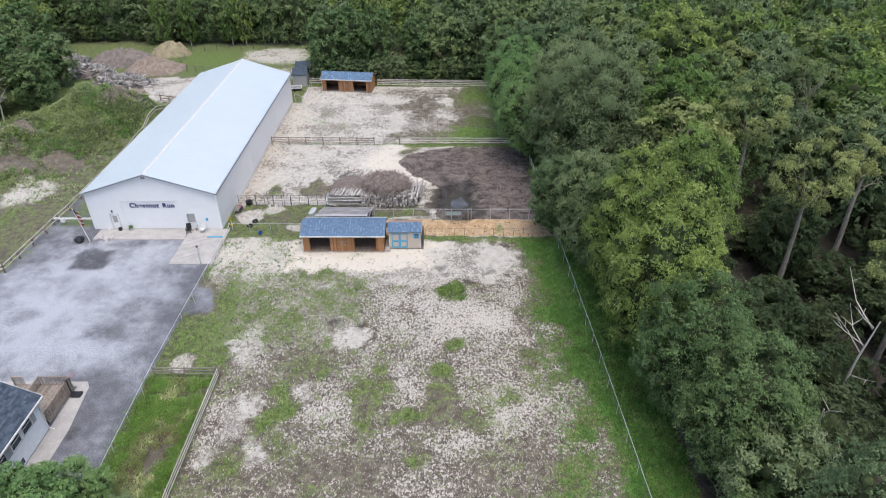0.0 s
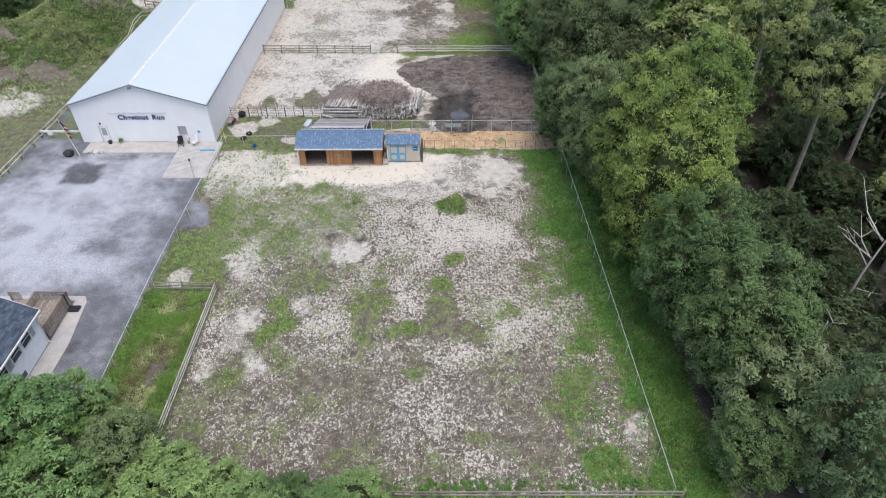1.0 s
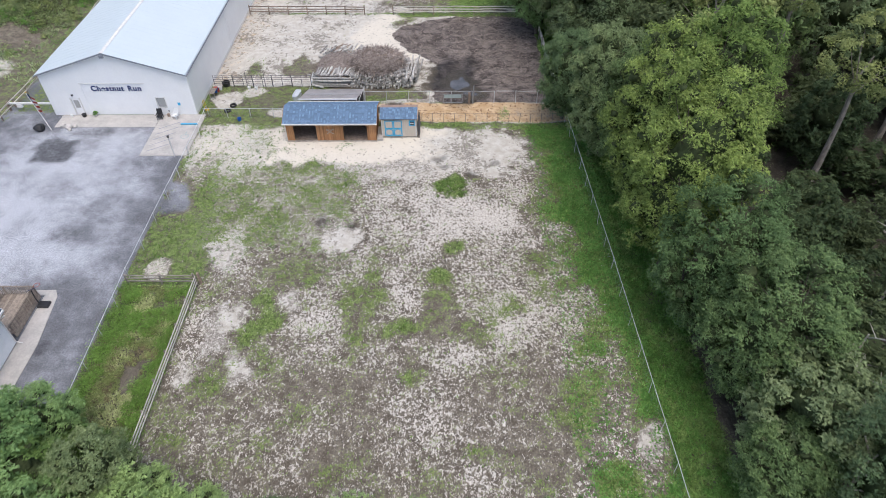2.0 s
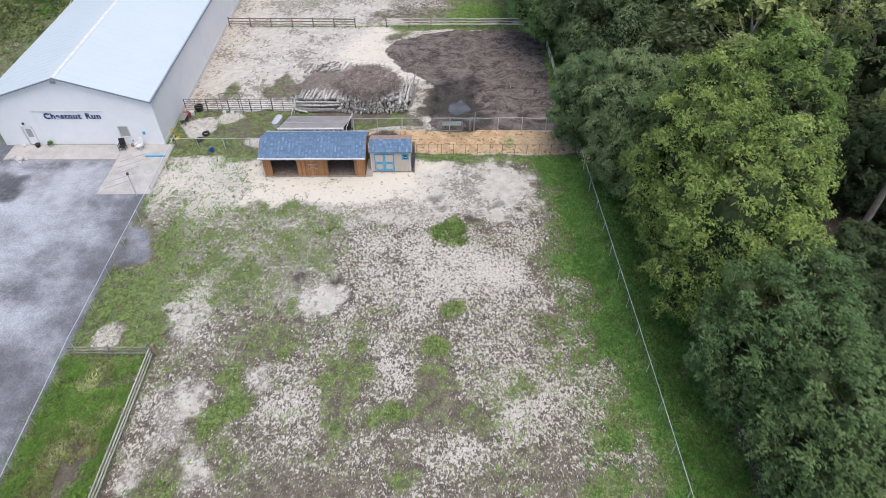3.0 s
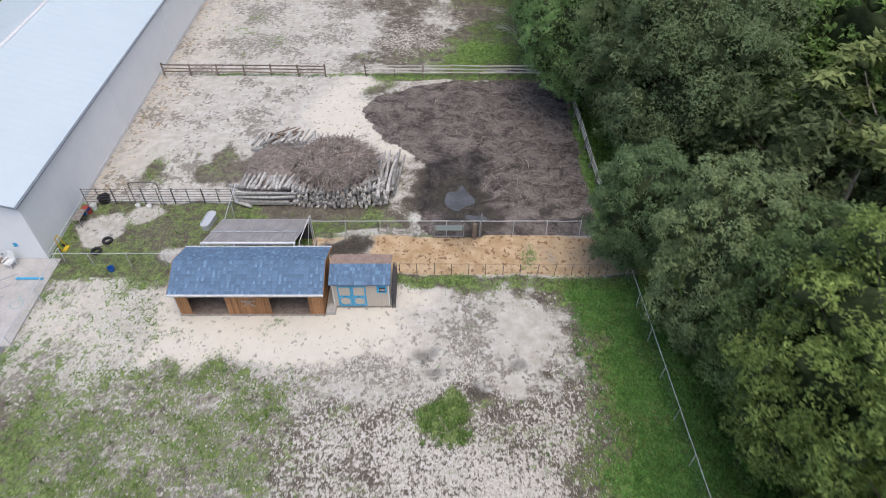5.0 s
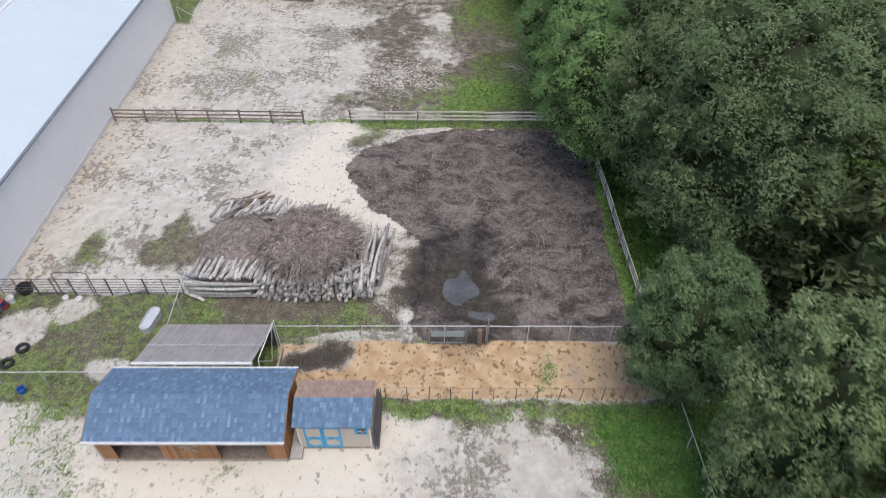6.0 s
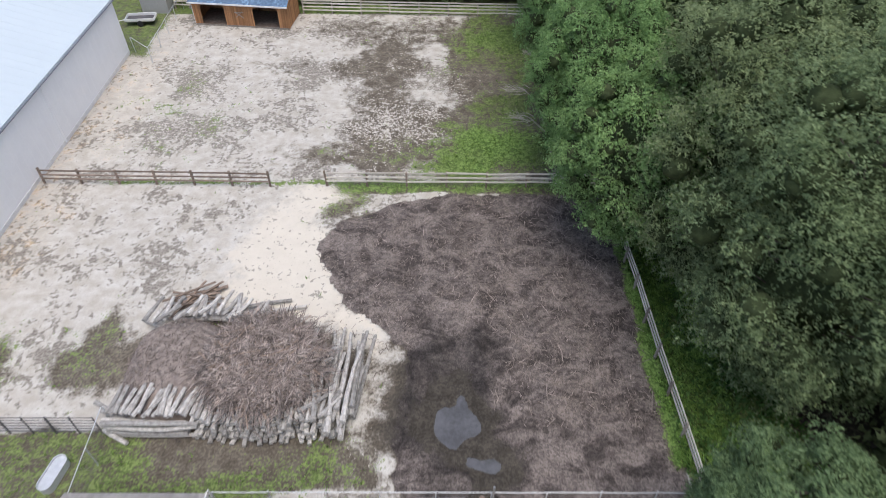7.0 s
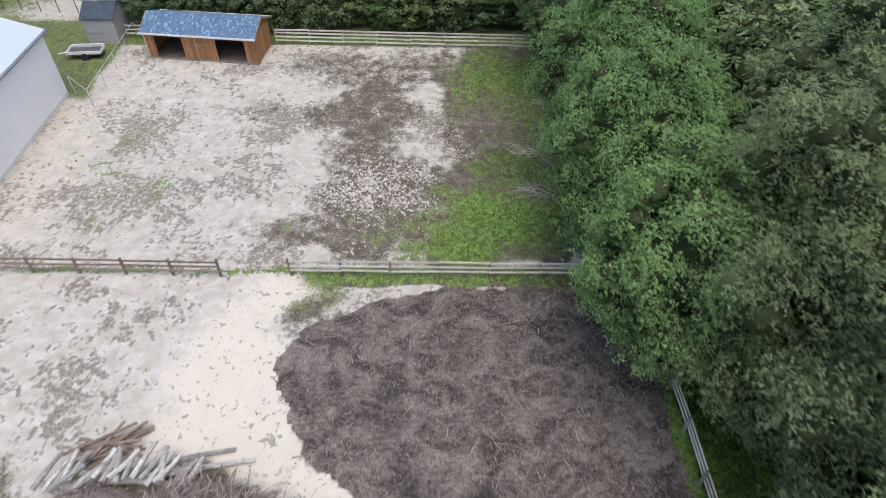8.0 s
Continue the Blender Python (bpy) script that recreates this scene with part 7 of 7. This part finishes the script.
def tree(kind, x, y, radius, top, fine=True, label="", category="tree", group="woodland trees"):
    (trunk, crown), r0, t0 = rng.choice((CLOSE if fine and kind in CLOSE and x < 19.5 and 67 < y < 106 else NEAR if fine and kind in NEAR and x < 24.2 and 30 < y < 108 else FINE if fine and kind in FINE else DISTANT if fine is None or x > 48 or y > 112 else COARSE)[kind])
    t = thing("tree", x, y, z_at(x, y) - 0.05, label or WORDS[kind], category, group, "", rng.uniform(0, 360))
    k, h = radius / r0, top / t0
    for name, data in (("trunk", trunk), ("crown", crown)):
        ob = new(name, data)
        ob.parent = t
        ob.scale = (k, k, h)
    return t


PLANTED = []


def plant(kind, x, y, radius, top, fine=True, **more):
    PLANTED.append((x, y, radius))
    return tree(kind, x, y, radius, top, fine, **more)


def weed_clumps(count, area, keep, radius, rise, leaves, size, material, name, label, category, seed):
    """Rank weeds that stand in clumps: leafy domes of uneven height, each growing from the ground."""
    r = np.random.default_rng(seed)
    x, y = r.uniform(area[0], area[1], count), r.uniform(area[2], area[3], count)
    on = r.random(count) < keep(x, y)
    x, y = x[on], y[on]
    rad = r.uniform(radius[0], radius[1], len(x))
    centres = np.stack([x, y, height(x, y) + rad * rise], -1)
    d = r.normal(size=(len(x) * leaves, 3))
    d[:, 2] = np.abs(d[:, 2])
    d /= np.linalg.norm(d, axis=1)[:, None]
    big = np.repeat(rad, leaves)
    p = np.repeat(centres, leaves, axis=0) + d * (big * r.uniform(0.5, 1.1, len(big)))[:, None] * np.array([1, 1, 0.9])
    n = d + r.normal(size=d.shape) * 0.45 + np.array([0, 0, 0.5])
    n /= np.linalg.norm(n, axis=1)[:, None]
    u = np.cross(n, r.normal(size=d.shape))
    u /= np.linalg.norm(u, axis=1)[:, None]
    w = np.cross(n, u)
    s = (size * r.uniform(0.6, 1.4, len(p)))[:, None]
    v = np.stack([p - u * s, p + w * s * 0.6, p + u * s * 1.2 - w * s * 0.2], 1).reshape(-1, 3)
    ob = new(name, mesh_from(name, v, np.arange(len(v)).reshape(-1, 3), material))
    return tagged(ob, label, category, "", "stuff")


def rank(x, y):
    return (1 - spot(x, y, -23.6, 33.0, 1.0, 3.6, 0.5)) * (wave(x, y, 1.2, 91) > 0.3)


weed_clumps(700, (-26.9, -21.1, 22, 43.0), lambda x, y: rank(x, y) * ((wave(x, y, 2.6, 92) > 0.45) | (x < -25.4) | (x > -22.0)), (0.3, 0.85), 0.2, 110, 0.075, LUSH_LEAF, "weed_clumps", "leafy green weed clumps filling the fenced strip", "weeds", 301)
weed_clumps(520, (-25.6, -21.1, 24, 43.0), lambda x, y: rank(x, y) * (wave(x, y, 2.6, 92) < 0.55), (0.2, 0.5), 0.15, 70, 0.07, OLIVE_LEAF, "olive_weeds", "yellow-brown seeding weeds in the fenced strip", "weeds", 302)
weed_clumps(260, (-27.0, -21.1, 24, 43.0), rank, (0.2, 0.4), 0.15, 70, 0.07, RUSSET_LEAF, "dry_weeds", "dry russet weed stalks in the fenced strip", "weeds", 309)
weed_clumps(1100, (15.7, 19.4, 22, 68), lambda x, y: 0.35 + 0.6 * (wave(x, y, 2.4, 93) > 0.45), (0.2, 0.55), 0.1, 50, 0.085, LUSH_LEAF, "fence_weeds", "leafy green weeds along the wire fence", "weeds", 303)
weed_clumps(500, (13.2, 16.6, 74, 96), lambda x, y: 0.8 * np.ones(x.shape), (0.2, 0.5), 0.1, 50, 0.085, LUSH_LEAF, "fence_weeds", "leafy green weeds behind the rail fence", "weeds", 304)
weed_clumps(1000, (-78, -51, 80, 112), lambda x, y: on_hill(x, y) * (wave(x, y, 4.0, 94) > 0.42), (0.45, 1.1), 0.1, 46, 0.17, OLIVE_LEAF, "hill_shrubs", "tall yellowish rank growth over the earth mounds", "weeds", 305)
weed_clumps(800, (-80, -51, 78, 112), lambda x, y: on_hill(x, y) * (wave(x, y, 4.0, 94) < 0.5), (0.3, 0.8), 0.1, 46, 0.15, LUSH_LEAF, "hill_shrubs", "low green rank growth over the earth mounds", "weeds", 306)
weed_clumps(260, (-26.2, 15.0, 23.6, 24.6), lambda x, y: 0.7 * np.ones(x.shape), (0.15, 0.4), 0.1, 50, 0.07, LUSH_LEAF, "fence_weeds", "green weeds under the near rail fence", "weeds", 307)
weed_clumps(60, (-0.9, 2.8, 54.7, 57.6), lambda x, y: spot(x, y, 0.9, 56.1, 1.8, 1.4, 0.3), (0.15, 0.34), 0.1, 60, 0.06, GRASS_LEAF, "weed_island", "round patch of coarse green weeds on sand", "weeds", 308)

# the wood's edge, tree by tree
# the deep ones carry their neighbours' shade in the leaf colour
for kind, x, y, radius, top in (
        ("silver", 13.6, 68.6, 3.3, 10.6), ("silver", 16.4, 61.8, 3.9, 14.4), ("green", 18.2, 57.0, 3.8, 15.0), ("yellow", 18.6, 52.8, 4.6, 18.8), ("yellow", 23.5, 54.5, 4.6, 19.8), ("yellow", 19.0, 45.4, 5.0, 18.9),
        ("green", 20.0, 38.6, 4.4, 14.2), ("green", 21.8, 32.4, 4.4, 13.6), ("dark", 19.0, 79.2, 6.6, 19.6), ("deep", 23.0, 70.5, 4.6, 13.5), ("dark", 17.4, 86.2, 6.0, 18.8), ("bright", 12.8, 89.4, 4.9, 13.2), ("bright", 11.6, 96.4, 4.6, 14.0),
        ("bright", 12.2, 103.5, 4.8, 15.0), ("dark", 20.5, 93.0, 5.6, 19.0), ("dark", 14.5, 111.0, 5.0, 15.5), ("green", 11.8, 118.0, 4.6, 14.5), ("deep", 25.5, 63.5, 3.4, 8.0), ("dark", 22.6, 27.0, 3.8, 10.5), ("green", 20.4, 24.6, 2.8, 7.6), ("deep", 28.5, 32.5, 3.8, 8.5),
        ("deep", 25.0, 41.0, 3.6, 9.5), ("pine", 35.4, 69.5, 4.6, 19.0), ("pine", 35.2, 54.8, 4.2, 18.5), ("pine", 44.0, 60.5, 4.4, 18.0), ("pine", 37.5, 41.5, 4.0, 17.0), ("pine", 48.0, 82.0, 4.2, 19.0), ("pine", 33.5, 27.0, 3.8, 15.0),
        ("dark", 25.0, 87.0, 6.0, 20.0), ("yellow", 36.5, 101.0, 6.0, 20.0), ("yellow", 30.0, 79.5, 5.0, 19.0)):
    plant(kind, x, y, radius, top)
# the trees and bushes at the near corner
for kind, x, y, radius, top in (("bright", -27.0, 25.6, 3.2, 8.6), ("silver", -20.8, 24.4, 2.5, 7.2), ("bright", -23.6, 20.6, 3.4, 8.0), ("bright", -16.8, 20.6, 3.1, 6.6), ("bright", -11.8, 19.8, 2.8, 6.0), ("bright", -31.5, 22.0, 3.6, 9.0),
                                ("bright", -7.0, 20.4, 2.0, 5.4), ("silver", -1.2, 20.2, 1.8, 3.8), ("green", -3.8, 19.4, 1.8, 4.0), ("yellow", -27.5, 17.0, 4.0, 9.5), ("green", -18.5, 15.5, 3.4, 7.5)):
    plant(kind, x, y, radius, top, group="trees at the near corner")
# the wood on the right: every few metres, taller in the middle
for gy in range(22, 137, 6):
    for gx in range(21, 112, 6):
        x, y = gx + rng.uniform(-2.2, 2.2), gy + rng.uniform(-2.2, 2.2)
        if x > 16 + 0.71 * y or (x < 33 and 57 < y < 69) or any((x - a) ** 2 + (y - b) ** 2 < (0.6 * (r + 3.6)) ** 2 for a, b, r in PLANTED):
            continue
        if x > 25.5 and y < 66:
            # the low middle of the wood, its shade put into dark leaf colour, with pines standing over it
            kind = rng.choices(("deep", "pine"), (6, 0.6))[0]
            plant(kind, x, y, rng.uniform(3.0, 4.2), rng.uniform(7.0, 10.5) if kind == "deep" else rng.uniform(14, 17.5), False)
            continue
        kind = rng.choices(("green", "yellow", "dark", "silver", "pine"), (4, 4, 2, 1.2, 0.8) if y > 80 and x > 26 else (3, 0.5, 5, 0.8, 1.0))[0]
        plant(kind, x, y, rng.uniform(3.6, 5.0), rng.uniform(13.0, 19.0), x < 28 and y < 100)
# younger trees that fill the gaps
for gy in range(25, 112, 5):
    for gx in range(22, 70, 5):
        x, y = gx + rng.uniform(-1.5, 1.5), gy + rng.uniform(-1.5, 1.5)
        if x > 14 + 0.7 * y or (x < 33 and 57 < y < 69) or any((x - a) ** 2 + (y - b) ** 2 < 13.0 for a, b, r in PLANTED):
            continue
        # leaf colour again includes the shade from above
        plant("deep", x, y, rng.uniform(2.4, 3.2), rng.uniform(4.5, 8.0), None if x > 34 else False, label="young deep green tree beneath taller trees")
# the back of the place and the left edge
for gx in range(-24, 30, 6):
    plant(rng.choice(("green", "dark", "green")), gx + rng.uniform(-1.5, 1.5), 129.5 + rng.uniform(-1, 2.0), rng.uniform(3.8, 4.8), rng.uniform(12.5, 15.5), False)
for gx in range(-25, 14, 3):
    plant(rng.choice(("green", "dark")), gx + rng.uniform(-0.8, 0.8), 126.6 + rng.uniform(-0.6, 0.9), rng.uniform(1.8, 2.5), rng.uniform(3.5, 6.0), False, label="leafy green shrub behind the far fence", category="shrub", group="shrubs behind the fence")
for gx in range(-100, -24, 5):
    plant(rng.choice(("green", "dark", "green", "silver")), gx + rng.uniform(-1.5, 1.5), 156.0 + rng.uniform(-2.5, 3.0), rng.uniform(3.4, 4.6), rng.uniform(11.0, 15.0), None, group="trees of the far wood")
    plant(rng.choice(("green", "dark", "green")), gx + 2.5 + rng.uniform(-1.0, 1.0), 154.5 + rng.uniform(-1.0, 1.5), rng.uniform(1.8, 2.6), rng.uniform(3.5, 5.5), None, label="leafy green shrub at the wood's foot", category="shrub", group="shrubs of the far wood")
for gx, gy in ((-49.0, 152.0), (-46.0, 152.6), (-58.5, 151.5), (-64.0, 150.5)):
    birch = plant("yellow", gx, gy, 2.0, rng.uniform(11, 13), None, label="slender birch with a pale trunk", group="birches")
    stem = bent(bmesh.new(), [(0, 0, 0), (0.15, 0.1, 4.5), (0.1, 0.2, 9.0)], [0.13, 0.11, 0.06], 7)
    part("pale_stem", stem, DEAD_BARK, birch)
for x, y, r, h in ((-76, 116, 5.2, 12.5), (-72, 110, 4.2, 10.5), (-82, 122, 5.2, 14), (-80, 108, 4.8, 12), (-88, 114, 5, 14), (-75, 124, 4.0, 10.5), (-84, 98, 5, 13), (-90, 104, 5, 14), (-90, 128, 5, 15), (-86, 136, 5, 14), (-81, 88, 4, 10), (-79, 103, 4.5, 10.5), (-80, 96, 4.0, 8.5), (-78.5, 91, 3.4, 7.0)):
    plant(rng.choice(("green", "silver", "green")), x, y, r, h, False, group="trees at the left edge")
for gy in range(137, 200, 8):
    for gx in range(-110, 125, 8):
        x, y = gx + rng.uniform(-2.5, 2.5), gy + rng.uniform(-2.5, 2.5)
        if (-86 < x < -27 and y < 156) or abs(x) > 26 + 0.72 * y or any((x - a) ** 2 + (y - b) ** 2 < 26 for a, b, r in PLANTED):
            continue
        if y < 166 and len([p for p in PLANTED if p[2] > 0]) < 330:
            plant(rng.choices(("green", "dark", "yellow", "silver"), (5, 4, 1.5, 1))[0], x, y, rng.uniform(3.8, 5.2), rng.uniform(13, 18), False, group="trees of the far wood")
        else:
            PLANTED.append((x, y, -1))


def far_wood():
    """The trees beyond, too far to count, as one mass of crowns."""
    out = []
    for k, (x, y, r) in enumerate([p for p in PLANTED if p[2] < 0]):
        h = rng.uniform(13, 18)
        n = 14
        c = np.array([(rng.gauss(0, 1.7), rng.gauss(0, 1.7), rng.uniform(5, h)) for _ in range(n)])
        v = leaf_cloud(c, np.array([rng.uniform(1.4, 2.3) for _ in range(n)]), 900, 0.5, 500 + k)
        out.append(v + np.array([x, y, 0]))
    v = np.concatenate(out)
    ob = new("far_woodland", mesh_from("far_woodland", v, np.arange(len(v)).reshape(-1, 3), LEAF["green"]))
    tagged(ob, "dense green woodland beyond the farm", "woodland", "", "stuff")


far_wood()
# the bushes that hang over the near rail fence
for kind, x, y, radius, top in (("yellow", -24.6, 24.2, 2.6, 6.8), ("bright", -17.6, 22.4, 2.6, 6.0), ("bright", -14.3, 21.4, 2.5, 5.5), ("green", -9.6, 21.2, 2.2, 4.6), ("bright", -5.4, 21.4, 2.1, 5.0), ("bright", -29.5, 25.6, 3.0, 7.6), ("bright", -25.6, 27.6, 2.7, 6.8), ("yellow", -22.8, 26.6, 1.8, 4.2), ("bright", -29.0, 28.4, 2.2, 5.4)):
    plant(kind, x, y, radius, top, group="trees at the near corner")


def snag(x, y, top, seed, lean=(0.0, 0.0)):
    """A bare dead tree: forked, bleached limbs."""
    r = random.Random(seed)
    t = thing("dead_tree", x, y, z_at(x, y), "bare bleached dead tree standing among green trees", "dead tree", "dead trees")
    trunk = bmesh.new()
    pts = [Vector((lean[0] * f + r.uniform(-0.2, 0.2), lean[1] * f + r.uniform(-0.2, 0.2), top * f)) for f in (0, 0.3, 0.6, 0.85)]
    pts[0].z = -0.3
    bent(trunk, pts, [0.15, 0.12, 0.085, 0.05], 7)
    part("trunk", trunk, DEAD_BARK, t)
    for k in range(6):
        f = r.uniform(0.35, 0.85)
        a = Vector((lean[0] * f, lean[1] * f, top * f))
        ang = r.uniform(0, 2 * math.pi)
        d = Vector((math.cos(ang), math.sin(ang), r.uniform(0.3, 1.1))).normalized()
        L = top * r.uniform(0.18, 0.36)
        m = a + d * L * 0.5 + Vector((r.uniform(-0.2, 0.2), r.uniform(-0.2, 0.2), r.uniform(0, 0.3)))
        e = m + (d + Vector((r.uniform(-0.5, 0.5), r.uniform(-0.5, 0.5), 0.4))).normalized() * L * 0.6
        bm = bent(bmesh.new(), [a, m, e], [0.06, 0.04, 0.014], 5)
        for _ in range(2):
            q = m.lerp(e, r.uniform(0, 0.6))
            bent(bm, [q, q + Vector((r.uniform(-0.8, 0.8), r.uniform(-0.8, 0.8), r.uniform(0.1, 0.8)))], [0.035, 0.01], 4)
        part("limb", bm, DEAD_BARK, t)


def bare_twigs(x, y, z, reach, seed):
    """A bleached dead bough at a crown's edge, forking again and again towards the open field."""
    r = random.Random(seed)
    t = thing("dead_bough", x, y, z_at(x, y), "bleached dead bough sticking out of a green crown", "dead branch", "dead boughs")
    stem = bent(bmesh.new(), [(2.6, 0.4, -0.3), (1.8, 0.3, z * 0.55), (0.6, 0.1, z * 0.9), (0, 0, z)], [0.09, 0.075, 0.05, 0.035], 6)
    part("stem", stem, DEAD_BARK, t)
    bm = bmesh.new()
    for _ in range(14):
        a = Vector((r.uniform(-0.3, 1.0), r.uniform(-0.2, 0.2), z * r.uniform(0.86, 1.0)))
        d = Vector((-r.uniform(0.4, 1.0), r.uniform(-0.8, 0.8), r.uniform(-0.25, 0.5))) * reach * r.uniform(0.5, 1.0)
        m = a + d * 0.5 + Vector((0, 0, r.uniform(-0.1, 0.15)))
        bent(bm, [a, m, a + d], [0.022, 0.016, 0.006], 4)
        for _ in range(3):
            q = a.lerp(a + d, r.uniform(0.3, 0.9))
            bent(bm, [q, q + Vector((-r.uniform(0.1, 0.6), r.uniform(-0.4, 0.4), r.uniform(-0.2, 0.3)))], [0.012, 0.005], 4)
    part("forked_branch", bm, DEAD_BARK, t)


bare_twigs(7.3, 99.2, 3.6, 1.5, 61)
bare_twigs(7.2, 103.1, 3.6, 1.3, 62)
bare_twigs(8.6, 107.6, 4.2, 1.4, 63)
snag(-74.5, 103.5, 9.5, 31, (0.5, 0.2))
snag(-76.0, 100.0, 8.0, 32, (-0.4, 0.3))
snag(24.6, 23.6, 8.6, 3, (-0.6, 0.5))
snag(24.8, 29.4, 12.5, 5, (0.5, 0.3))
snag(32.0, 37.0, 13.5, 8, (0.6, 0.5))
